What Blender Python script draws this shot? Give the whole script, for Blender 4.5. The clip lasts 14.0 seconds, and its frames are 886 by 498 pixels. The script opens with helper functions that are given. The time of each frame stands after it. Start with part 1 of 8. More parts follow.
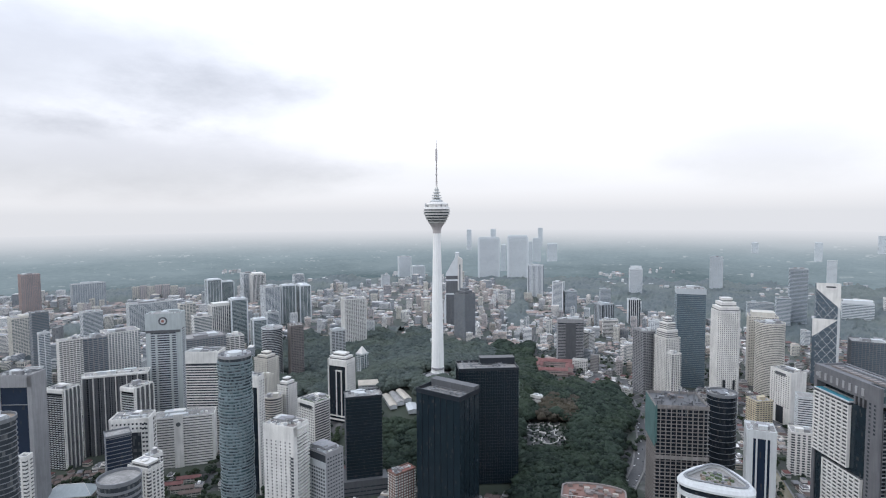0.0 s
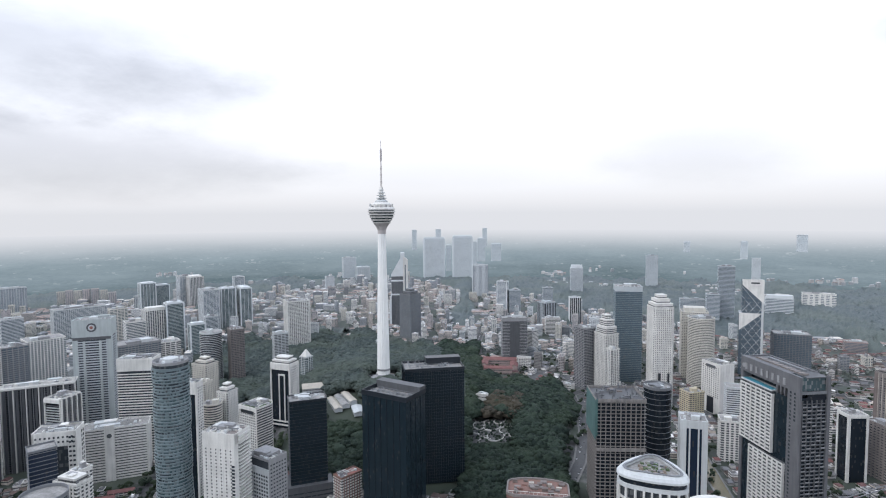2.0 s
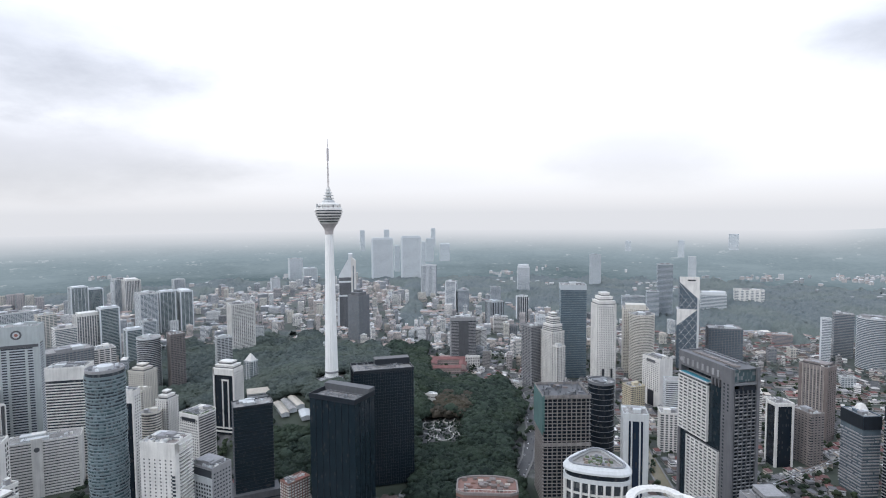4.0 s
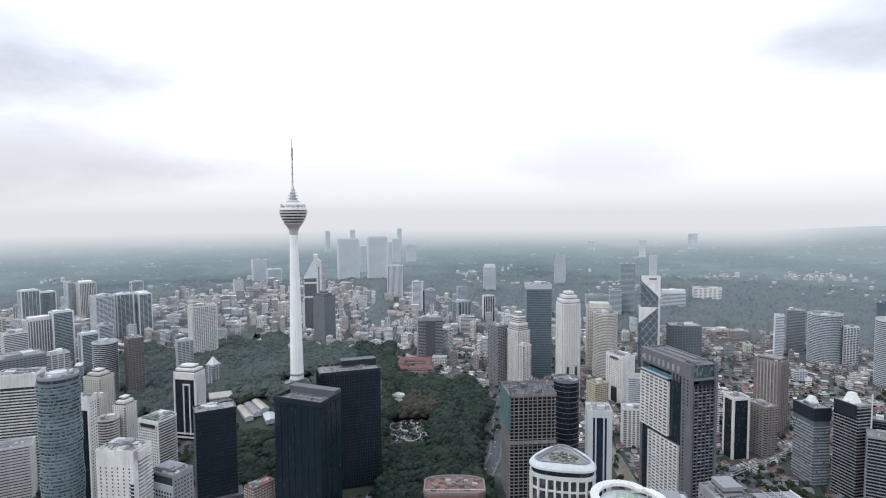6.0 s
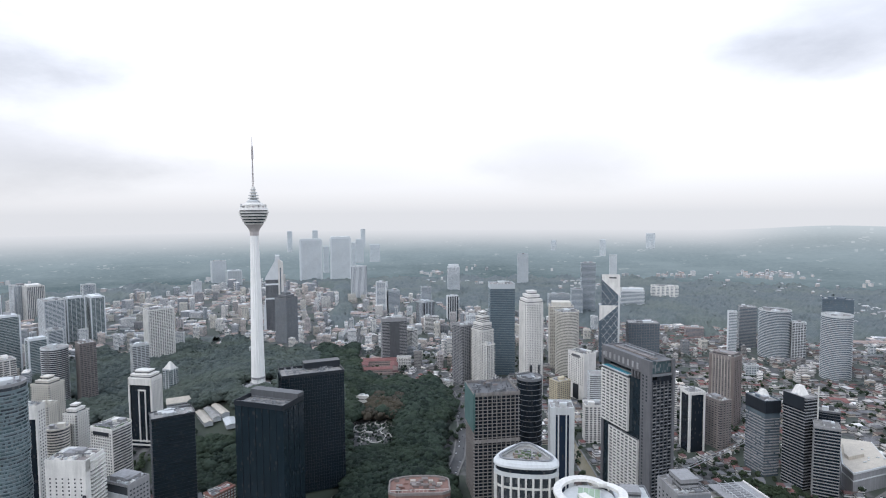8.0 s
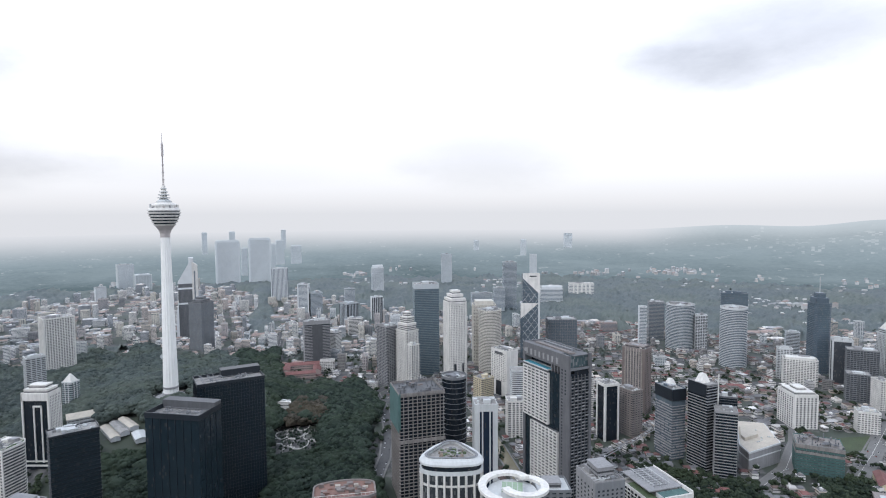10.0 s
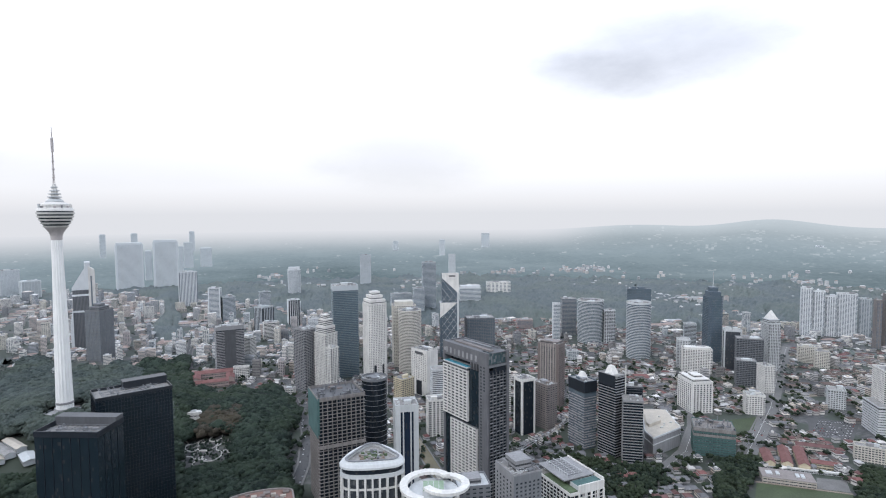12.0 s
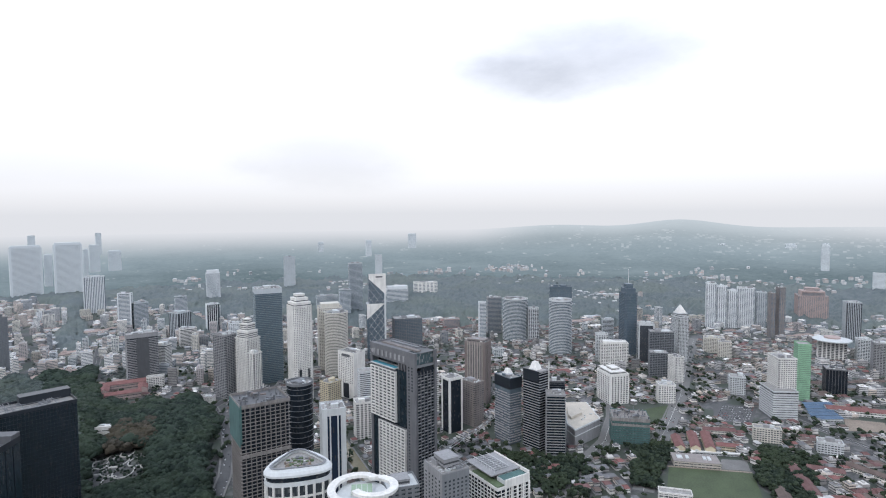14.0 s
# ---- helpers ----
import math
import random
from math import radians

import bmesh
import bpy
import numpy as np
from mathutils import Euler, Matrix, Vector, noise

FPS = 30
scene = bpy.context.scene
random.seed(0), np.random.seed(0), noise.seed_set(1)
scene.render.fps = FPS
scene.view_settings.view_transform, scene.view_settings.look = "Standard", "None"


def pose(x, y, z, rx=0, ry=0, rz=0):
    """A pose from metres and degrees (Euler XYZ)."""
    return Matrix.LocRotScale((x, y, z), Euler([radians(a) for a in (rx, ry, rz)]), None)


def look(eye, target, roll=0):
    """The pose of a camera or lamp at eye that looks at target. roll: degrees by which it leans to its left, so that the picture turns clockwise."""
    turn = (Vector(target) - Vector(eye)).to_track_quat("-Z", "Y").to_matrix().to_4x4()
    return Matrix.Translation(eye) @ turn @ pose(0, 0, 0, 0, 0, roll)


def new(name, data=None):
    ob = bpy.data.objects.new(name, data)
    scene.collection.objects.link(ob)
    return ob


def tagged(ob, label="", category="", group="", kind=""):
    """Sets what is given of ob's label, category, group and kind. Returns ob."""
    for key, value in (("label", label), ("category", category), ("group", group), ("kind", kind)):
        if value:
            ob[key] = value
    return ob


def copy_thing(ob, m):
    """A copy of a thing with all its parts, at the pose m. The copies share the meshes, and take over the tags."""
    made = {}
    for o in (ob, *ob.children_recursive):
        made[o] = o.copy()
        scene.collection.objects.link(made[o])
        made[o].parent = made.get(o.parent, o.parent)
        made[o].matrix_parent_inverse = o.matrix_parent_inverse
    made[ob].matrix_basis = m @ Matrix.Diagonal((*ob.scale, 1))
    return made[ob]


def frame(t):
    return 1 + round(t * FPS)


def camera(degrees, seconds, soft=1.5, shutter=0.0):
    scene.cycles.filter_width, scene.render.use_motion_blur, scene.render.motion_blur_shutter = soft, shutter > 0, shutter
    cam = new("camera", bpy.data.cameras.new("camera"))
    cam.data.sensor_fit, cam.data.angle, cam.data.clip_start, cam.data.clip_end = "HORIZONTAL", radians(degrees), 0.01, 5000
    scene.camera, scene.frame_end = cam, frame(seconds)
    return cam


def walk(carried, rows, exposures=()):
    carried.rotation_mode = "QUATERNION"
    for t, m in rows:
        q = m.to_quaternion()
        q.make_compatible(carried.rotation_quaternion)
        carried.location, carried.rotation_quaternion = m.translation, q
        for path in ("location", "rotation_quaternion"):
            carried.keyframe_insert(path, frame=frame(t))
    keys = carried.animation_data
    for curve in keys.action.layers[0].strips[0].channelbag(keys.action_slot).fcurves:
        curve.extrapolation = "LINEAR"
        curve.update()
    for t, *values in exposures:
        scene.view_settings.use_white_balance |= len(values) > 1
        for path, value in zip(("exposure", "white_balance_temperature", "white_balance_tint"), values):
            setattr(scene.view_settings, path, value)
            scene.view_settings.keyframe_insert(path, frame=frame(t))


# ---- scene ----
# The camera hangs in one spot above the city and turns to the right
cam = camera(76.32, 14.0, soft=1.1)
EYE = 350.0
TURN = ((0.0, 0.0), (0.5, 1.36), (1.0, 2.64), (1.5, 4.07), (2.0, 5.57), (2.5, 7.02), (3.0, 8.39), (3.5, 9.66),
        (4.0, 10.80), (5.25, 13.05), (6.5, 14.97), (7.0, 15.74), (7.5, 16.67), (8.0, 17.88), (9.25, 22.6), (10.5, 27.6),
        (11.0, 29.55), (11.5, 31.62), (12.0, 33.82), (12.5, 36.0), (13.0, 37.87), (13.5, 39.58), (14.0, 41.26))
walk(cam, [(t, pose(0, 0, EYE, 90 - 3.66, 0.36, -az)) for t, az in TURN],
     exposures=((0.0, 0.075, 6300, 12.2), (14.0, 0.075, 6300, 12.2)))


# ---- light: an overcast sky with broken grey clouds, and a weak wide sun ----


class Net:
    """Short hand for building a node tree."""

    def __init__(self, tree):
        self.t = tree
        tree.nodes.clear()

    def put(self, value, socket):
        if isinstance(value, bpy.types.NodeSocket):
            self.t.links.new(value, socket)
        else:
            socket.default_value = value

    def node(self, kind, *ins, **named):
        n = self.t.nodes.new(kind)
        for i, v in enumerate(ins):
            if v is not None:
                self.put(v, n.inputs[i])
        for k, v in named.items():
            self.put(v, n.inputs[k.replace("_", " ")])
        return n

    def math(self, op, a, b=0.0, c=0.0, clamp=False):
        n = self.node("ShaderNodeMath", a, b, c)
        n.operation, n.use_clamp = op, clamp
        return n.outputs[0]

    def vmath(self, op, a, b=(0, 0, 0)):
        n = self.node("ShaderNodeVectorMath", a, b)
        n.operation = op
        return n.outputs[0]

    def mix(self, f, a, b, blend="MIX"):
        n = self.t.nodes.new("ShaderNodeMix")
        n.data_type, n.blend_type = "RGBA", blend
        self.put(f, n.inputs[0])
        self.put(a, n.inputs[6])
        self.put(b, n.inputs[7])
        return n.outputs[2]

    def noise(self, vec, scale, detail=4.0, rough=0.55, out=0):
        n = self.node("ShaderNodeTexNoise", Vector=vec, Scale=scale, Detail=detail, Roughness=rough)
        return n.outputs[out]

    def span(self, v, a, b, c=0.0, d=1.0):
        n = self.node("ShaderNodeMapRange", v, a, b, c, d)
        n.interpolation_type = "SMOOTHSTEP"
        return n.outputs[0]


def rgb(r, g, b):
    return (r, g, b, 1.0)


SUN_AZ, SUN_EL = -108.0, 48.0
world = bpy.data.worlds.new("overcast_sky")
scene.world = world
world.use_nodes = True
n = Net(world.node_tree)
way = n.node("ShaderNodeTexCoord").outputs["Generated"]
sep = n.node("ShaderNodeSeparateXYZ", way).outputs
azimuth = n.math("MULTIPLY", n.math("ARCTAN2", sep[0], sep[1]), 57.2958)
height = n.math("MULTIPLY", n.math("ARCSINE", sep[2]), 57.2958)
ramp = n.node("ShaderNodeValToRGB", n.math("DIVIDE", height, 90.0, clamp=True)).outputs[0]
stops = ramp.node.color_ramp.elements
stops[0].position, stops[0].color = 0.0, rgb(0.705, 0.715, 0.728)
stops[1].position, stops[1].color = 1.0, rgb(0.77, 0.895, 1.08)
for at, c in ((0.012, (0.785, 0.788, 0.796)), (0.04, (0.935, 0.942, 0.955)), (0.065, (1.02, 1.03, 1.06)), (0.12, (1.12, 1.15, 1.20)), (0.27, (1.15, 1.22, 1.345)), (0.42, (0.965, 1.075, 1.255))):
    e = stops.new(at)
    e.color = rgb(*c)
wisp = n.noise(n.vmath("MULTIPLY", way, (1.0, 1.0, 2.6)), 3.2, 6.0, 0.6)
fine = n.noise(n.vmath("MULTIPLY", way, (1.0, 1.0, 2.2)), 9.0, 5.0, 0.6)
grey = n.math("ADD", n.math("MULTIPLY", wisp, 1.5), n.math("MULTIPLY", fine, 0.5))
grey = n.math("SUBTRACT", grey, 1.0)
shade = 0.0
for a, h, wa, wh, deep in ((-38, 12.8, 27, 5.2, 0.64), (-31, 5.0, 26, 3.6, 0.52), (-20, 10.6, 12, 3.4, 0.34), (30.5, 5.7, 10, 3.2, 0.30),
                           (55.5, 14.6, 11.5, 4.4, 0.66), (47, 12.6, 12, 2.4, 0.22), (2, 4.2, 18, 1.8, 0.12), (110, 12, 18, 5.0, 0.4),
                           (150, 9, 20, 5.0, 0.3), (-95, 12, 22, 6.0, 0.4), (-150, 10, 24, 5.0, 0.35), (0, 33, 30, 5.0, 0.2)):
    dx = n.math("DIVIDE", n.math("SUBTRACT", azimuth, float(a)), float(wa))
    dy = n.math("DIVIDE", n.math("SUBTRACT", height, float(h)), float(wh))
    d = n.math("ADD", n.math("MULTIPLY", dx, dx), n.math("MULTIPLY", dy, dy))
    d = n.math("SUBTRACT", n.math("ADD", 1.0, n.math("MULTIPLY", grey, 1.1)), d)
    shade = n.math("ADD", shade, n.math("MULTIPLY", n.span(d, -0.5, 1.2), deep))
shade = n.math("MINIMUM", shade, 0.92)
body = n.mix(n.math("SUBTRACT", 1.0, shade), rgb(0.43, 0.44, 0.462), rgb(1, 1, 1))
dark = n.mix(1.0, ramp, body, "MULTIPLY")
sky = n.t.nodes.new("ShaderNodeTexSky")
sky.sky_type, sky.sun_disc = "NISHITA", False
sky.sun_elevation, sky.sun_rotation = radians(SUN_EL), radians(SUN_AZ)
blue = n.node("ShaderNodeBackground", sky.outputs[0], 0.006)
cover = n.node("ShaderNodeBackground", dark, 1.0)
both = n.node("ShaderNodeAddShader", blue.outputs[0], cover.outputs[0])
n.t.links.new(both.outputs[0], n.node("ShaderNodeOutputWorld").inputs[0])

sun = new("sun", bpy.data.lights.new("sun", "SUN"))
sun.data.energy, sun.data.angle, sun.data.color = 1.15, radians(25), (1.0, 0.98, 0.95)
a, e = radians(SUN_AZ), radians(SUN_EL)
sun.matrix_world = look((0, 0, 900), (-900 * math.cos(e) * math.sin(a), -900 * math.cos(e) * math.cos(a), 900 - 900 * math.sin(e)))


# ---- materials ----
def material(name):
    m = bpy.data.materials.new(name)
    m.use_nodes = True
    return m, Net(m.node_tree)


def finish(n, bsdf):
    n.t.links.new(bsdf.outputs[0], n.node("ShaderNodeOutputMaterial").inputs[0])


def painted(name, colour, rough=0.75, wear=0.25, grain=0.35, metal=0.0):
    """Paint, plaster or concrete: blotches, rain streaks down the walls and a small change from thing to thing."""
    m, n = material(name)
    at = n.node("ShaderNodeTexCoord").outputs["Object"]
    streak = n.noise(n.vmath("MULTIPLY", at, (1.0, 1.0, 0.07)), 0.45, 4.0)
    blotch = n.noise(at, grain * 0.2, 5.0)
    fine = n.noise(at, grain * 3.0, 3.0)
    v = n.math("ADD", n.math("MULTIPLY", streak, 0.9), n.math("ADD", n.math("MULTIPLY", blotch, 0.8), n.math("MULTIPLY", fine, 0.3)))
    v = n.span(v, 0.65, 1.35, 1.0 - wear, 1.0)
    change = n.math("ADD", 0.94, n.math("MULTIPLY", n.node("ShaderNodeObjectInfo").outputs["Random"], 0.1))
    v = n.math("MULTIPLY", v, change)
    c = n.mix(1.0, rgb(*colour), n.node("ShaderNodeCombineXYZ", v, v, n.math("MULTIPLY", v, 0.985)).outputs[0], "MULTIPLY")
    b = n.node("ShaderNodeBsdfPrincipled", Base_Color=c, Roughness=rough, Metallic=metal)
    bump = n.node("ShaderNodeBump", Strength=0.25, Distance=0.05, Height=fine)
    n.t.links.new(bump.outputs[0], b.inputs["Normal"])
    finish(n, b)
    return m


def glazed(name, colour, light=0.12, lit=0.25, rough=0.12, mirror=0.0, cell=(1.6, 1.6, 3.4)):
    """Window glass: panes with a slightly different tone each, some with pale blinds behind them."""
    m, n = material(name)
    at = n.node("ShaderNodeTexCoord").outputs["Object"]
    pane = n.vmath("FLOOR", n.vmath("DIVIDE", at, cell))
    w = n.node("ShaderNodeTexWhiteNoise", pane)
    w.noise_dimensions = "3D"
    blind = n.span(w.outputs["Value"], 1.0 - lit, 1.0)
    patch = n.span(n.noise(at, 0.05, 3.0), 0.3, 0.7)
    c = n.mix(n.math("MULTIPLY", blind, 0.85), rgb(*colour), rgb(light, light * 1.02, light * 1.03))
    c = n.mix(n.math("MULTIPLY", patch, 0.35), c, rgb(*[v * 0.55 for v in colour]))
    r = n.span(w.outputs["Value"], 0.0, 1.0, rough * 0.7, rough * 1.6)
    b = n.node("ShaderNodeBsdfPrincipled", Base_Color=c, Roughness=r, Metallic=mirror, IOR=1.5)
    wave = n.node("ShaderNodeBump", Strength=0.12, Distance=0.2, Height=n.noise(at, 0.4, 2.0))
    n.t.links.new(wave.outputs[0], b.inputs["Normal"])
    finish(n, b)
    return m


def leafy(name, dark, pale, sheen=0.0, scale=1.0, gloss=0.12):
    """Foliage in tones that change from crown to crown and from leaf clump to leaf clump."""
    m, n = material(name)
    at = n.node("ShaderNodeNewGeometry")
    each = at.outputs["Random Per Island"]
    spots = n.noise(at.outputs["Position"], 0.3 * scale, 4.0, 0.6)
    wide = n.noise(at.outputs["Position"], 0.012 * scale, 3.0)
    f = n.math("ADD", n.math("MULTIPLY", each, 0.45), n.math("MULTIPLY", spots, 0.55))
    c = n.mix(n.span(f, 0.2, 0.8), rgb(*dark), rgb(*pale))
    c = n.mix(n.math("MULTIPLY", n.span(wide, 0.4, 0.65), 0.5), c, rgb(pale[0] * 1.05, pale[1] * 1.02, pale[2] * 0.8))
    b = n.node("ShaderNodeBsdfPrincipled", Base_Color=c, Roughness=0.7, Specular_IOR_Level=gloss, Sheen_Weight=sheen, Sheen_Roughness=0.4, Sheen_Tint=rgb(0.9, 0.95, 0.95))
    bump = n.node("ShaderNodeBump", Strength=1.0, Distance=2.2, Height=n.noise(at.outputs["Position"], 0.5 * scale, 5.0, 0.7))
    n.t.links.new(bump.outputs[0], b.inputs["Normal"])
    finish(n, b)
    return m


def tiled(name, colour, rough=0.8):
    """Roof tiles or sheet in courses, faded in patches; each roof its own tone."""
    m, n = material(name)
    g = n.node("ShaderNodeNewGeometry")
    at = g.outputs["Position"]
    each = g.outputs["Random Per Island"]
    fade = n.noise(at, 0.12, 5.0)
    c = n.mix(n.span(fade, 0.3, 0.75), rgb(*colour), rgb(*[min(0.6, v * 1.35 + 0.02) for v in colour]))
    c = n.mix(n.math("MULTIPLY", each, 0.5), c, rgb(*[v * 0.6 for v in colour]))
    b = n.node("ShaderNodeBsdfPrincipled", Base_Color=c, Roughness=rough)
    rows = n.math("FRACT", n.math("MULTIPLY", n.node("ShaderNodeSeparateXYZ", at).outputs[2], 3.0))
    bump = n.node("ShaderNodeBump", Strength=0.4, Distance=0.1, Height=rows)
    n.t.links.new(bump.outputs[0], b.inputs["Normal"])
    finish(n, b)
    return m


def town(name, colours, scale):
    """Many walls of one town: each block its own paint."""
    m, n = material(name)
    g = n.node("ShaderNodeNewGeometry")
    ramp = n.node("ShaderNodeValToRGB", g.outputs["Random Per Island"]).outputs[0]
    el = ramp.node.color_ramp.elements
    ramp.node.color_ramp.interpolation = "CONSTANT"
    el[0].color, el[1].color, el[1].position = rgb(*colours[0]), rgb(*colours[-1]), (len(colours) - 1) / len(colours)
    for i, c in enumerate(colours[1:-1], 1):
        el.new(i / len(colours)).color = rgb(*c)
    dirt = n.span(n.noise(g.outputs["Position"], scale, 5.0), 0.3, 0.7, 0.78, 1.0)
    c = n.mix(1.0, ramp, n.node("ShaderNodeCombineXYZ", dirt, dirt, dirt).outputs[0], "MULTIPLY")
    finish(n, n.node("ShaderNodeBsdfPrincipled", Base_Color=c, Roughness=0.8))
    return m


WALL = {
    "white": painted("white_paint", (0.765, 0.75, 0.72), wear=0.28),
    "shell": painted("bright_white_concrete", (0.86, 0.86, 0.85), wear=0.1),
    "cream": painted("cream_paint", (0.66, 0.63, 0.57), wear=0.25),
    "beige": painted("beige_stone", (0.50, 0.46, 0.41), wear=0.25),
    "grey": painted("grey_concrete", (0.32, 0.32, 0.33), wear=0.3),
    "pale": painted("pale_grey_panel", (0.58, 0.60, 0.61), wear=0.2),
    "mid": painted("mid_grey_panel", (0.20, 0.21, 0.225), wear=0.25),
    "steel": painted("dark_grey_panel", (0.11, 0.115, 0.125), wear=0.3, rough=0.5),
    "black": painted("black_panel", (0.021, 0.027, 0.036), wear=0.3, rough=0.35),
    "brown": painted("brown_brick", (0.195, 0.163, 0.153), wear=0.3),
    "stone": painted("grey_stone", (0.15, 0.152, 0.163), wear=0.3),
    "blush": painted("pinkish_concrete", (0.52, 0.48, 0.475), wear=0.2),
    "taupe": painted("taupe_stone", (0.27, 0.24, 0.23), wear=0.3),
    "pink": painted("faded_pink_render", (0.42, 0.33, 0.31), wear=0.25),
    "yellow": painted("yellow_render", (0.62, 0.545, 0.40), wear=0.25),
    "russet": painted("russet_brick", (0.25, 0.145, 0.12), wear=0.3),
    "raw": painted("raw_concrete", (0.285, 0.265, 0.255), wear=0.45, grain=0.6),
    "teal": painted("teal_panel", (0.165, 0.22, 0.24), wear=0.3, rough=0.4),
    "seafoam": painted("seafoam_ledge", (0.31, 0.37, 0.39), wear=0.2, rough=0.5),
    "mint": painted("pale_mint_panel", (0.46, 0.50, 0.505), wear=0.2),
    "sage": painted("sage_green_glazing", (0.26, 0.37, 0.25), wear=0.25, rough=0.3),
    "slate": painted("slate_blue_panel", (0.10, 0.135, 0.17), wear=0.2, rough=0.4),
    "jade": painted("jade_netting", (0.085, 0.165, 0.16), wear=0.4, rough=0.9),
    "net": painted("green_netting", (0.26, 0.45, 0.30), wear=0.3, rough=0.9),
    "blue": painted("blue_roof_sheet", (0.10, 0.165, 0.26), wear=0.4),
    "red": painted("red_roof_sheet", (0.33, 0.14, 0.115), wear=0.3),
    # The next four are paled for haze, mainly on outer and distant towers.
    "haze_grey": painted("hazy_blue_grey", (0.47, 0.505, 0.53), wear=0.12),
    "haze_dim": painted("hazed_dim_white", (0.46, 0.495, 0.52), wear=0.08),
    "haze_white": painted("hazed_white", (0.62, 0.655, 0.675), wear=0.08),
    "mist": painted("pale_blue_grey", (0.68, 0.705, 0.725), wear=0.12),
    "sand": painted("sand_roof_coating", (0.55, 0.50, 0.43), wear=0.25),
    "deck": painted("roof_deck", (0.36, 0.35, 0.34), wear=0.5, grain=0.5),
    "turf": painted("roof_garden", (0.12, 0.17, 0.09), wear=0.5, grain=1.0),
    "soil": painted("bare_earth", (0.29, 0.235, 0.19), wear=0.4, grain=0.3),
}
GLASS = {
    "dark": glazed("dark_glass", (0.045, 0.053, 0.062), light=0.16, lit=0.35),
    "black": glazed("black_glass", (0.013, 0.019, 0.027), light=0.06, lit=0.12),
    "ink": glazed("ink_blue_glass", (0.018, 0.031, 0.041), light=0.07, lit=0.08, mirror=0.18),
    "navy": glazed("navy_glass", (0.022, 0.034, 0.060), light=0.06, lit=0.06, mirror=0.1),
    "teal": glazed("teal_glass", (0.075, 0.115, 0.125), light=0.30, lit=0.4, mirror=0.15, cell=(1.5, 1.5, 3.6)),
    "grey": glazed("grey_glass", (0.07, 0.078, 0.09), light=0.14, lit=0.15, mirror=0.1),
    # This glass and the next are lightened to hold haze on far fronts.
    "haze_grey": glazed("hazed_blue_grey_glass", (0.20, 0.235, 0.265), light=0.34, lit=0.3, mirror=0.1),
    "haze_pale": glazed("hazed_pale_glass", (0.46, 0.495, 0.515), light=0.54, lit=0.3, rough=0.3),
    "sky": glazed("sky_blue_glass", (0.14, 0.18, 0.21), light=0.22, lit=0.15, mirror=0.2),
    "azure": glazed("azure_blue_glass", (0.125, 0.165, 0.20), light=0.24, lit=0.15, mirror=0.2),
    "room": glazed("shaded_rooms", (0.046, 0.049, 0.054), light=0.22, lit=0.38, rough=0.4),
}
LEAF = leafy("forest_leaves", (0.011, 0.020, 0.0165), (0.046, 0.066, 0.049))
# Paler copy of the forest leaves, lightened for haze.
LEAF_HILL_HAZED = leafy("hazed_hill_leaves", (0.032, 0.047, 0.045), (0.078, 0.100, 0.092), gloss=0.3)
LEAF_TOWN = leafy("town_tree_leaves", (0.012, 0.021, 0.016), (0.050, 0.068, 0.043))
# Leaves of the outer trees, with haze put into their colour.
LEAF_MID_HAZED = leafy("hazed_outer_leaves", (0.058, 0.076, 0.074), (0.105, 0.125, 0.118), sheen=0.1, scale=0.6, gloss=0.5)
BROWN_LEAF = leafy("dry_brown_leaves", (0.038, 0.036, 0.028), (0.085, 0.074, 0.058))
# Leaves of the far woods, greyed and paled to carry haze.
LEAF_FAR_HAZED = leafy("hazed_far_leaves", (0.060, 0.080, 0.084), (0.112, 0.138, 0.140), scale=0.35, gloss=0.5)
TILE = tiled("terracotta_tiles", (0.105, 0.075, 0.064))
RUST = tiled("red_tiles", (0.17, 0.073, 0.066))
SLATE = tiled("grey_roof_sheet", (0.14, 0.14, 0.145))
MAROON = tiled("maroon_tiles", (0.125, 0.062, 0.058))
TOWN = town("town_walls", ((0.74, 0.71, 0.67), (0.52, 0.50, 0.475), (0.80, 0.785, 0.76), (0.36, 0.35, 0.34), (0.60, 0.53, 0.46), (0.55, 0.54, 0.53), (0.28, 0.27, 0.26)), 0.1)
# Outer walls and roofs: town colours with haze mixed into them.
TOWN_HAZED = town("hazed_outer_walls", ((0.80, 0.79, 0.77), (0.55, 0.55, 0.55), (0.78, 0.74, 0.69), (0.36, 0.37, 0.385), (0.66, 0.58, 0.52), (0.84, 0.83, 0.81), (0.52, 0.46, 0.42), (0.72, 0.68, 0.62), (0.44, 0.455, 0.47)), 0.05)
BRICK_HAZED = tiled("hazed_red_roofs", (0.29, 0.225, 0.20))
SLATE_HAZED = tiled("hazed_grey_roofs", (0.32, 0.325, 0.33))
SUBURB_HAZED = town("hazed_suburb_walls", ((0.52, 0.53, 0.53), (0.40, 0.41, 0.42), (0.58, 0.58, 0.57), (0.33, 0.345, 0.35), (0.54, 0.52, 0.50), (0.47, 0.44, 0.425), (0.58, 0.575, 0.57)), 0.05)



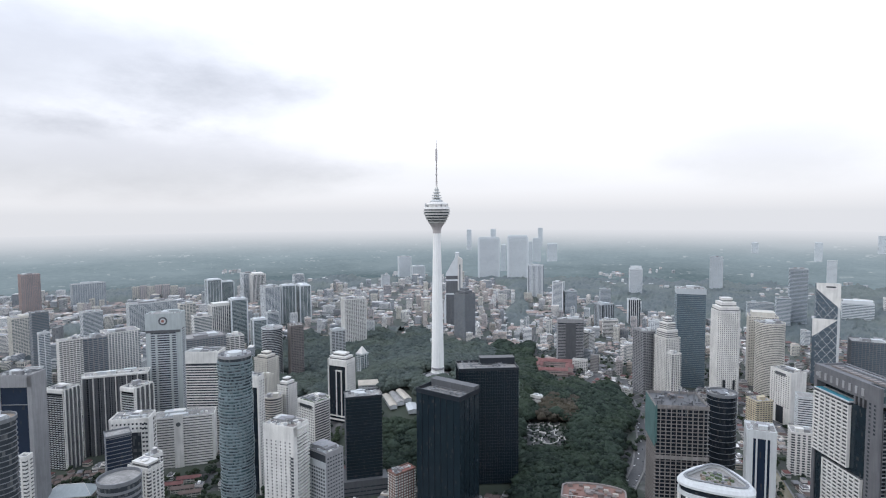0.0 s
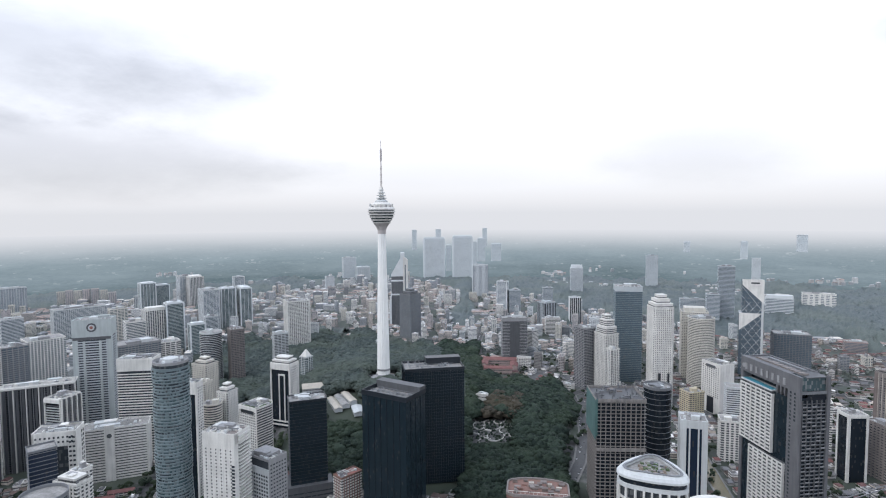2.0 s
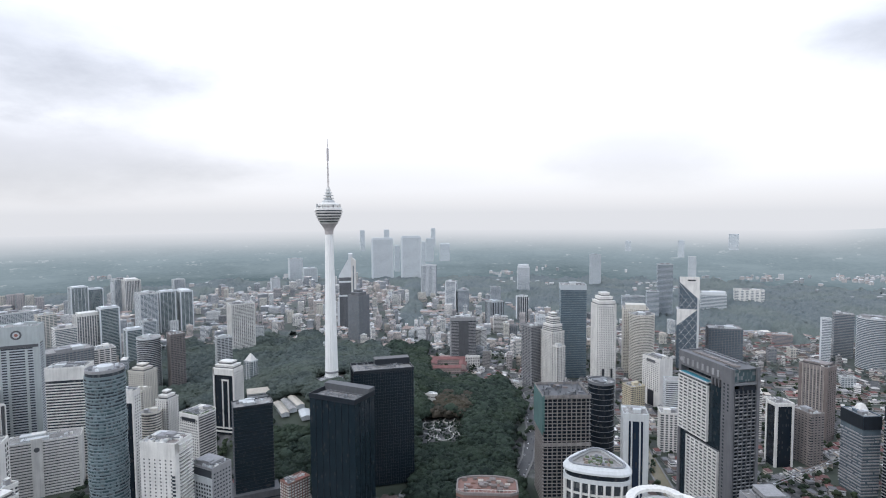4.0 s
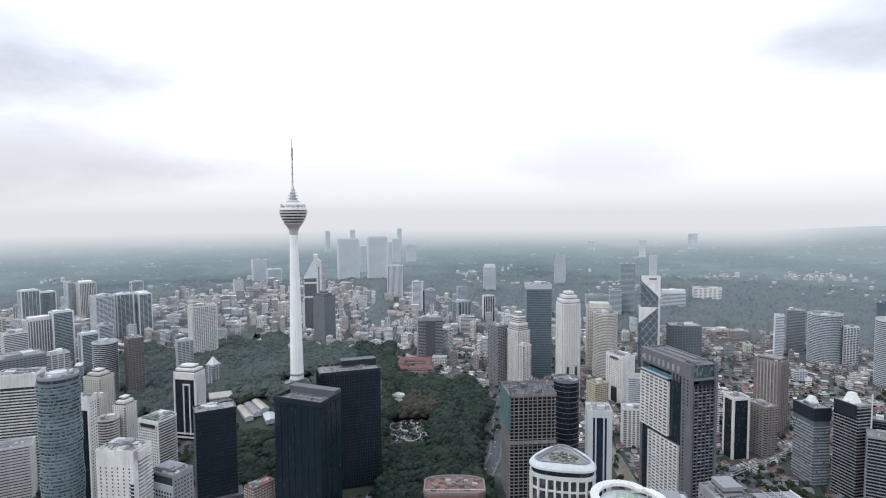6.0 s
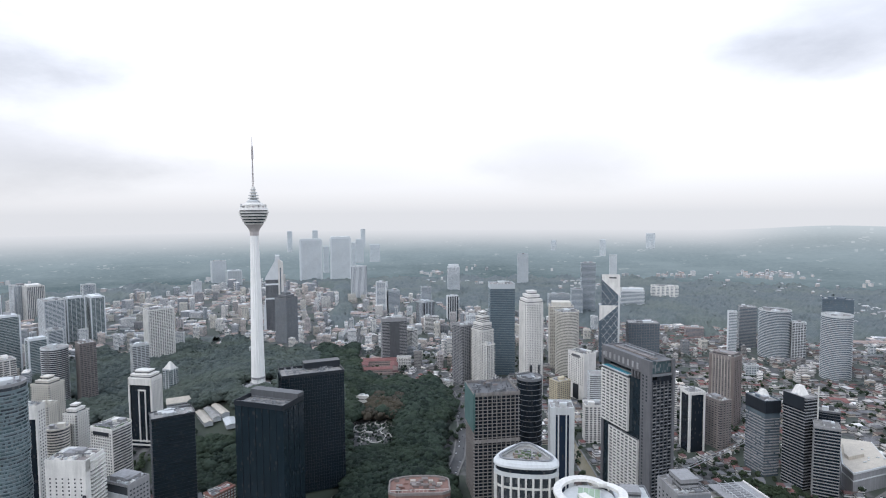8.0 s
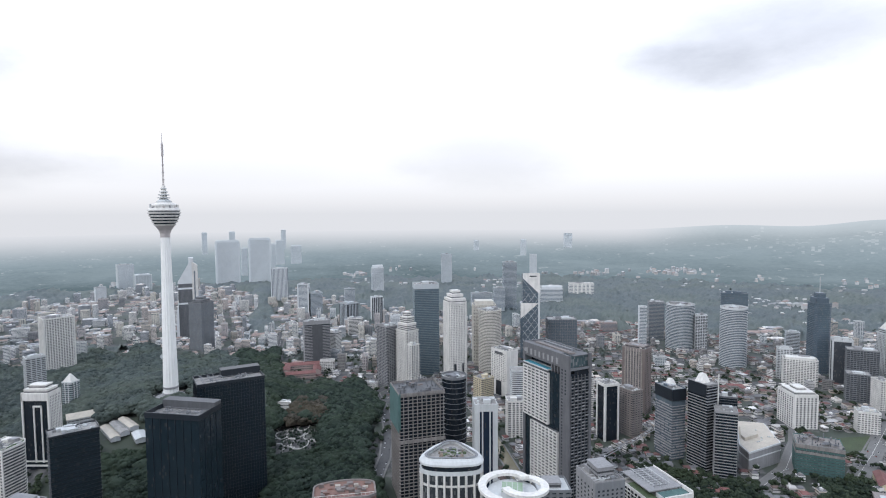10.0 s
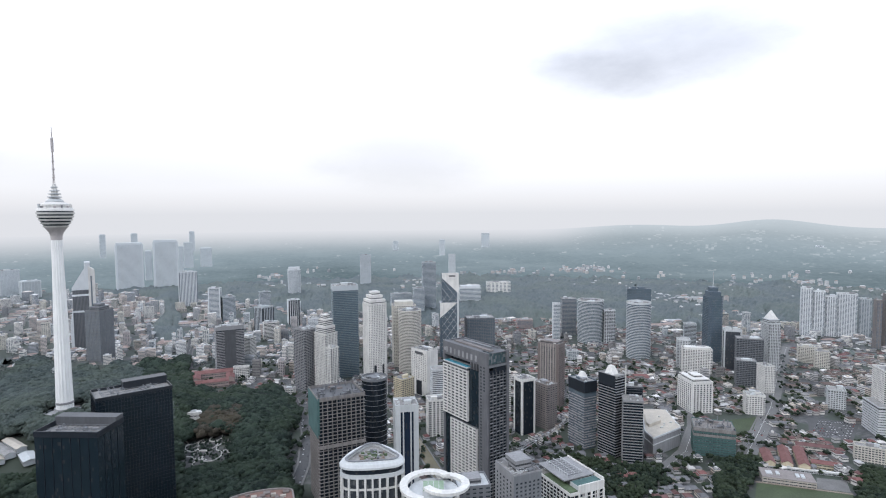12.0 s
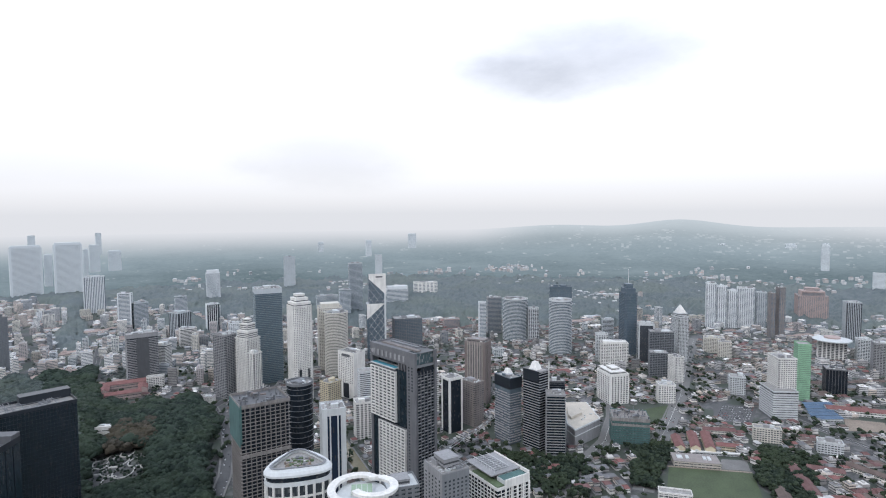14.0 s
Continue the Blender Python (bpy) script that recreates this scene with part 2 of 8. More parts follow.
def ground_material():
    m, n = material("city_ground")
    at = n.node("ShaderNodeNewGeometry").outputs["Position"]
    lots = n.noise(at, 0.012, 4.0)
    fine = n.noise(at, 0.08, 5.0, 0.65)
    c = n.mix(n.span(fine, 0.38, 0.72), rgb(0.04, 0.041, 0.042), rgb(0.14, 0.136, 0.13))
    c = n.mix(n.span(lots, 0.44, 0.52), c, rgb(0.035, 0.046, 0.03))
    # Bluish sheen lightens ground seen at a flat angle, in place of haze.
    finish(n, n.node("ShaderNodeBsdfPrincipled", Base_Color=c, Roughness=0.8, Sheen_Weight=0.15, Sheen_Roughness=0.4, Sheen_Tint=rgb(0.85, 0.92, 1.0)))
    return m


WORN = painted("worn_asphalt", (0.175, 0.173, 0.17), wear=0.3)
ASPHALT = painted("asphalt", (0.095, 0.095, 0.098), wear=0.35)
PALE_PATH = painted("pale_path", (0.46, 0.45, 0.43), wear=0.2)
PAVING = painted("paving", (0.20, 0.195, 0.19), wear=0.35)
GRASS = painted("playing_field_grass", (0.068, 0.094, 0.044), wear=0.45, grain=0.2)


# ---- building blocks ----
def shape(name, verts, faces, mats, slots=None):
    me = bpy.data.meshes.new(name)
    me.from_pydata(verts, [], faces)
    for mt in mats if isinstance(mats, (list, tuple)) else [mats]:
        me.materials.append(mt)
    if slots is not None:
        me.polygons.foreach_set("material_index", slots)
    me.update()
    return me


def part(name, me, parent, label="", at=(0, 0, 0), turn=0.0):
    ob = new(name, me)
    ob.parent = parent
    ob.location = at
    if turn:
        ob.rotation_euler = (0, 0, turn)
    return tagged(ob, label)


def prism(poly, z0, z1, top=None):
    """Upright block on a polygon; top: another polygon of as many corners."""
    k = len(poly)
    verts = [(x, y, z0) for x, y in poly] + [(x, y, z1) for x, y in (top or poly)]
    faces = [tuple(range(k))[::-1], tuple(range(k, 2 * k))] + [(i, (i + 1) % k, k + (i + 1) % k, k + i) for i in range(k)]
    return verts, faces


def slant(poly, z0, tops):
    k = len(poly)
    verts = [(x, y, z0) for x, y in poly] + [(x, y, z) for (x, y), z in zip(poly, tops)]
    faces = [tuple(range(k))[::-1], tuple(range(k, 2 * k))] + [(i, (i + 1) % k, k + (i + 1) % k, k + i) for i in range(k)]
    return verts, faces


def join(*pieces):
    verts, faces = [], []
    for v, f in pieces:
        o = len(verts)
        verts += v
        faces += [tuple(i + o for i in q) for q in f]
    return verts, faces


def brick(x0, x1, y0, y1, z0, z1):
    return prism(((x0, y0), (x1, y0), (x1, y1), (x0, y1)), z0, z1)


def lathe(profile, sides=32, arc=None):
    verts, faces = [], []
    for r, z in profile:
        verts += [(r * math.cos(2 * math.pi * i / sides), r * math.sin(2 * math.pi * i / sides), z) for i in range(sides)]
    for j in range(len(profile) - 1):
        for i in range(sides):
            k = (i + 1) % sides
            faces.append((j * sides + i, j * sides + k, (j + 1) * sides + k, (j + 1) * sides + i))
    faces.append(tuple(range(sides))[::-1])
    faces.append(tuple(range((len(profile) - 1) * sides, len(profile) * sides)))
    return verts, faces


def bar(p, q, r, sides=4):
    """A straight bar between two points."""
    p, q = Vector(p), Vector(q)
    m = (q - p).to_track_quat("Z", "Y").to_matrix()
    ring = [m @ Vector((r * math.cos(2 * math.pi * (i + 0.5) / sides), r * math.sin(2 * math.pi * (i + 0.5) / sides), 0)) for i in range(sides)]
    verts = [tuple(p + v) for v in ring] + [tuple(q + v) for v in ring]
    faces = [tuple(range(sides))[::-1], tuple(range(sides, 2 * sides))] + [(i, (i + 1) % sides, sides + (i + 1) % sides, sides + i) for i in range(sides)]
    return verts, faces


def hill(x, y):
    """Height of the ground: the wooded hill under the telecommunication tower."""
    g = 57 * math.exp(-(((x - 5) / 190) ** 2 + ((y - 1000) / 230) ** 2) ** 1.3)
    g2 = 34 * math.exp(-(((x - 215) / 130) ** 2 + ((y - 880) / 190) ** 2))
    return max(g, g2)


def outline(kind, w, d, cut=0.0):
    a, b = w / 2, d / 2
    if kind == "round":
        return [(a * math.cos(i * math.pi / 16), b * math.sin(i * math.pi / 16)) for i in range(32)]
    if kind == "cut":
        return [(-a + cut, -b), (a - cut, -b), (a, -b + cut), (a, b - cut), (a - cut, b), (-a + cut, b), (-a, b - cut), (-a, -b + cut)]
    if kind == "bow":      # a curved front
        front = [(-a + w * i / 10, -b - cut * math.sin(math.pi * i / 10)) for i in range(11)]
        return front + [(a, b), (-a, b)]
    if kind == "wedge":    # a rounded front corner
        arc = [(a - cut + cut * math.sin(t * math.pi / 12), -b + cut - cut * math.cos(t * math.pi / 12)) for t in range(7)]
        return [(-a, -b)] + arc + [(a, b), (-a, b)]
    if kind == "stair":
        return [(-a, -b), (-a + cut, -b), (-a + cut, -b - cut), (a - cut, -b - cut), (a - cut, -b), (a, -b), (a, b), (-a, b)]
    return [(-a, -b), (a, -b), (a, b), (-a, b)]


def grow(poly, e):
    """The polygon moved outwards by e."""
    k, out = len(poly), []
    for i in range(k):
        (x0, y0), (x1, y1), (x2, y2) = poly[i - 1], poly[i], poly[(i + 1) % k]
        n1 = Vector((y1 - y0, x0 - x1)).normalized()
        n2 = Vector((y2 - y1, x1 - x2)).normalized()
        m = (n1 + n2) / max(0.3, 1 + n1.dot(n2))
        out.append((x1 + m.x * e, y1 + m.y * e))
    return out


TAKEN = []


def tower(name, label, x, y, w, d, turn, h, base=None, wall="white", glass="dark", floor=3.6, band=1.3, bay=0.0, pier=0.9, proud=0.5,
          plan="rect", cut=0.0, blank="", edge=0.0, roof="plant", crown=0.0, parapet=1.6, join_bands=False, bandwall=None, podium=None,
          skip=0, cat="tower", group="", plain_top=0.0, roofmat="deck", seed=0, fans=1):
    """A high building: a glazed core, floor bands and piers in front of it, blank end walls, parapet and roof plant."""
    z0 = hill(x, y) - 1.0 if base is None else base
    TAKEN.append((x, y, 0.5 * math.hypot(w, d)))
    top = tagged(new(name), label, cat, group)
    top.location, top.rotation_euler = (x, y, z0), (0, 0, radians(turn))
    h = h - z0
    rnd = random.Random(int(x * 7 + y * 13) + seed)
    poly = outline(plan, w, d, cut)
    skin = WALL[wall]
    part("core", shape("core", *prism(grow(poly, -proud), 0, h - 0.3), GLASS[glass]), top, "tinted window glass")
    low = podium[1] if podium else 0.0
    if podium:
        g, ph, pm = podium
        part("podium", shape("podium", *prism(grow(poly, g), 0, ph), WALL[pm]), top)
        for k in range(1, max(2, int(ph / 5))):
            part("window_strip", shape("window_strip", *prism(grow(poly, g + 0.06), k * 5 - 2.2, k * 5 - 0.6), GLASS["dark"]), top)
        low = ph
    count = int((h - low - plain_top) / floor)
    if band > 0 and count > 0:
        levels = [low + floor * (k + 1) - band for k in range(count) if not skip or k % skip]
        if join_bands:
            me = shape("facade_banding", *join(*[prism(poly, z, z + band) for z in levels]), WALL[bandwall or wall])
            tagged(part("facade_banding", me, top), kind="stuff")
        else:
            me = shape("floor_band", *prism(poly, 0, band), WALL[bandwall or wall])
            for z in levels:
                part("floor_band", me, top, at=(0, 0, z))
    tall = h - low
    if bay > 0:
        spots = []
        k = len(poly)
        for i in range(k):
            p, q = Vector(poly[i]), Vector(poly[(i + 1) % k])
            if (q - p).length < bay * 0.7:
                continue
            steps = max(1, round((q - p).length / bay))
            for s in range(0 if k > 6 else 1, steps):
                c = p.lerp(q, s / steps)
                spots.append((c, math.atan2(q.y - p.y, q.x - p.x)))
        me = shape("pier", *brick(-pier / 2, pier / 2, -0.18, proud + 0.2, 0, tall), skin)
        if join_bands:
            pieces = []
            for c, t in spots:
                v, f = brick(-pier / 2, pier / 2, -0.18, proud + 0.2, low, low + tall)
                pieces.append(([(c.x + vx * math.cos(t) - vy * math.sin(t), c.y + vx * math.sin(t) + vy * math.cos(t), vz) for vx, vy, vz in v], f))
            if pieces:
                tagged(part("facade_ribbing", shape("facade_ribbing", *join(*pieces), skin), top), kind="stuff")
        else:
            for c, t in spots:
                part("pier", me, top, at=(c.x, c.y, low), turn=t)
    a, b = w / 2, d / 2
    if edge > 0:
        me = shape("corner_column", *brick(-edge / 2, edge / 2, -edge / 2, edge / 2, 0, tall + 0.4), skin)
        for px, py in ((-1, -1), (1, -1), (1, 1), (-1, 1)):
            part("corner_column", me, top, at=(px * (a - edge / 2 + 0.25), py * (b - edge / 2 + 0.25), low))
    t = 0.25
    for side in blank:
        box = {"f": (-a - t, a + t, -b - t, -b + 0.6), "b": (-a - t, a + t, b - 0.6, b + t), "l": (-a - t, -a + 0.6, -b - t, b + t), "r": (a - 0.6, a + t, -b - t, b + t)}[side]
        part("end_wall", shape("end_wall", *brick(*box, low, h + 0.5), skin), top, "blank end wall")
    if plain_top > 0:
        part("top_band", shape("top_band", *prism(grow(poly, 0.12), h - plain_top, h), skin), top)
    # parapet ring and roof
    outer, inner = grow(poly, 0.15), grow(poly, -0.5)
    k = len(poly)
    rv = [(px, py, z) for z in (h - 0.6, h + parapet) for px, py in outer] + [(px, py, z) for z in (h - 0.6, h + parapet) for px, py in inner]
    rf = []
    for i in range(k):
        j = (i + 1) % k
        rf += [(i, j, k + j, k + i), (k + i, k + j, 3 * k + j, 3 * k + i), (3 * k + i, 3 * k + j, 2 * k + j, 2 * k + i)]
    part("parapet", shape("parapet", rv, rf, skin), top)
    part("roof_slab", shape("roof_slab", *prism(grow(poly, -0.4), h - 0.4, h + 0.1), WALL[roofmat]), top)
    if roof != "bare":
        rooms = 2 if w * d < 700 else 4
        for i in range(rooms):
            rw, rd, rh = rnd.uniform(0.14, 0.34) * w, rnd.uniform(0.16, 0.36) * d, rnd.uniform(2.2, 5.5)
            cx, cy = rnd.uniform(-0.24, 0.24) * w, rnd.uniform(-0.24, 0.24) * d
            box = join(brick(cx - rw / 2, cx + rw / 2, cy - rd / 2, cy + rd / 2, h, h + rh), brick(cx - rw / 2 - 0.3, cx + rw / 2 + 0.3, cy - rd / 2 - 0.3, cy + rd / 2 + 0.3, h + rh, h + rh + 0.3))
            part("plant_room", shape("plant_room", *box, WALL[rnd.choice((wall, "pale", "grey"))]), top)
        fan = shape("cooling_unit", *join(brick(-1.3, 1.3, -1.1, 1.1, 0, 1.7), lathe(((0.9, 1.7), (0.95, 2.2)), 8)), WALL["pale"])
        for i in range(fans * (3 if rooms == 2 else 6)):
            part("cooling_unit", fan, top, at=(rnd.uniform(-0.4, 0.4) * w, rnd.uniform(-0.4, 0.4) * d, h + 0.1))
    top["half"] = (w / 2, d / 2, h)
    if crown > 0:
        part("crown", shape("crown", *prism(grow(poly, -0.14 * min(w, d)), h, h + crown), skin), top)
    return top


# ---- finishing pieces for the tops of towers ----
def back_block(t, share, tall, mat="steel", side=1.0):
    """A raised slab along the roof's far side, chosen to fit the camera's view."""
    a, b, h = t["half"]
    c, s = math.cos(t.rotation_euler[2]), math.sin(t.rotation_euler[2])
    along = (t.location.x * c + t.location.y * s, -t.location.x * s + t.location.y * c)
    if abs(along[0]) > abs(along[1]):
        u = 1 if along[0] > 0 else -1
        piece = brick(min(u * a * (1 - 2 * share), u * a), max(u * a * (1 - 2 * share), u * a), -b, b, h, h + tall)
    else:
        u = 1 if along[1] > 0 else -1
        piece = brick(-a * side, a, min(u * b * (1 - 2 * share), u * b), max(u * b * (1 - 2 * share), u * b), h, h + tall)
    part("upper_slab", shape("upper_slab", *piece, WALL[mat]), t, "dark raised slab on the roof")



def setbacks(t, steps, mat="white", glass="room"):
    """Storeys that step inwards above the roof. steps: (share of the plan, height)."""
    a, b, h = t["half"]
    for share, tall in steps:
        part("setback", shape("setback", *prism(outline("rect", 2 * a * share, 2 * b * share), h, h + tall), WALL[mat]), t)
        k = int(tall / 3.6)
        for i in range(k):
            part("window_strip", shape("window_strip", *prism(outline("rect", 2 * a * share + 0.12, 2 * b * share + 0.12), h + 1.2 + i * 3.6, h + 2.8 + i * 3.6), GLASS[glass]), t)
        part("ledge", shape("ledge", *prism(outline("rect", 2 * a * share + 0.8, 2 * b * share + 0.8), h + tall, h + tall + 0.8), WALL[mat]), t)
        h += tall + 0.8
    return h


def peak(t, share, rise, mat="white", lift=0.0):
    a, b, h = t["half"]
    a, b, h = a * share, b * share, h + lift
    part("peaked_roof", shape("peaked_roof", *prism(((-a, -b), (a, -b), (a, b), (-a, b)), h, h + rise, ((-a * 0.1, -b * 0.1), (a * 0.1, -b * 0.1), (a * 0.1, b * 0.1), (-a * 0.1, b * 0.1))), WALL[mat]), t, "peaked roof")


def lantern(t, u, v, r, tall, mat="white"):
    """A bright slanted roof lantern."""
    a, b, h = t["half"]
    x, y = u * a, v * b
    part("roof_lantern", shape("roof_lantern", *prism([(x - r, y - r), (x + r, y - r), (x + r, y + r), (x - r, y + r)], h, h + tall, [(x - r * 0.2, y - r * 0.2), (x + r * 0.6, y - r * 0.2), (x + r * 0.6, y + r * 0.7), (x - r * 0.2, y + r * 0.7)]), WALL[mat]), t, "white slanted roof lantern")


def disc(side, t, u, z, r, mat, deep=0.4, sides=20):
    """A flat round emblem on one face of a tower."""
    a, b, h = t["half"]
    ring = [(r * math.cos(2 * math.pi * i / sides), r * math.sin(2 * math.pi * i / sides)) for i in range(sides)]
    if side == "f":
        v = [(u * a + p, -b - 0.3 - s, z + q) for s in (0, deep) for p, q in ring]
    else:
        v = [(-a - 0.3 - s, u * b + p, z + q) for s in (0, deep) for p, q in ring]
    f = [tuple(range(sides)), tuple(range(sides, 2 * sides))[::-1]] + [(i, (i + 1) % sides, sides + (i + 1) % sides, sides + i) for i in range(sides)]
    part("emblem", shape("emblem", v, f, WALL[mat]), t, "plain emblem shape")


def face_plate(side, t, u0, u1, z0, z1, mat="black", deep=0.5):
    """A plain plate on one face: a name plate, pier, dark panel, netting or belt."""
    a, b, h = t["half"]
    box = brick(u0 * a, u1 * a, -b - 0.3 - deep, -b, z0, z1) if side == "f" else brick(-a - 0.3 - deep, -a, u0 * b, u1 * b, z0, z1)
    part("sign_plate", shape("sign_plate", *box, WALL[mat]), t, "plain plate on the front")


def mast(t, u, v, tall, lift=0.0, r=0.35):
    a, b, h = t["half"]
    part("mast", shape("mast", *bar((u * a, v * b, h + lift), (u * a, v * b, h + lift + tall), r, 6), WALL["pale"]), t)


def deck_roof(t):
    """A tilted deck of beams and pipes with a green glass lantern."""
    a, b, h = t["half"]
    part("roof_deck", shape("roof_deck", *brick(-a * 0.86, a * 0.98, -b * 0.5, b * 1.08, h + 6.6, h + 7.6), WALL["grey"]), t, "grey roof deck")
    for i in range(9):
        y = -b * 0.35 + i * b * 0.155
        part("deck_beam", shape("deck_beam", *brick(-a * 0.5, a * 0.35, y - 0.2, y + 0.2, h + 9.0, h + 9.5), WALL["mid"]), t)
        for x in (-a * 0.5, -a * 0.08, a * 0.35):
            part("deck_post", shape("deck_post", *bar((x, y, h + 7.5), (x, y, h + 11.0), 0.2, 5), WALL["pale"]), t)
    for x in (-a * 0.5, -a * 0.08, a * 0.35):
        part("deck_pipe", shape("deck_pipe", *bar((x, -b * 0.4, h + 11), (x, b, h + 11), 0.25, 6), WALL["pale"]), t)
    part("edge_rail", shape("edge_rail", *brick(a * 0.98, a * 1.02, -b, b * 1.08, h + 5.5, h + 9.0), WALL["white"]), t)
    part("pool_basin", shape("pool_basin", *brick(-a * 0.5, a * 0.95, -b * 0.96, -b * 0.5, h - 0.5, h + 5.6), WALL["pale"]), t)
    part("pool_water", shape("pool_water", *brick(-a * 0.46, a * 0.92, -b * 0.93, -b * 0.53, h + 5.6, h + 5.9), WALL["jade"]), t, "sea-green pool water")
    part("roof_garden", shape("roof_garden", *brick(-a * 0.97, -a * 0.52, -b * 0.95, b * 0.6, h, h + 2.2), WALL["turf"]), t, "dark green roof garden")
    part("front_wall", shape("front_wall", *brick(-a * 0.5, a + 0.4, -b - 0.5, -b + 0.8, h - 1, h + 7.0), WALL["white"]), t, "white parapet wall of the pool")
    for i in range(5):
        x = -a * 0.5 + i * a * 0.37
        part("front_post", shape("front_post", *brick(x - 0.9, x + 0.9, -b - 0.9, -b, 0, h), WALL["white"]), t)


def balcony_grid(t, side, mat, floor, spots, wide, tall=0.9, out=1.3):
    """Columns of small balconies on one face; spots: their places from -1 to 1."""
    s, h = face_span(t, side), t["half"][2]
    pieces = [plate(t, side, u * s - wide / 2, u * s + wide / 2, k * floor, k * floor + tall, -0.5, out) for k in range(1, int((h - 5) / floor)) for u in spots]
    tagged(part("balcony_banding", shape("balcony_banding", *join(*pieces), WALL[mat]), t), kind="stuff")


def broken_bands(t, sides, mat, floor, seed, out=0.5):
    """Pale spandrels of uneven length, floor by floor, over the glass of a tower."""
    g = random.Random(seed)
    for side in sides:
        s, h, pieces = face_span(t, side), t["half"][2], []
        for k in range(1, int((h - 16) / floor)):
            u = -s
            while u < s - 1.5:
                e = min(s, u + g.choice((5, 9, 14, 22)))
                pieces.append(plate(t, side, u, e, k * floor, k * floor + g.choice((0.8, 1.3, 1.7)), -0.5, out))
                u = e + g.choice((0.0, 1.5, 3.0))
        tagged(part("facade_banding", shape("facade_banding", *join(*pieces), WALL[mat]), t), kind="stuff")


def roof_clutter(t, seed, count=14, bars=5, mat="pale"):
    """Ducts, boxes, ladders and pipes on a flat roof."""
    a, b, h = t["half"]
    g = random.Random(seed)
    for i in range(count):
        x, y = g.uniform(-0.8, 0.8) * a, g.uniform(-0.8, 0.8) * b
        w, d, z = g.uniform(0.6, 2.6), g.uniform(0.6, 2.2), g.uniform(0.8, 2.6)
        part("roof_box", shape("roof_box", *brick(x - w, x + w, y - d, y + d, h + 0.1, h + 0.1 + z), WALL[g.choice((mat, "grey", "white" if mat != "mid" else "grey", "mid"))]), t)
    for i in range(bars):
        y = g.uniform(-0.8, 0.8) * b
        x0, x1 = sorted((g.uniform(-0.9, 0.1) * a, g.uniform(0.1, 0.9) * a))
        part("roof_pipe", shape("roof_pipe", *bar((x0, y, h + 1.4), (x1, y + g.uniform(-3, 3), h + 1.4), 0.3, 6), WALL[mat]), t)
    for i in range(bars):
        x = g.uniform(-0.85, 0.85) * a
        part("roof_beam", shape("roof_beam", *brick(x - 0.25, x + 0.25, -0.85 * b, 0.85 * b, h + 2.6, h + 3.1), WALL["mid"]), t)


def site_top(t):
    """Unfinished columns, formwork and planks on top of a building site."""
    a, b, h = t["half"]
    g = random.Random(6)
    for i in range(34):
        x, y = g.uniform(-0.95, 0.95) * a, g.uniform(-0.95, 0.95) * b
        part("column_stub", shape("column_stub", *brick(x - 0.6, x + 0.6, y - 0.6, y + 0.6, h, h + g.uniform(1.5, 7)), WALL[g.choice(("raw", "mid", "steel"))]), t)
    for i in range(12):
        x, y = g.uniform(-0.8, 0.8) * a, g.uniform(-0.8, 0.8) * b
        part("formwork", shape("formwork", *brick(x - 3, x + 3, y - 2, y + 2, h + 2.5, h + 3.2 + g.random()), WALL[g.choice(("steel", "brown", "mid"))]), t)
    for i in range(8):
        x = g.uniform(-0.9, 0.9) * a
        part("scaffold_pole", shape("scaffold_pole", *bar((x, -b - 0.5, h - 8), (x, -b - 0.5, h + 5), 0.15), WALL["mid"]), t)


# ---- fronts of their own for single faces ----
def plate(t, side, u0, u1, z0, z1, out0=-0.4, out1=0.3):
    """A box on one face of a tower; u runs along the face in metres from its middle."""
    a, b, h = t["half"]
    if side == "f":
        return brick(u0, u1, -b - out1, -b - out0, z0, z1)
    if side == "b":
        return brick(u0, u1, b + out0, b + out1, z0, z1)
    if side == "l":
        return brick(-a - out1, -a - out0, u0, u1, z0, z1)
    return brick(a + out0, a + out1, u0, u1, z0, z1)


def face_span(t, side):
    a, b, h = t["half"]
    return a if side in "fb" else b


def face_wall(t, side, mat, z0=0.0, z1=None, out=0.3, name="front_wall", u0=-1.0, u1=1.0, label=""):
    s = face_span(t, side)
    z1 = t["half"][2] + 0.5 if z1 is None else z1
    part(name, shape(name, *plate(t, side, u0 * s, u1 * s, z0, z1, -0.5, out), WALL[mat]), t, label)


def face_bands(t, side, mat, floor, band, z0=0.0, z1=None, out=0.8, u0=-1.0, u1=1.0, name="floor_band"):
    s = face_span(t, side)
    z1 = t["half"][2] if z1 is None else z1
    me = shape(name, *plate(t, side, u0 * s, u1 * s, 0, band, -0.5, out), WALL[mat])
    for k in range(int((z1 - z0) / floor)):
        part(name, me, t, at=(0, 0, z0 + (k + 1) * floor - band))


def face_ribs(t, side, mat, count, wide, z0=0.0, z1=None, out=0.8, u0=-1.0, u1=1.0, name="rib"):
    s = face_span(t, side)
    z1 = t["half"][2] if z1 is None else z1
    for i in range(count):
        u = s * (u0 + (u1 - u0) * i / max(1, count - 1))
        u = min(max(u, -s + wide / 2), s - wide / 2)
        part(name, shape(name, *plate(t, side, u - wide / 2, u + wide / 2, z0, z1, -0.5, out), WALL[mat]), t)


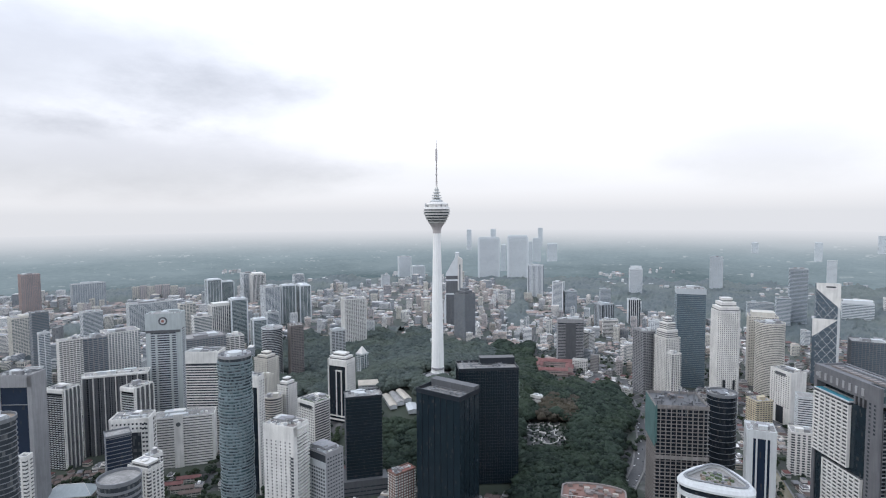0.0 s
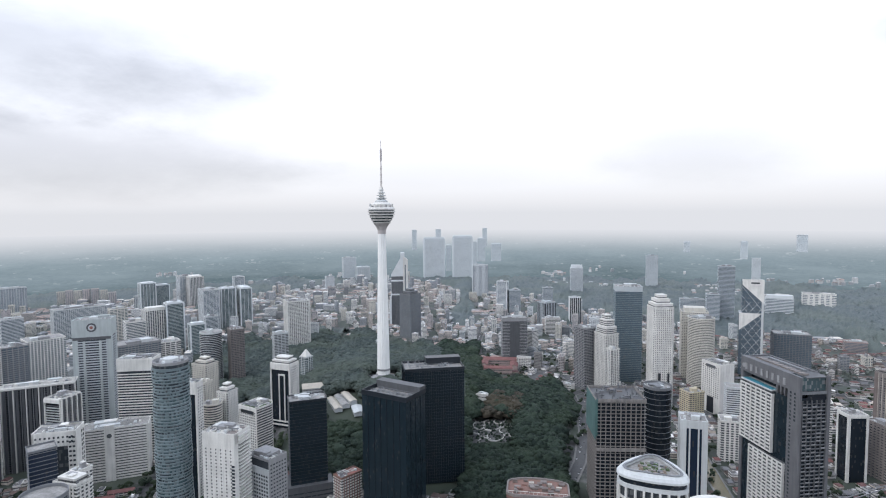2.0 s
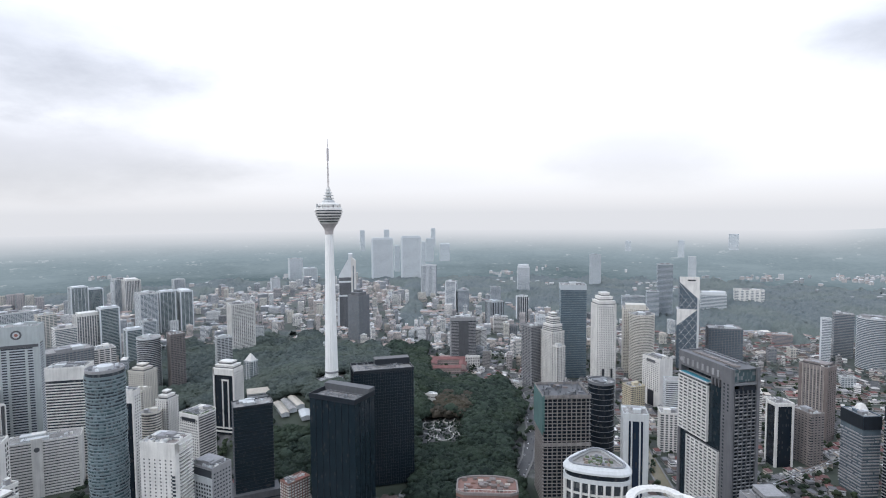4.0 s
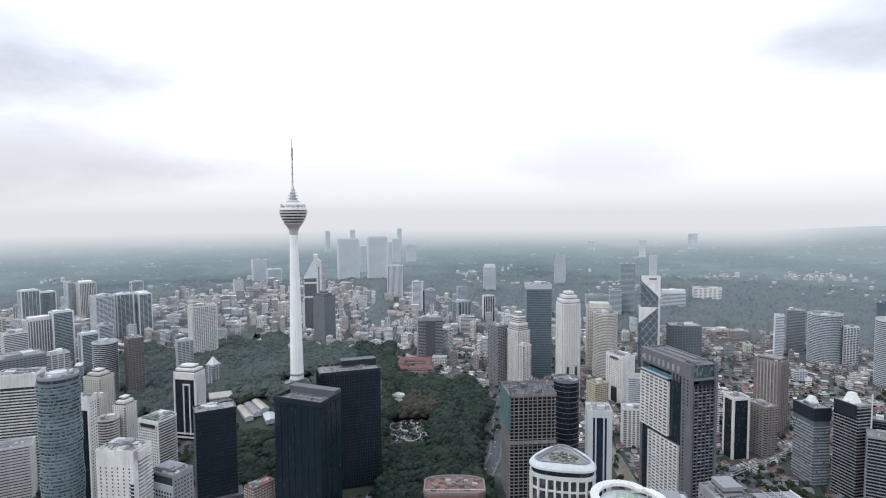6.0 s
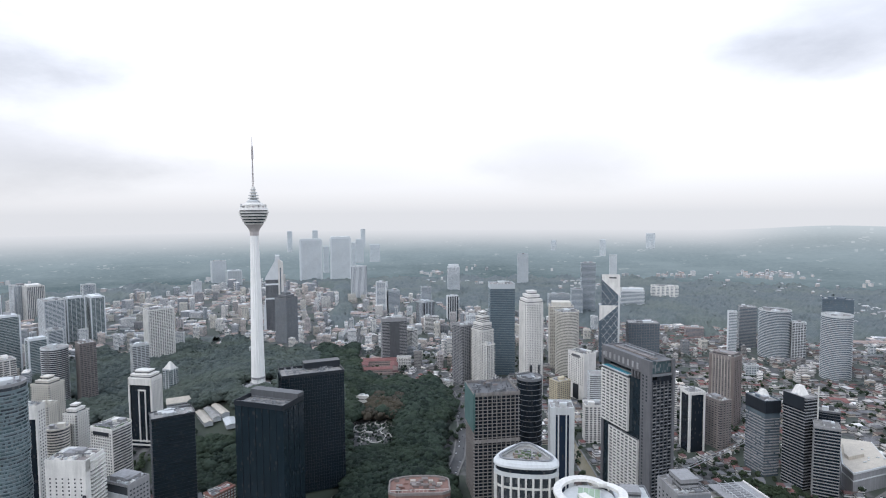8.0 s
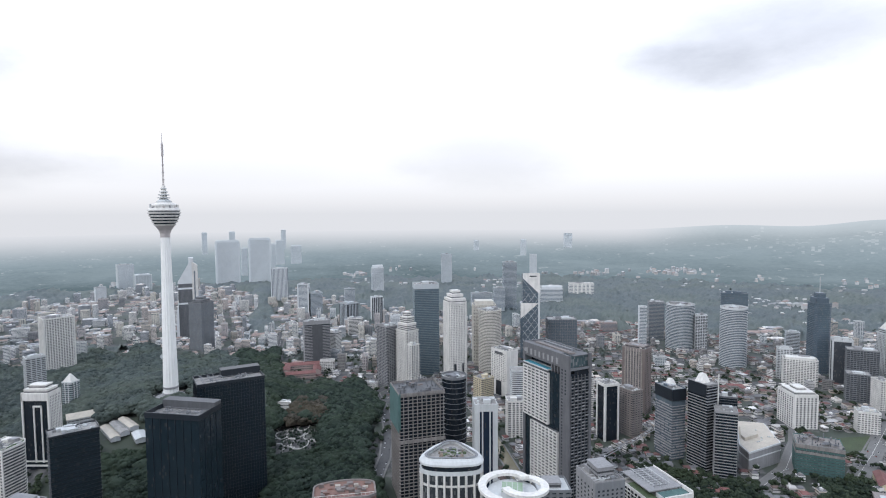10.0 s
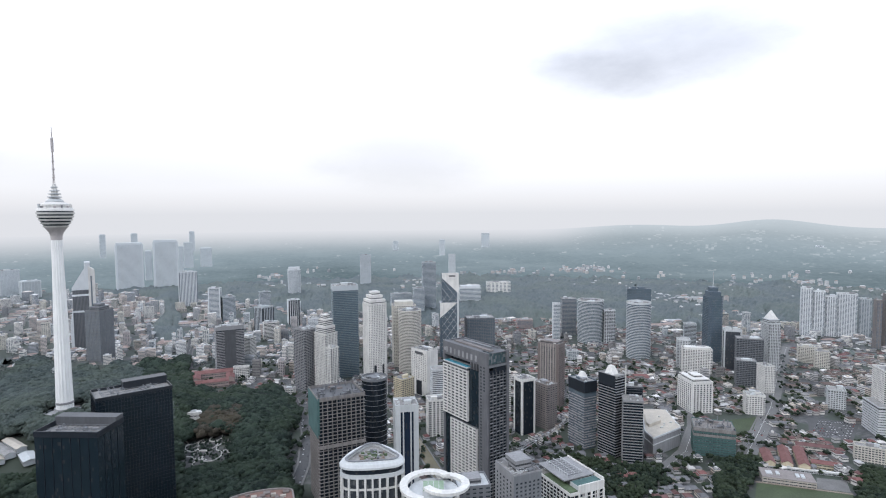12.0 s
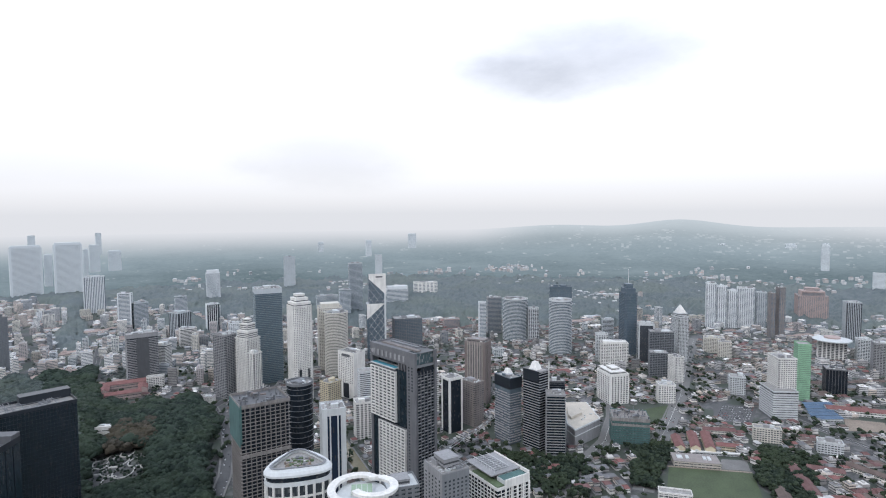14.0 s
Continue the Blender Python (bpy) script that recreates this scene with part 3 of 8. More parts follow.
def face_windows(t, side, glass, floor, columns, wide, tall, z0=2.0, z1=None, out=0.36, u0=-0.92, u1=0.92):
    """Rows of small windows on one face."""
    s = face_span(t, side)
    z1 = t["half"][2] - 2 if z1 is None else z1
    step = (u1 - u0) * s / columns
    rows = [z0 + k * floor + (floor - tall) / 2 for k in range(int((z1 - z0) / floor))]
    cells = join(*[plate(t, side, u0 * s + (i + 0.5) * step - wide / 2, u0 * s + (i + 0.5) * step + wide / 2, z, z + tall, -0.3, out) for z in rows for i in range(columns)])
    tagged(part("facade_glazing", shape("facade_glazing", *cells, GLASS[glass]), t), kind="stuff")


# ---- the ground ----
def ground_sheet():
    rings = [0, 150, 300] + list(range(400, 1500, 22)) + [1550, 1700, 1900, 2200, 2600, 3100, 3700, 4300, 4760]
    sides = 240
    verts = [(r * math.sin(2 * math.pi * i / sides), r * math.cos(2 * math.pi * i / sides)) for r in rings[1:] for i in range(sides)]
    verts = [(0, 0, 0)] + [(x, y, hill(x, y)) for x, y in verts]
    faces = [(0, 1 + (i + 1) % sides, 1 + i) for i in range(sides)]
    for j in range(len(rings) - 2):
        o = 1 + j * sides
        faces += [(o + i, o + (i + 1) % sides, o + sides + (i + 1) % sides, o + sides + i) for i in range(sides)]
    me = shape("ground", verts, faces, ground_material())
    me.polygons.foreach_set("use_smooth", [True] * len(me.polygons))
    me.update()
    tagged(new("ground", me), "city ground of asphalt, concrete and grass with one hill", "ground", kind="structure")


ground_sheet()


# ---- the far distance: one broad rise of woods and suburbs, painted haze fading it into the sky ----
BACK0, BACK1 = 2880.0, 4750.0


def bump(az, at, wide, tall):
    return tall * math.exp(-((az - at) / wide) ** 2)


def rise(x, y):
    """Height of the distant land, raised to fit the camera's view: flat at its near edge, low ridges at its far one."""
    s = (math.hypot(x, y) - BACK0) / (BACK1 - BACK0)
    if s <= 0:
        return 0.0
    s = min(s, 1.0)
    az = math.degrees(math.atan2(x, y))
    far = 206 + bump(az, 53, 6, 40) + bump(az, 64, 4.5, 74) + bump(az, 80, 13, 30) + bump(az, 110, 20, 40)
    roll = noise.noise((az * 0.12, s * 3.0, 2.0)) + 0.5 * noise.noise((az * 0.4, s * 6.0, 5.0))
    lump = math.exp(-((s - 0.72) / 0.13) ** 2) * (bump(az, 60, 7, 26) + bump(az, 76, 9, 20) + bump(az, 44, 8, 10))
    return far * s ** 2.2 + 16 * roll * s * (1 - s) * 2 + lump


def backdrop():
    m, n = material("hazed_distant_land")
    at = n.node("ShaderNodeNewGeometry").outputs["Position"]
    sep = n.node("ShaderNodeSeparateXYZ", at).outputs
    az = n.math("MULTIPLY", n.math("ARCTAN2", sep[0], sep[1]), 57.2958)
    away = n.node("ShaderNodeVectorMath", n.vmath("MULTIPLY", at, (1, 1, 0)))
    away.operation = "LENGTH"
    s = n.math("DIVIDE", n.math("SUBTRACT", away.outputs["Value"], BACK0), BACK1 - BACK0, clamp=True)
    flat = n.node("ShaderNodeCombineXYZ", n.math("MULTIPLY", az, 0.16), n.math("MULTIPLY", s, 7.0), 0.3).outputs[0]
    belts = n.noise(flat, 1.0, 5.0, 0.62)
    grain = n.noise(n.node("ShaderNodeCombineXYZ", n.math("MULTIPLY", az, 2.6), n.math("MULTIPLY", s, 70.0), 0.7).outputs[0], 1.0, 4.0, 0.7)
    land = n.mix(n.span(grain, 0.3, 0.7), rgb(0.030, 0.066, 0.078), rgb(0.085, 0.125, 0.135))
    land = n.mix(n.math("MULTIPLY", n.span(belts, 0.50, 0.62), 0.5), land, rgb(0.13, 0.175, 0.185))
    cell = n.vmath("FLOOR", n.node("ShaderNodeCombineXYZ", n.math("MULTIPLY", az, 4.2), n.math("MULTIPLY", s, 58.0), 0.0).outputs[0])
    each = n.node("ShaderNodeTexWhiteNoise", cell)
    each.noise_dimensions = "3D"
    clusters = n.noise(n.node("ShaderNodeCombineXYZ", n.math("MULTIPLY", az, 0.5), n.math("MULTIPLY", s, 16.0), 5.1).outputs[0], 1.0, 4.0, 0.65)
    more = n.math("MULTIPLY", n.math("MULTIPLY", n.span(az, 46.0, 62.0), n.math("MULTIPLY", n.span(s, 0.5, 0.66), n.span(s, 0.92, 0.8))), 0.11)
    homes = n.math("MULTIPLY", n.span(n.math("ADD", clusters, more), 0.56, 0.66), n.math("GREATER_THAN", each.outputs["Value"], 0.74))
    land = n.mix(n.math("MULTIPLY", homes, n.span(each.outputs["Value"], 0.7, 1.0, 0.1, 0.42)), land, rgb(0.72, 0.725, 0.72))
    # Haze painted into the colour: thicker with distance, sky-toned at the top.
    haze_ramp = n.node("ShaderNodeValToRGB", s).outputs[0]
    el = haze_ramp.node.color_ramp.elements
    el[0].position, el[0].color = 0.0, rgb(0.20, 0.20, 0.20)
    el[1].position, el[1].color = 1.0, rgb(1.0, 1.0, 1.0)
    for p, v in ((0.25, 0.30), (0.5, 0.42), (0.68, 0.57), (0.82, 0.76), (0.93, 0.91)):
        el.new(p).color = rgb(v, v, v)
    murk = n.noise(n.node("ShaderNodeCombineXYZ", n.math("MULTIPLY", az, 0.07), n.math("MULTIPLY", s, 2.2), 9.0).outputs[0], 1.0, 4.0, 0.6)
    thick = n.math("ADD", haze_ramp, n.math("MULTIPLY", n.math("SUBTRACT", murk, 0.5), n.math("MULTIPLY", n.math("SUBTRACT", 1.0, s), 0.7)), clamp=True)
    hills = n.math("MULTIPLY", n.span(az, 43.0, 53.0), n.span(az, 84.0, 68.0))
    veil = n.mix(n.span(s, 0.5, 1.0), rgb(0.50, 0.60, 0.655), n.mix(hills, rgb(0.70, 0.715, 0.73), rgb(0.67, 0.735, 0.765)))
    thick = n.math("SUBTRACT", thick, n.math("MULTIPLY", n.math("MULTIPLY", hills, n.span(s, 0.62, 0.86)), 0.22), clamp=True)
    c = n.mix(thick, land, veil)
    # The land glows in its hazed colour instead of being lit.
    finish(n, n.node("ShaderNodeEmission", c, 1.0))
    sides, rows = 720, 44
    verts = [(r * math.sin(2 * math.pi * i / sides), r * math.cos(2 * math.pi * i / sides)) for r in [BACK0 + (BACK1 - BACK0) * j / rows for j in range(rows + 1)] for i in range(sides)]
    verts = [(x, y, rise(x, y) - (3.0 if k < sides else 0.0)) for k, (x, y) in enumerate(verts)]
    faces = [(j * sides + i, j * sides + (i + 1) % sides, (j + 1) * sides + (i + 1) % sides, (j + 1) * sides + i) for j in range(rows) for i in range(sides)]
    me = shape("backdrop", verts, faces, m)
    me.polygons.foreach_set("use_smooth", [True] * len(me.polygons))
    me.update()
    tagged(new("backdrop", me), "glowing wooded ridges and suburbs with painted haze", "distant hills", kind="structure")


backdrop()


# ---- telecommunication tower on the hill ----
def lathe_stack(rows):
    """Plain drums: radius, foot and head of each."""
    return [lathe(((r, z0), (r, z1)), 10) for r, z0, z1 in rows]


def spire_tower(x, y, z0):
    top = tagged(new("telecom_tower"), "tall white telecommunication tower with a banded pod and mast", "tower")
    top.location = (x, y, z0)
    TAKEN.append((x, y, 38))
    w, d = WALL["white"], GLASS["dark"]
    part("plinth", shape("plinth", *lathe(((24, -8), (24, 1), (17, 2), (13.5, 5), (12, 8)), 40), WALL["grey"]), top)
    part("terrace", shape("terrace", *lathe(((40, -16), (40, -2.4), (38.5, -2.4), (38.5, -3.4), (20, -3.4)), 28), WALL["pale"]), top, "pale terrace round the foot")
    g = random.Random(17)
    for i in range(26):
        q, e = g.uniform(0, 6.28), g.uniform(27, 36)
        px, py, u, v = e * math.cos(q), e * math.sin(q), g.uniform(1, 4), g.uniform(1, 3)
        part("kiosk", shape("kiosk", *brick(px - u, px + u, py - v, py + v, -3.4, g.uniform(-1, 2.5)), WALL[g.choice(("white", "pale", "grey", "taupe", "mid"))]), top)
    rib = [(12.6 if i % 2 else 11.6) for i in range(32)]
    verts, faces = [], []
    for s, z in ((0.92, 3), (0.85, 60), (0.74, 140), (0.63, 200), (0.555, 262)):
        verts += [(s * rib[i] * math.cos(math.pi * i / 16), s * rib[i] * math.sin(math.pi * i / 16), z) for i in range(32)]
    for j in range(4):
        faces += [(j * 32 + i, j * 32 + (i + 1) % 32, (j + 1) * 32 + (i + 1) % 32, (j + 1) * 32 + i) for i in range(32)]
    part("shaft", shape("shaft", verts, faces, WALL["shell"]), top, "white fluted concrete shaft")
    part("collar", shape("collar", *lathe(((11.9, 15), (11.9, 18)), 32), WALL["grey"]), top)
    neck = lathe(((7.1, 250), (7.4, 256), (9.2, 261), (12.2, 265.5), (14.4, 268.4)), 40)
    part("pod_neck", shape("pod_neck", *neck, WALL["blush"]), top, "pinkish cone under the pod")
    bowl = ((265, 12.6), (270, 16.0), (276, 19.5), (283, 22.4), (289, 24.0), (293, 23.6), (296, 20.5))

    def swell(z):
        return float(np.interp(z, [p[0] for p in bowl], [p[1] for p in bowl]))

    part("pod_core", shape("pod_core", *lathe([(swell(z) - 1.4, z) for z in (266, 270, 276, 283, 289, 293, 295.5)], 40), d), top, "dark glass between the rings")
    for k in range(6):
        z = 268.3 + 4.75 * k
        part("pod_ring", shape("pod_ring", *lathe(((swell(z) - 2, z - 0.3), (swell(z), z), (swell(z + 2.3), z + 2.3), (swell(z + 2.3) - 2, z + 2.5)), 40), w), top, "white ring of the pod")
    part("pod_roof", shape("pod_roof", *lathe(((22.4, 294.4), (20.4, 296.4), (18.4, 296.8), (18.4, 301.2), (17.0, 302.2), (11, 304.6)), 40), w), top)
    for i in range(14):
        q = 2 * math.pi * i / 14 + 0.2
        px, py, u = 19.6 * math.cos(q), 19.6 * math.sin(q), g.uniform(0.8, 1.9)
        part("deck_unit", shape("deck_unit", *brick(px - u, px + u, py - u, py + u, 296.2, g.uniform(298.5, 303)), WALL[g.choice(("white", "pale", "blush", "grey"))]), top)
    part("upper_deck", shape("upper_deck", *lathe(((11, 303.6), (11, 306.6), (8.4, 308.4), (5.6, 310.4)), 32), WALL["pale"]), top)
    part("mast_base", shape("mast_base", *lathe(((5.0, 309), (4.4, 316), (3.8, 322), (2.4, 331)), 16), w), top)
    for r, z in ((9, 311), (8.2, 315.4), (6.4, 320), (4.4, 325)):
        part("antenna_ring", shape("antenna_ring", *lathe(((r - 2.5, z), (r, z + 0.4), (r, z + 1.6), (r - 2.5, z + 1.9)), 24), WALL["pale"]), top)
    part("lattice_mast", shape("lattice_mast", *join(*[bar((1.3 * a, 1.3 * b, 328), (0.6 * a, 0.6 * b, 382), 0.22) for a, b in ((1, 1), (1, -1), (-1, 1), (-1, -1))],
         *[bar((0.9 * a, c, z), (-0.9 * a, c, z + 4), 0.15) for z in range(329, 378, 4) for a in (1, -1) for c in (0.9, -0.9)], *lathe_stack(((0.5, 326, 384), (1.9, 340, 341.6), (1.7, 353, 355.5), (1.5, 366, 367.6)))), WALL["blush"]), top, "pinkish lattice mast")
    part("antenna", shape("antenna", *lathe(((1.5, 381), (1.8, 384), (1.8, 401), (0.6, 404), (0.4, 418)), 12), WALL["blush"]), top, "slim antenna tip")
    for piece in top.children:
        if piece.name.split(".")[0] != "shaft":
            for p in piece.data.vertices:
                if p.co.z > 240:
                    p.co.z = float(np.interp(p.co.z, (240, 250, 331, 381, 418), (246, 256, 337, 382, 418)))


spire_tower(-11.0, 990.0, 58.5)


# ---- the towers ----
# towers on the near left
tower("round_apartment_tower", "round grey apartment tower with curved balconies and a roof garden", -271.5, 333.4, 21.4, 21.4, 0, 227.1, plan='round', wall='mid', glass='dark', floor=3.3, band=0.45, roofmat='soil')
tower("hotel_block", "white stepped hotel block with small windows", -343.5, 449.2, 8.1, 7.6, 87.4, 153.4, wall='white', glass='room', floor=3.2, band=1.7, bay=3.5, pier=1.4, roof='bare')
blue_office = tower("office_tower", "dark blue glass office tower with a grey concrete side", -498.6, 653.3, 25.3, 40.3, 92.7, 164.5, wall='grey', glass='navy', floor=4, band=0, blank='', plain_top=0)
face_wall(blue_office, "f", "grey")
face_ribs(blue_office, "l", "grey", 2, 5.0, out=0.6)
face_wall(blue_office, "l", "grey", blue_office["half"][2] - 13, out=0.6)
face_wall(blue_office, "l", "mid", blue_office["half"][2] - 34, blue_office["half"][2] - 33)
roof_clutter(blue_office, 18)
rib_slab = tower("apartment_slab", "long dark apartment slab with white vertical ribs", -484.3, 821.3, 86, 22, 20.3, 117, wall='white', glass='black', floor=3.2, band=0, bay=0, pier=2.2, proud=1.2, bandwall='steel', join_bands=True)
face_bands(rib_slab, "f", "steel", 3.2, 0.9, out=0.3)
face_ribs(rib_slab, "f", "white", 7, 1.3, out=2.4)
face_ribs(rib_slab, "f", "mid", 13, 0.8, out=1.6, u0=-0.95, u1=0.95)
face_ribs(rib_slab, "f", "steel", 12, 3.0, out=1.2, u0=-0.9, u1=0.9)
face_wall(rib_slab, "f", "white", rib_slab["half"][2] - 2, out=2.6)
roof_clutter(rib_slab, 41, 16, 3, "white")
face_ribs(rib_slab, "f", "white", 6, 4.5, rib_slab["half"][2], rib_slab["half"][2] + 5, -1.0, name="roof_turret")
ribbed_a = tower("apartment_tower", "white balconied apartment tower with ribbed side", -529.3, 767.4, 25.5, 32.4, 76.5, 112.3, wall='white', glass='black', floor=3.1, band=0, proud=0.9, group='ribbed apartment towers', join_bands=True)
face_bands(ribbed_a, "l", "steel", 3.1, 0.6, out=0.6)
face_ribs(ribbed_a, "l", "white", 2, 1.0, out=1.2)
balcony_grid(ribbed_a, "l", "pale", 3.1, (-0.74, -0.44, -0.14, 0.16, 0.46, 0.76), 2.2)
face_ribs(ribbed_a, "f", "white", 5, 1.2, out=1.8)
face_ribs(ribbed_a, "f", "steel", 4, 3.0, out=1.0, u0=-0.75, u1=0.75)
face_bands(ribbed_a, "f", "steel", 3.1, 0.7, out=0.5)
face_wall(ribbed_a, "l", "white", ribbed_a["half"][2] - 4, out=1.4)
roof_clutter(ribbed_a, 31, 8, 3, "white")
ribbed_b = tower("apartment_tower", "white balconied apartment tower with ribbed side", -391.8, 706.8, 28.3, 23.2, 71.2, 133.3, wall='white', glass='black', floor=3.1, band=0, proud=0.9, group='ribbed apartment towers')
face_bands(ribbed_b, "l", "steel", 3.1, 0.6, out=0.6)
face_ribs(ribbed_b, "l", "white", 2, 1.0, out=1.2)
balcony_grid(ribbed_b, "l", "pale", 3.1, (-0.74, -0.44, -0.14, 0.16, 0.46, 0.76), 2.2)
face_ribs(ribbed_b, "f", "white", 5, 1.2, out=1.8)
face_ribs(ribbed_b, "f", "steel", 4, 3.0, out=1.0, u0=-0.75, u1=0.75)
face_bands(ribbed_b, "f", "steel", 3.1, 0.7, out=0.5)
face_wall(ribbed_b, "l", "white", ribbed_b["half"][2] - 4, out=1.4)
roof_clutter(ribbed_b, 31, 8, 3, "white")
square_frame = tower("office_building", "white office building with a square-windowed frame", -323, 572.5, 24, 37, 100.2, 141.6, wall='white', glass='dark', floor=3.8, band=0, bay=0, pier=2.2, plain_top=0)
face_wall(square_frame, "l", "white", square_frame["half"][2] - 13)
face_windows(square_frame, "l", "dark", 4.6, 9, 1.7, 1.9, square_frame["half"][2] - 11, square_frame["half"][2] - 1)
face_wall(square_frame, "l", "white", u0=-1.0, u1=-0.62)
face_windows(square_frame, "l", "dark", 4.6, 2, 2.2, 1.9, u0=-0.98, u1=-0.64)
face_wall(square_frame, "l", "white", u0=0.9, u1=1.0)
face_wall(square_frame, "f", "white")
face_windows(square_frame, "f", "dark", 4.6, 2, 2.4, 3.0, u0=0.1, u1=0.8)
roof_clutter(square_frame, 43, 10, 4)
tower("glass_annex", "low blue glass annex with pale stripes", -318.8, 537.4, 22.1, 18, 35.6, 137.5, wall='mid', glass='navy', floor=3.8, band=0.5, roof='bare')
stepped_a = tower("hotel_block", "white stepped hotel block with grid balconies", -255.5, 468.8, 15.1, 23.7, 68.4, 136.6, wall='white', glass='room', floor=3.1, band=1.2, bay=3.6, pier=1.3, crown=0)
setbacks(stepped_a, ((0.72, 4),))
roof_clutter(stepped_a, 53, 4, 3, "white")
tower("hotel_block", "white stepped hotel block with grid balconies", -256.5, 483.4, 13.7, 8.7, 58.3, 139.4, wall='white', glass='room', floor=3.1, band=1.2, bay=3.6, pier=1.3)
tower("round_roofed_hall", "low hall with an oval grey roof", -255.2, 430, 31.2, 31.2, 0, 143.5, plan='round', wall='mid', glass='dark', floor=5, band=2, roof='bare', parapet=2.5)
louvred = tower("office_building", "wide white office building with fine horizontal louvres and a centre pier", -365.6, 779.8, 78.4, 32, 16.0, 69.5, wall='white', glass='room', floor=3.6, band=2.2, edge=3)
roof_clutter(louvred, 14)
face_plate("f", louvred, -0.32, -0.02, 0, 76, "white", 1.6)
disc("f", louvred, -0.17, 62, 3.0, "steel", 1.9)
bank = tower("bank_tower", "tall grey bank tower with fine horizontal bands and a pale crown", -437.8, 878.9, 32.9, 49.9, 102.3, 195.7, wall='mint', glass='grey', floor=3.7, band=1.7, edge=7, plain_top=24, bandwall='haze_grey', join_bands=True)
face_ribs(bank, "l", "mint", 2, 3.2, 0, bank["half"][2] - 30, 0.5, -0.42, 0.42)
face_wall(bank, "l", "steel", bank["half"][2] - 28, bank["half"][2] - 24, 0.5, "shadow_band")
disc("l", bank, 0.0, bank["half"][2] - 10, 6.5, "steel")
disc("l", bank, 0.0, bank["half"][2] - 10, 4.2, "pale", 0.7)
disc("l", bank, 0.0, bank["half"][2] - 10, 2.2, "red", 0.9)
roofed = tower("office_block", "white office block with a deep white top band", -355.4, 829.7, 30.3, 48.1, 92.1, 147.8, wall='white', glass='dark', floor=3.8, band=1.6, plain_top=16, join_bands=True)
roof_clutter(roofed, 17)
black_front = tower("apartment_slab", "white slab with a black glass front", -236.6, 691.2, 12.7, 19.6, 76.5, 149.3, wall='white', glass='black', floor=3.6, band=0, blank='')
face_wall(black_front, "l", "white", black_front["half"][2] - 13)
face_wall(black_front, "f", "white")
face_windows(black_front, "f", "room", 3.6, 3, 1.6, 1.6)
face_ribs(black_front, "l", "white", 2, 2.0)
roof_clutter(black_front, 44, 8, 3, "white")
cream_a = tower("apartment_tower", "cream stepped apartment tower", -288.7, 904.8, 26.2, 29.6, 62.6, 116.9, wall='cream', glass='room', floor=3.1, band=1.5, bay=3.2, pier=1.6, crown=0, join_bands=True)
setbacks(cream_a, ((0.7, 5), (0.4, 4)), "cream")
tower("apartment_tower", "cream stepped apartment tower", -272.6, 849.3, 17.6, 16.2, 62.8, 103.7, wall='cream', glass='room', floor=3.1, band=1.5, bay=3.2, pier=1.6, join_bands=True)
tower("apartment_tower", "cream tower with rounded balconies", -224.5, 726.1, 24, 24, 0, 111.6, plan='round', wall='cream', glass='room', floor=3.1, band=1.4)
ribbed_c = tower("apartment_tower", "white ribbed apartment tower with steps", -210.7, 744.1, 20.6, 17, 65.8, 121.2, wall='white', glass='room', floor=3.1, band=1.3, bay=3, pier=1.5, crown=0)
setbacks(ribbed_c, ((0.7, 5), (0.4, 4)))
balcony_hotel = tower("hotel_tower", "white hotel tower with rounded balconies and a green roof", -163.6, 703.7, 31.2, 32.5, 53.2, 115.5, wall='white', glass='room', floor=3.2, band=1.3, plan='wedge', cut=11, roofmat='turf')
face_wall(balcony_hotel, "l", "white")
face_windows(balcony_hotel, "l", "room", 3.2, 9, 1.7, 1.7)
face_plate("l", balcony_hotel, -0.7, 0.7, balcony_hotel["half"][2] - 7, balcony_hotel["half"][2] - 3, "black", 0.5)
roof_clutter(balcony_hotel, 47, 12, 6, "white")
punched = tower("hotel_tower", "white tower with small punched windows and dark balconies", -149.3, 519, 22.9, 33.5, 69.2, 154.0, wall='white', glass='room', floor=3.2, band=0, roofmat='taupe', proud=0.6)
face_wall(punched, "l", "white")
face_windows(punched, "l", "dark", 3.2, 6, 1.2, 1.3, z1=punched["half"][2] - 10)
face_windows(punched, "l", "dark", 3.2, 1, 3.0, 2.0, 4.0, punched["half"][2] - 26, 0.5, -0.99, -0.8)
face_bands(punched, "f", "white", 3.2, 1.4, out=1.6, u0=-0.55)
face_wall(punched, "f", "white", u1=-0.55)
face_wall(punched, "f", "white", punched["half"][2] - 8)
part("stair_house", shape("stair_house", *brick(-2, 9, -3, 12, punched["half"][2], punched["half"][2] + 4), WALL["white"]), punched)
roof_clutter(punched, 45, 12, 4, "white")
grey_office = tower("office_tower", "grey office tower with a clustered roof", -116.9, 535.6, 21.7, 29.3, 52.2, 122.5, wall='grey', glass='grey', floor=3.6, band=0, bay=0, pier=1.2)
face_wall(grey_office, "l", "pale", z1=grey_office["half"][2] - 8)
face_windows(grey_office, "l", "dark", 3.6, 8, 2.0, 2.0, z1=grey_office["half"][2] - 12)
face_wall(grey_office, "f", "grey")
face_windows(grey_office, "f", "grey", 3.6, 6, 1.8, 1.4)
setbacks(grey_office, ((0.66, 3.5),), "grey")
roof_clutter(grey_office, 48, 16, 6)
framed = tower("office_tower", "black glass tower framed by white columns", -163.4, 885.8, 22.7, 36.1, 63.9, 119.2, wall='white', glass='black', floor=3.8, band=0, bay=0, pier=3.4, proud=0.9, plain_top=0, edge=0, crown=0, join_bands=True)
face_ribs(framed, "l", "white", 2, 2.2, out=1.0)
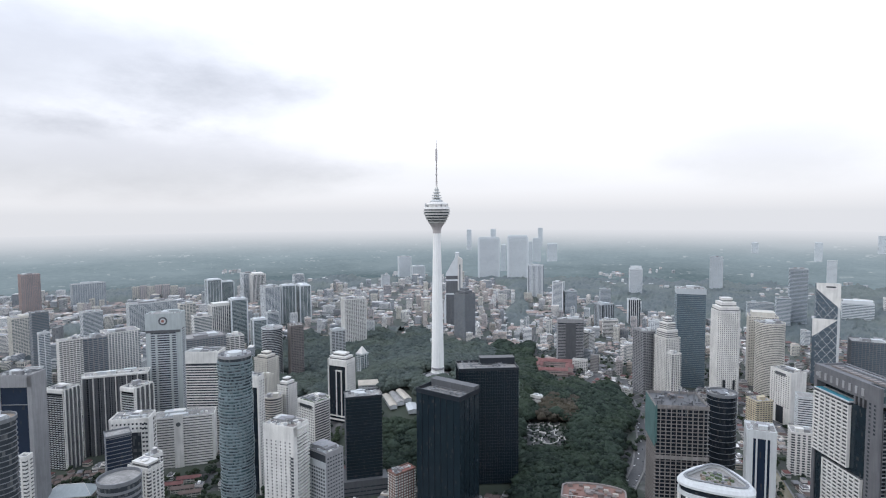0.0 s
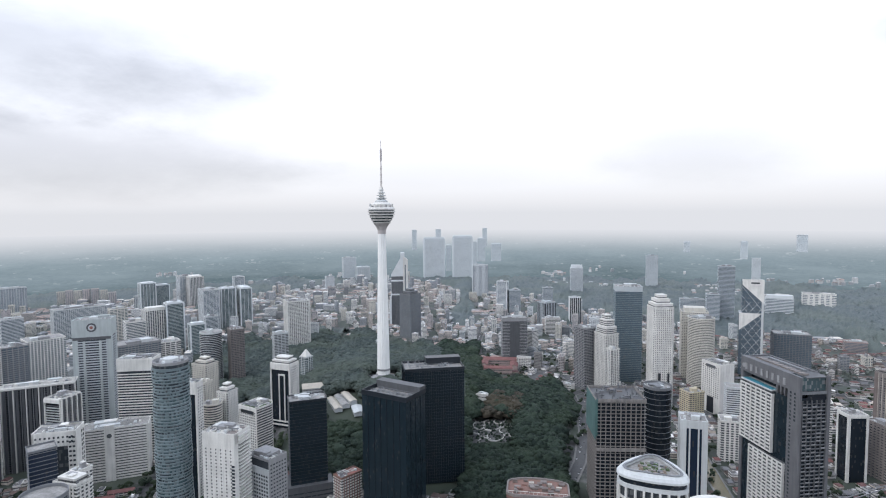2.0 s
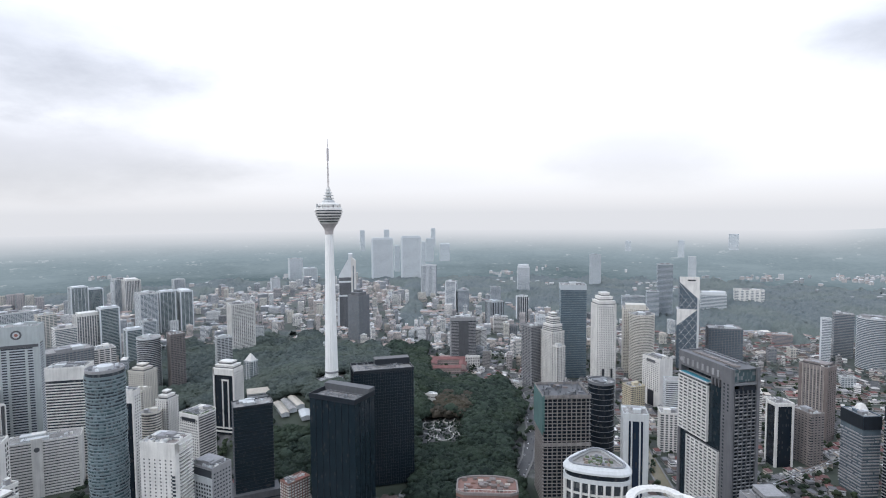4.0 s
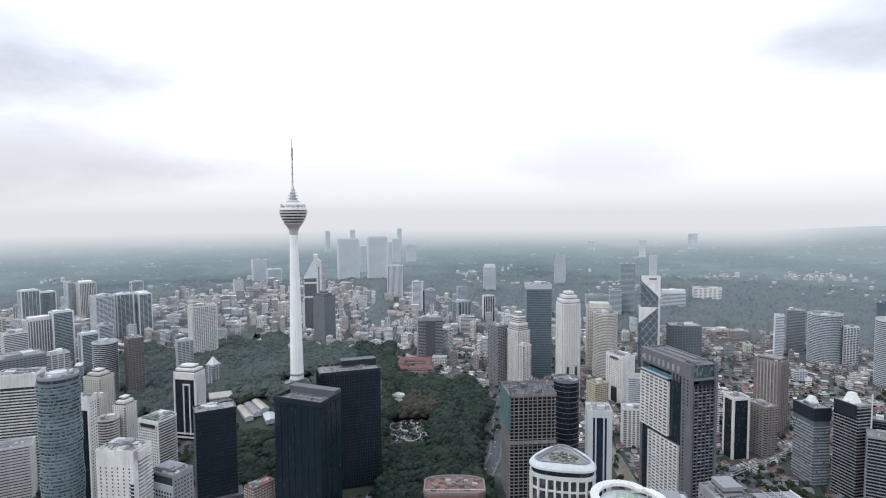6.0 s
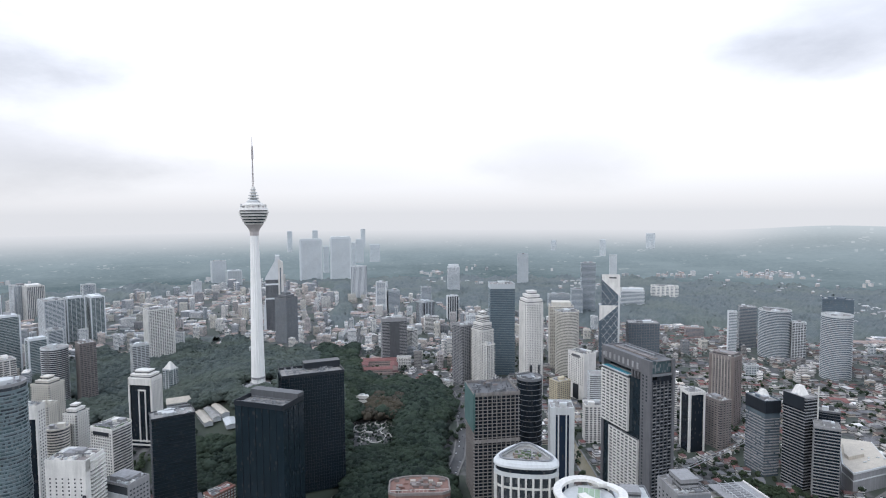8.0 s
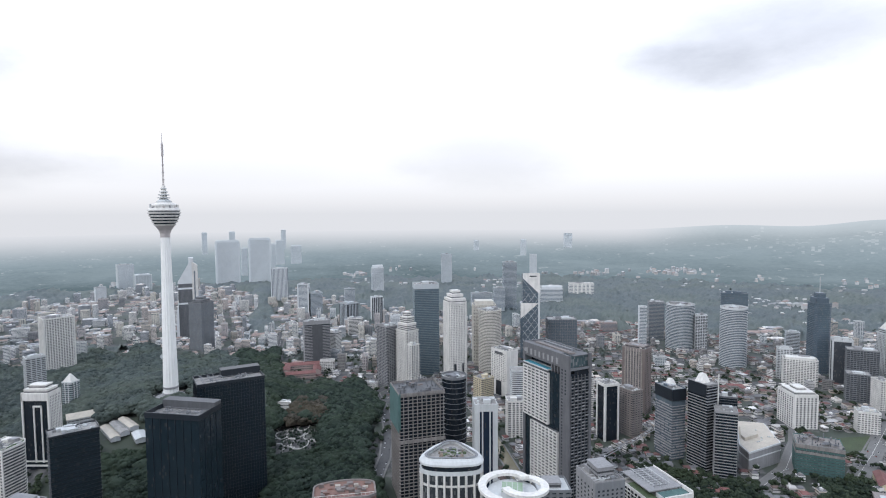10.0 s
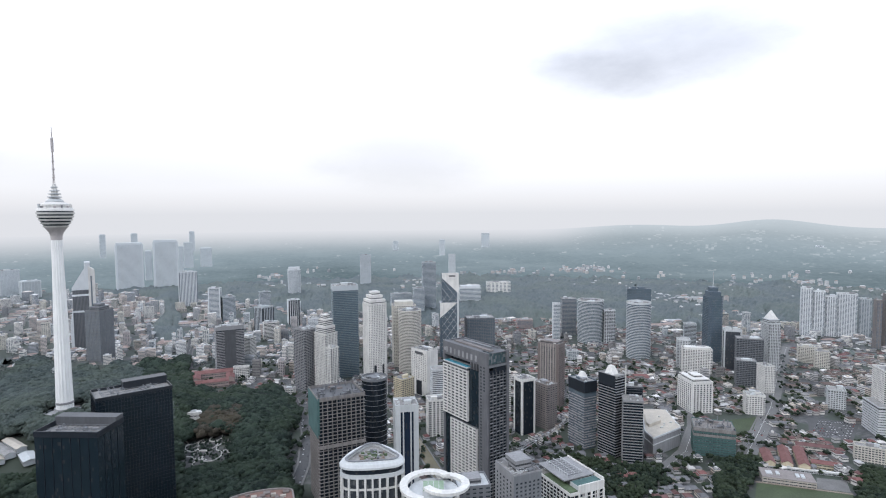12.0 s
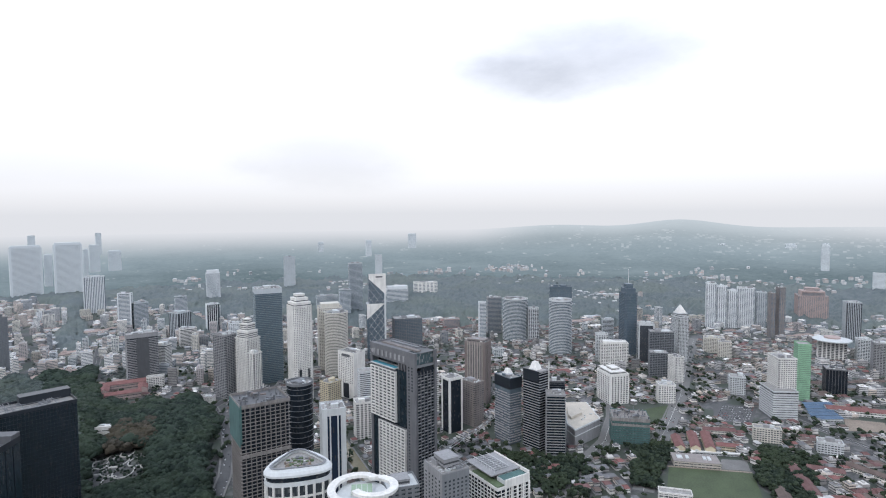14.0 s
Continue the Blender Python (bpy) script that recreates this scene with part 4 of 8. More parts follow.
face_ribs(framed, "l", "white", 2, 1.5, 9, framed["half"][2] - 16, 0.9, -0.42, 0.12)
face_wall(framed, "l", "white", framed["half"][2] - 17.5, framed["half"][2] - 15.5, 0.9, "frame_bar", -0.47, 0.18)
face_wall(framed, "l", "white", framed["half"][2] - 9, None, 1.0)
face_wall(framed, "l", "white", 4, 6, 1.0)
face_wall(framed, "l", "white", 10, 11.5, 1.0)
face_wall(framed, "f", "white")
face_windows(framed, "f", "room", 3.8, 7, 1.1, 2.2)
setbacks(framed, ((0.86, 5), (0.6, 4)))
face_plate("l", framed, -0.5, 0.5, framed["half"][2] - 6, framed["half"][2] - 3, "steel")
roof_clutter(framed, 46, 6, 3, "white")
peaked = tower("glass_tower", "small teal tower with a peaked roof", -164.9, 1120.9, 17.6, 19.1, 53.3, 68.7, wall='pale', glass='teal', floor=3.5, band=0.8, bay=6, pier=1, join_bands=True)
peak(peaked, 0.95, 14, "white")
roofed = tower("office_tower", "plain black glass slab with white plant on its roof", -101.1, 687.5, 44.6, 26, 14.1, 126.1, wall='black', glass='ink', floor=4, band=0.25, podium=(6, 22, 'steel'))
roof_clutter(roofed, 15)
roofed = tower("hotel_block", "brown block with white window grid and flat brown roof", -50.9, 653.2, 29.6, 16.3, 40.1, 45.3, wall='russet', glass='room', floor=3.3, band=1.6, bay=3.5, pier=1.2, roofmat='red', roof='bare', bandwall='white')
roof_clutter(roofed, 21)
darkpair = tower("dark_glass_tower", "dark glass tower with a cluttered roof", 3.9, 633.8, 39.4, 61.1, 53.4, 145.4, wall='black', glass='ink', floor=4, band=0, bandwall='black', bay=9, pier=0.3, proud=0.3, parapet=5, roof='bare', group='pair of dark glass towers')
roof_clutter(darkpair, 1, 16, 7, "mid")
back_block(darkpair, 0.3, 9)
darkpair = tower("dark_glass_tower", "dark glass tower with a stepped roof", 54.7, 712.6, 75.5, 40, 4.5, 153.4, wall='black', glass='ink', floor=4, band=0.3, bay=3, pier=0.2, proud=0.3, parapet=3, roof='bare', group='pair of dark glass towers')
roof_clutter(darkpair, 2, 12, 8, "mid")
back_block(darkpair, 0.35, 9, "black", 0.2)

# towers beyond the hill, the farther ones with haze in their wall and glass colours
domed = tower("office_tower", "dark stepped tower block", 60.1, 1589.3, 43.1, 43.1, 42.8, 121.6, wall='mid', glass='haze_grey', floor=3.6, band=1.6, bay=4, pier=1, join_bands=True)
setbacks(domed, ((0.7, 8), (0.4, 6)), "mid")
tower("apartment_tower", "white slab tower with vertical ribs", 383.1, 2335.9, 65.4, 25, -0.6, 130.3, wall='mist', glass='haze_grey', floor=4, band=0, bay=5, pier=2.6, join_bands=True)
tower("apartment_tower", "white tower with a banded front", 395.4, 1925.8, 23.6, 37.1, 64, 110.9, wall='mist', glass='haze_grey', floor=4, band=1.6, edge=3, join_bands=True)
tower("apartment_tower", "grey apartment tower between lower houses", 434.3, 1922.3, 40.7, 32.6, 1.7, 80.1, wall='haze_grey', glass='haze_grey', floor=4, band=1.6, join_bands=True)
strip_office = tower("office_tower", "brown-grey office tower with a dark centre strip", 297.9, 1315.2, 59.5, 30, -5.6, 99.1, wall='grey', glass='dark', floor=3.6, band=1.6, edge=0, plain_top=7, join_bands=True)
face_plate("f", strip_office, -0.4, 0.4, 4, strip_office["half"][2] - 8, "steel", 0.3)
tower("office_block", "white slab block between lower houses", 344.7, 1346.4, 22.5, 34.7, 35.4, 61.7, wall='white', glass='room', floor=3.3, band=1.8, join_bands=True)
tower("office_tower", "pale tower with setbacks", 799.5, 2332.9, 51.4, 25, -10.4, 113.2, wall='mist', glass='haze_grey', floor=4.2, band=2, join_bands=True, crown=12)
tower("office_tower", "dark ribbed tower between lower houses", 481.6, 1681.7, 42.4, 41, 24.1, 74.5, wall='haze_grey', glass='grey', floor=3.8, band=0, bay=6, pier=2, join_bands=True)
tower("office_tower", "grey tower with antennas", 530.4, 1837.9, 34.2, 20, -5.6, 97.5, wall='haze_grey', glass='haze_grey', floor=3.8, band=1.7, join_bands=True)
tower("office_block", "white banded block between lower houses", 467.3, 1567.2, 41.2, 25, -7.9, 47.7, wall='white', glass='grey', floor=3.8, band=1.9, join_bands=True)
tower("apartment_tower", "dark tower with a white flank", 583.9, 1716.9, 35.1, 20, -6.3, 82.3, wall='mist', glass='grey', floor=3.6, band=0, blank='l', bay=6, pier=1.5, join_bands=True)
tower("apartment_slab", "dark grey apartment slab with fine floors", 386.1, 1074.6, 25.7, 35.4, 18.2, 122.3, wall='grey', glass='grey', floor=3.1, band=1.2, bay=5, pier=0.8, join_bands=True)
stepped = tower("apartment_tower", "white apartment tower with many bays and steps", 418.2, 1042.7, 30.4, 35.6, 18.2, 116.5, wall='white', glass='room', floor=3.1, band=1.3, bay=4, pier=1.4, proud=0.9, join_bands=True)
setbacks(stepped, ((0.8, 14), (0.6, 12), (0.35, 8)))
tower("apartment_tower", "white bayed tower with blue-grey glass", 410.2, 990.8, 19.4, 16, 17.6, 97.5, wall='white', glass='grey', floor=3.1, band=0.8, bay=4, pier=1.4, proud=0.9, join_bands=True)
tower("office_tower", "tall blue-grey office tower with fine bands", 494.1, 1121.4, 53.2, 45, -16.7, 196.2, wall='haze_grey', glass='azure', floor=3.8, band=1.3, plain_top=9, bandwall='teal', join_bands=True)
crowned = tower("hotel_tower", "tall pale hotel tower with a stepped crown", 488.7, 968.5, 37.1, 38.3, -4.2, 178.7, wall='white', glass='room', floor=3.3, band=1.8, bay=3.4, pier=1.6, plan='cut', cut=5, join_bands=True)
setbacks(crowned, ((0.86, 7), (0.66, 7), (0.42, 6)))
face_plate("f", crowned, -0.55, -0.3, 20, 62, "black", 0.4)
face_plate("f", crowned, 0.35, 0.55, 20, 62, "black", 0.4)
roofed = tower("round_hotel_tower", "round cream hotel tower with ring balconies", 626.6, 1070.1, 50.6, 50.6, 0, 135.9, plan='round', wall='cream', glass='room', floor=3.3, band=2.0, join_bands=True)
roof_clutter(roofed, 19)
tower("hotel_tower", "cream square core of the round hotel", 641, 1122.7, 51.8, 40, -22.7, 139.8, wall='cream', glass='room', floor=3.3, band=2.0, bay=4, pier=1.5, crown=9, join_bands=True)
tower("apartment_tower", "pale slender twin tower", 1209.4, 2487.2, 52.1, 24, -17.4, 147.4, wall='haze_dim', glass='haze_pale', floor=4, band=0, bay=8, pier=3, join_bands=True)
tower("office_tower", "tall blue-grey slab tower", 1052.6, 1663.1, 46.8, 30, -23.7, 177.9, wall='haze_grey', glass='haze_grey', floor=4, band=1, join_bands=True)
tower("office_block", "grey block between lower houses", 995, 1639.1, 36.9, 30, -22.8, 94.7, wall='haze_grey', glass='haze_grey', floor=4, band=1.5, join_bands=True)
tower("office_block", "grey slab block with a frame", 994.8, 1758.4, 74.6, 30, -20.5, 61.5, wall='haze_grey', glass='haze_grey', floor=4, band=2, join_bands=True)
# Its black core is no glazing: it paints the shade inside the open floors.
site = tower("construction_tower", "unfinished concrete tower with open floors and green netting", 264, 628.1, 56.1, 51.4, -8.9, 135.5, roofmat='steel', wall='raw', glass='black', floor=4.2, band=0.5, bay=5.4, pier=0.75, proud=1.7, roof='bare', parapet=3)
site_top(site)
face_plate("l", site, -1.0, 1.0, site["half"][2] - 44, site["half"][2] + 1, "jade", 0.5)
face_plate("f", site, -1.0, -0.94, site["half"][2] - 40, site["half"][2] + 3, "jade", 0.5)
face_plate("f", site, -1.0, 1.0, 74, 78, "raw", 0.9)
tower("dark_cylinder_tower", "dark glass cylinder tower with thin pale rings", 345.3, 688.2, 35.2, 35.2, 0, 123.4, plan='round', wall='mid', glass='black', floor=7.2, band=0.5, parapet=3)
tower("office_tower", "slim tower with white columns and dark glass strips", 336.3, 586.9, 27.2, 30, -22.8, 119.8, wall='pale', glass='navy', floor=4, band=0, bay=10, pier=1.6, proud=0.8, edge=6, plain_top=7)
grid_front = tower("hotel_tower", "white tower with a gridded front and a plain side", 568.2, 915.7, 28.1, 44.7, 9.9, 87.8, wall='white', glass='room', floor=3.2, band=0, bay=0, pier=1.6, blank='', join_bands=True)
face_wall(grid_front, "f", "white")
face_wall(grid_front, "l", "white")
face_windows(grid_front, "l", "room", 3.4, 8, 2.0, 1.5, 30)
face_plate("l", grid_front, -0.35, 0.35, 2, 30, "black", 0.4)
face_plate("l", grid_front, -0.5, 0.5, grid_front["half"][2] - 8, grid_front["half"][2] - 3, "steel", 0.4)
roof_clutter(grid_front, 50, 8, 3, "white")
tower("office_block", "yellow block with long window strips", 504.7, 885.4, 28.5, 26, 10.5, 49.2, wall='yellow', glass='room', floor=3.4, band=1.8, bay=5, pier=1, join_bands=True)
tower("office_block", "small white block with dark window bays", 477, 734.1, 29.7, 26, -22.2, 57.7, wall='white', glass='dark', floor=3.4, band=1.2, bay=6, pier=2.4)
tower("office_block", "low pale block between lower houses", 533.5, 816, 23.8, 26, -22.6, 77.6, wall='pale', glass='grey', floor=3.4, band=1.8, roof='bare', join_bands=True)

# towers behind the woods on the left, the farther ones paled for haze
tower("apartment_tower", "reddish brown apartment tower with many floors", -1466.7, 1985, 57.3, 45, 49, 142, wall='pink', glass='haze_grey', join_bands=True, floor=3.5, band=1.5, bay=5, pier=0.9)
tower("office_block", "wide white block with many floors", -1341.3, 2114.1, 108.4, 45, 45.5, 93.4, wall='haze_dim', glass='haze_grey', join_bands=True, floor=3.5, band=1.5, bay=8, pier=1.6)
for i, (paint, tall) in enumerate((("cream", 54), ("blush", 60), ("cream", 58), ("blush", 63), ("blush", 66), ("cream", 60), ("blush", 52))):
    tower("housing_block", "faded %s housing block in a long row" % ("cream" if paint == "cream" else "pink"), -1262 + 33 * i, 2296 - 3 * i, 26, 20, 27.0, tall, wall=paint, glass="haze_grey", floor=3.3, band=1.6, bay=6, pier=2.0,
          join_bands=True, roof="bare", cat="building", group="pink housing row")
tower("office_block", "pale block with ribs with many floors", -946.4, 1499.8, 47, 37.6, 44.9, 91.9, wall='pale', glass='sky', join_bands=True, floor=3.5, band=1.5, bay=0, pier=1)
tower("office_block", "long white block with many floors", -897, 1716.4, 131.8, 45, 41.4, 83.7, wall='pale', glass='sky', join_bands=True, floor=3.5, band=1.5, bay=5, pier=0.9)
tower("apartment_tower", "cream tower with many floors", -634.2, 1379.1, 36.1, 28.9, 37.3, 131, wall='cream', glass='sky', join_bands=True, floor=3.5, band=1.5, bay=8, pier=1.6)
tower("office_block", "white block with many floors", -572.9, 1320.9, 39.9, 31.9, 36.1, 111.4, wall='white', glass='sky', join_bands=True, floor=3.5, band=1.5, bay=0, pier=1)
tower("apartment_tower", "dark tower with white frame with many floors", -565.9, 1416, 49.9, 39.9, 34.5, 121.6, wall='white', glass='grey', join_bands=True, floor=3.4, band=0.8, bay=5, pier=1.6, edge=2, crown=6, bandwall='pale')
tower("apartment_tower", "grey apartment tower with many floors", -525, 1427, 41.2, 33, 32.8, 134.2, wall='mist', glass='teal', join_bands=True, floor=3.4, band=1.0, bay=0, pier=0.8, edge=3, crown=4, bandwall='mint')
tower("apartment_tower", "grey apartment tower with many floors", -845.6, 2058.3, 50.7, 40.6, 34.9, 110.7, wall='mist', glass='teal', join_bands=True, floor=3.4, band=1.0, bay=11, pier=0.8, edge=3, crown=4, bandwall='mint')
tower("apartment_tower", "grey apartment tower with many floors", -840.1, 2167.6, 49.8, 39.8, 33.7, 90.8, wall='mist', glass='teal', join_bands=True, floor=3.4, band=1.0, bay=0, pier=0.8, edge=3, crown=4, bandwall='mint')
tower("apartment_tower", "grey twin tower with many floors", -785.7, 2252.2, 47.7, 62, 31.6, 114.6, wall='pale', glass='sky', join_bands=True, floor=3.4, band=1.3, bay=10, pier=0.8, edge=2.5, crown=0, bandwall='mist')
tower("apartment_tower", "grey twin tower with many floors", -735.4, 2216.6, 51.5, 61.3, 30.8, 113.8, wall='white', glass='grey', join_bands=True, floor=3.4, band=0.8, bay=5, pier=1.6, edge=2, crown=6, bandwall='pale')
tower("apartment_tower", "blue-grey apartment tower with many floors", -542.9, 1755, 47.8, 65.5, 29.7, 123.8, wall='pale', glass='sky', join_bands=True, floor=3.4, band=1.3, bay=10, pier=0.8, edge=2.5, crown=0, bandwall='mist')
tower("apartment_tower", "pale apartment tower with many floors", -474.7, 1545.3, 33.4, 26.7, 29.6, 78.8, wall='pale', glass='sky', join_bands=True, floor=3.4, band=1.3, bay=0, pier=0.8, edge=2.5, crown=0, bandwall='mist')
tower("apartment_tower", "pale tower with white flank with many floors", -502.2, 1803.5, 44.5, 35.6, 28.1, 120.6, wall='mist', glass='teal', join_bands=True, floor=3.4, band=1.0, bay=11, pier=0.8, edge=3, crown=4, bandwall='mint')
tower("apartment_tower", "slim grey tower with many floors", -543.2, 2099.5, 37.5, 30, 26.9, 123.6, wall='pale', glass='sky', join_bands=True, floor=3.4, band=1.3, bay=0, pier=0.8, edge=2.5, crown=0, bandwall='mist')
tower("apartment_tower", "blue-grey apartment tower with many floors", -459.2, 1831.2, 36.1, 69.7, 26.4, 118.3, wall='mist', glass='teal', join_bands=True, floor=3.4, band=1.0, bay=11, pier=0.8, edge=3, crown=4, bandwall='mint')
tower("apartment_tower", "brownish tower with many floors", -461.4, 1393.2, 35.4, 28.3, 30.9, 88.1, wall='mist', glass='teal', join_bands=True, floor=3.4, band=1.0, bay=0, pier=0.8, edge=3, crown=4, bandwall='mint')
tower("office_tower", "dark brown tower with a red cap with many floors", -313.4, 1178.2, 26.9, 33.5, 27.3, 116.7, wall='taupe', glass='room', join_bands=True, floor=3.5, band=1.5, bay=5, pier=0.9)
tower("apartment_tower", "white stepped tower with many floors", -244.5, 1282.4, 31.1, 24.9, 23.3, 84, wall='pale', glass='room', join_bands=True, floor=3.5, band=1.5, bay=8, pier=1.6)
tower("hotel_tower", "white ribbed hotel tower with many floors", -239.8, 1489.1, 58.7, 45, 22.1, 125.2, wall='white', glass='grey', join_bands=True, floor=3.5, band=1.5, bay=5, pier=1.9, edge=3)
tower("office_block", "pale blocks with many floors", -208.7, 3022, 67.8, 45, 16.5, 117, wall='haze_white', glass='haze_pale', join_bands=True, floor=3.5, band=1.5, bay=5, pier=0.9)
tower("apartment_tower", "grey tower with many floors", -133.5, 2926.3, 68.8, 45, 15.2, 74.3, wall='haze_white', glass='haze_pale', join_bands=True, floor=3.4, band=1.0, bay=11, pier=0.8, edge=3, crown=4, bandwall='mint')
tower("apartment_tower", "pale tower with many floors", -269, 2604.6, 37.2, 29.8, 18.2, 63, wall='haze_dim', glass='haze_pale', join_bands=True, floor=3.4, band=1.3, bay=0, pier=0.8, edge=2.5, crown=0, bandwall='mist')
tower("apartment_block", "cream terraced block with many floors", -1039.5, 1380.5, 56.8, 45, 49.7, 101.4, wall='cream', glass='sky', join_bands=True, floor=3.5, band=1.5, bay=5, pier=0.9)
tower("office_block", "white framed block with dark glass with many floors", -822.5, 1144.6, 19.2, 15.4, 48, 108.9, wall='pale', glass='sky', join_bands=True, floor=3.5, band=1.5, bay=8, pier=1.6)
tower("office_block", "dark glass block with many floors", -889.8, 1227.1, 31.7, 25.4, 48.4, 137.6, wall='mid', glass='sky', join_bands=True, floor=3.5, band=1.5, bay=0, pier=1)
tower("office_tower", "white banded tower with many floors", -650.4, 966.6, 34.8, 23.2, 46.7, 134.8, wall='white', glass='room', join_bands=True, floor=3.5, band=1.5, bay=5, pier=0.9)
tower("office_tower", "dark rounded block with many floors", -639.2, 1014.9, 39, 31.2, 45, 128.5, wall='grey', glass='azure', join_bands=True, floor=3.5, band=1.5, bay=8, pier=1.6)
tower("hotel_block", "white ribbed slab with many floors", -647.2, 1114.4, 61.5, 45, 43.3, 119.9, wall='white', glass='sky', join_bands=True, floor=3.5, band=1.2, bay=5, pier=1.8)
tower("office_block", "dark grey block with bands with many floors", -439.3, 1018.7, 67.3, 45, 36.8, 129.4, wall='grey', glass='sky', join_bands=True, floor=3.5, band=1.5, bay=5, pier=0.9)
tower("office_block", "white portal block with dark glass with many floors", -406.4, 1073.7, 35.2, 29.3, 33.4, 117.2, wall='white', glass='room', join_bands=True, floor=3.5, band=1.5, bay=8, pier=1.6)
tower("office_tower", "rounded dark office tower with pale floor lines", -362, 1175.5, 43.2, 43.2, 0, 111.5, plan='round', wall='pale', glass='dark', floor=3.6, band=0.9, join_bands=True)

# distant towers, haze painted into their walls and glass
tower("distant_tower", "tower far across the city, pale with painted haze", 243.5, 3010.6, 114.5, 30, 1.4, 210.4, wall='haze_white', glass='haze_pale', floor=5, band=2.2, bay=0, pier=6, join_bands=True, roof='bare', crown=10, edge=8)
tower("distant_tower", "tower far across the city, pale with painted haze", 395.3, 2994.1, 107.2, 30, -1.5, 219, wall='haze_white', glass='haze_pale', floor=5, band=2.2, bay=0, pier=6, join_bands=True, roof='bare', crown=10, edge=8)
tower("distant_tower", "tower far across the city, pale with painted haze", 353, 3297.6, 32.9, 30, -0.8, 159.7, wall='haze_white', glass='haze_pale', floor=5, band=2, bay=0, pier=6, join_bands=True, roof='bare', crown=4, edge=0)
tower("distant_tower", "tower far across the city, pale with painted haze", 507, 3277, 22.7, 30, -3.6, 179.5, wall='haze_white', glass='haze_pale', floor=5, band=2, bay=0, pier=6, join_bands=True, roof='bare', crown=4, edge=0)
tower("distant_tower", "tower far across the city, pale with painted haze", 609.7, 3666.9, 50.8, 30, -4.1, 180.9, wall='haze_white', glass='haze_pale', floor=5, band=2, bay=0, pier=6, join_bands=True, roof='bare', crown=4, edge=0)
tower("distant_tower", "tower far across the city, pale with painted haze", 189.1, 4112.1, 33, 30, 2.6, 225.3, wall='haze_white', glass='haze_pale', floor=5, band=2, bay=0, pier=6, join_bands=True, roof='bare', crown=4, edge=0)
tower("distant_tower", "tower far across the city, pale with painted haze", 372.1, 4200.2, 37.8, 30, 0.2, 225.6, wall='haze_white', glass='haze_pale', floor=5, band=2, bay=0, pier=6, join_bands=True, roof='bare', crown=4, edge=0)
tower("distant_tower", "tower far across the city, pale with painted haze", 715.8, 4155.2, 32.8, 30, -4.6, 232.9, wall='haze_white', glass='haze_pale', floor=5, band=2, bay=0, pier=6, join_bands=True, roof='bare', crown=4, edge=0)
tower("distant_tower", "tower far across the city, pale with painted haze", 706, 3650.3, 64.8, 30, -5.5, 144.5, wall='haze_white', glass='haze_pale', floor=5, band=2, bay=0, pier=6, join_bands=True, roof='bare', crown=4, edge=0)
tower("distant_tower", "tower far across the city, pale with painted haze", 1994.4, 3601.3, 38, 30, -23.7, 145.4, wall='haze_white', glass='haze_pale', floor=5, band=2, bay=0, pier=6, join_bands=True, roof='bare', crown=4, edge=0)
tower("distant_tower", "tower far across the city, pale with painted haze", 2173.8, 3258, 38.1, 30, -28.5, 162.4, wall='haze_white', glass='haze_pale', floor=5, band=2, bay=0, pier=6, join_bands=True, roof='bare', crown=4, edge=0)
tower("distant_tower", "tower far across the city, pale with painted haze", 1773.4, 2562.6, 31.8, 30, -29.4, 109.4, wall='haze_white', glass='haze_pale', floor=5, band=2, bay=0, pier=6, join_bands=True, roof='bare', crown=4, edge=0)
tower("distant_tower", "tower far across the city, pale with painted haze", 1291.2, 1742.7, 81.9, 30, -30.5, 60.6, wall='mist', glass='haze_grey', floor=5, band=2, bay=0, pier=6, join_bands=True, roof='bare', crown=10, edge=0)

# towers on the right, the farther ones in colours lightened for haze
tower("office_tower", "white framed tower with a black glass front", 596.8, 661, 25.4, 22.2, -6.8, 87.6, wall='white', glass='black', floor=3.8, band=0, bay=30, edge=3, plain_top=3, join_bands=True)
brown_office = tower("office_tower", "brown office tower with a pale window grid", 725.2, 731.6, 25.6, 41, 20.5, 113.8, wall='taupe', glass='dark', floor=3.6, band=0, bay=0, pier=1.8, edge=0, join_bands=True)
face_wall(brown_office, "l", "taupe")
face_windows(brown_office, "l", "room", 3.6, 8, 2.0, 2.2)
face_ribs(brown_office, "l", "beige", 9, 0.8, out=0.6)
face_ribs(brown_office, "l", "brown", 2, 5, out=0.8)
face_wall(brown_office, "f", "brown")
face_windows(brown_office, "f", "dark", 3.6, 4, 1.8, 2.0)
setbacks(brown_office, ((0.8, 4),), "taupe")
roof_clutter(brown_office, 52, 8, 4)
tower("office_block", "low brown stepped block", 641, 660.4, 21.4, 34, 1.6, 72.3, wall='taupe', glass='dark', floor=3.6, band=2, bay=6, pier=2, join_bands=True)
stripe = tower("striped_office_tower", "dark banded office tower with a white roof cone", 635, 574.8, 23.4, 36.6, -8, 100.5, wall='slate', glass='sky', floor=3.9, band=0, group='banded office towers')
face_plate("l", stripe, -0.98, 0.98, stripe["half"][2] - 15, stripe["half"][2] + 1, "black", 0.3)
face_plate("f", stripe, -0.98, 0.98, stripe["half"][2] - 15, stripe["half"][2] + 1, "black", 0.3)
broken_bands(stripe, "fl", "grey", 3.9, 12)
lantern(stripe, 0.1, 0.1, 6.5, 10)
stripe = tower("striped_office_tower", "white banded office tower with dark upper storeys", 645.6, 529.1, 20.4, 32.6, -1.1, 117.7, wall='grey', glass='black', floor=3.9, band=1.15, plain_top=0, group='banded office towers')
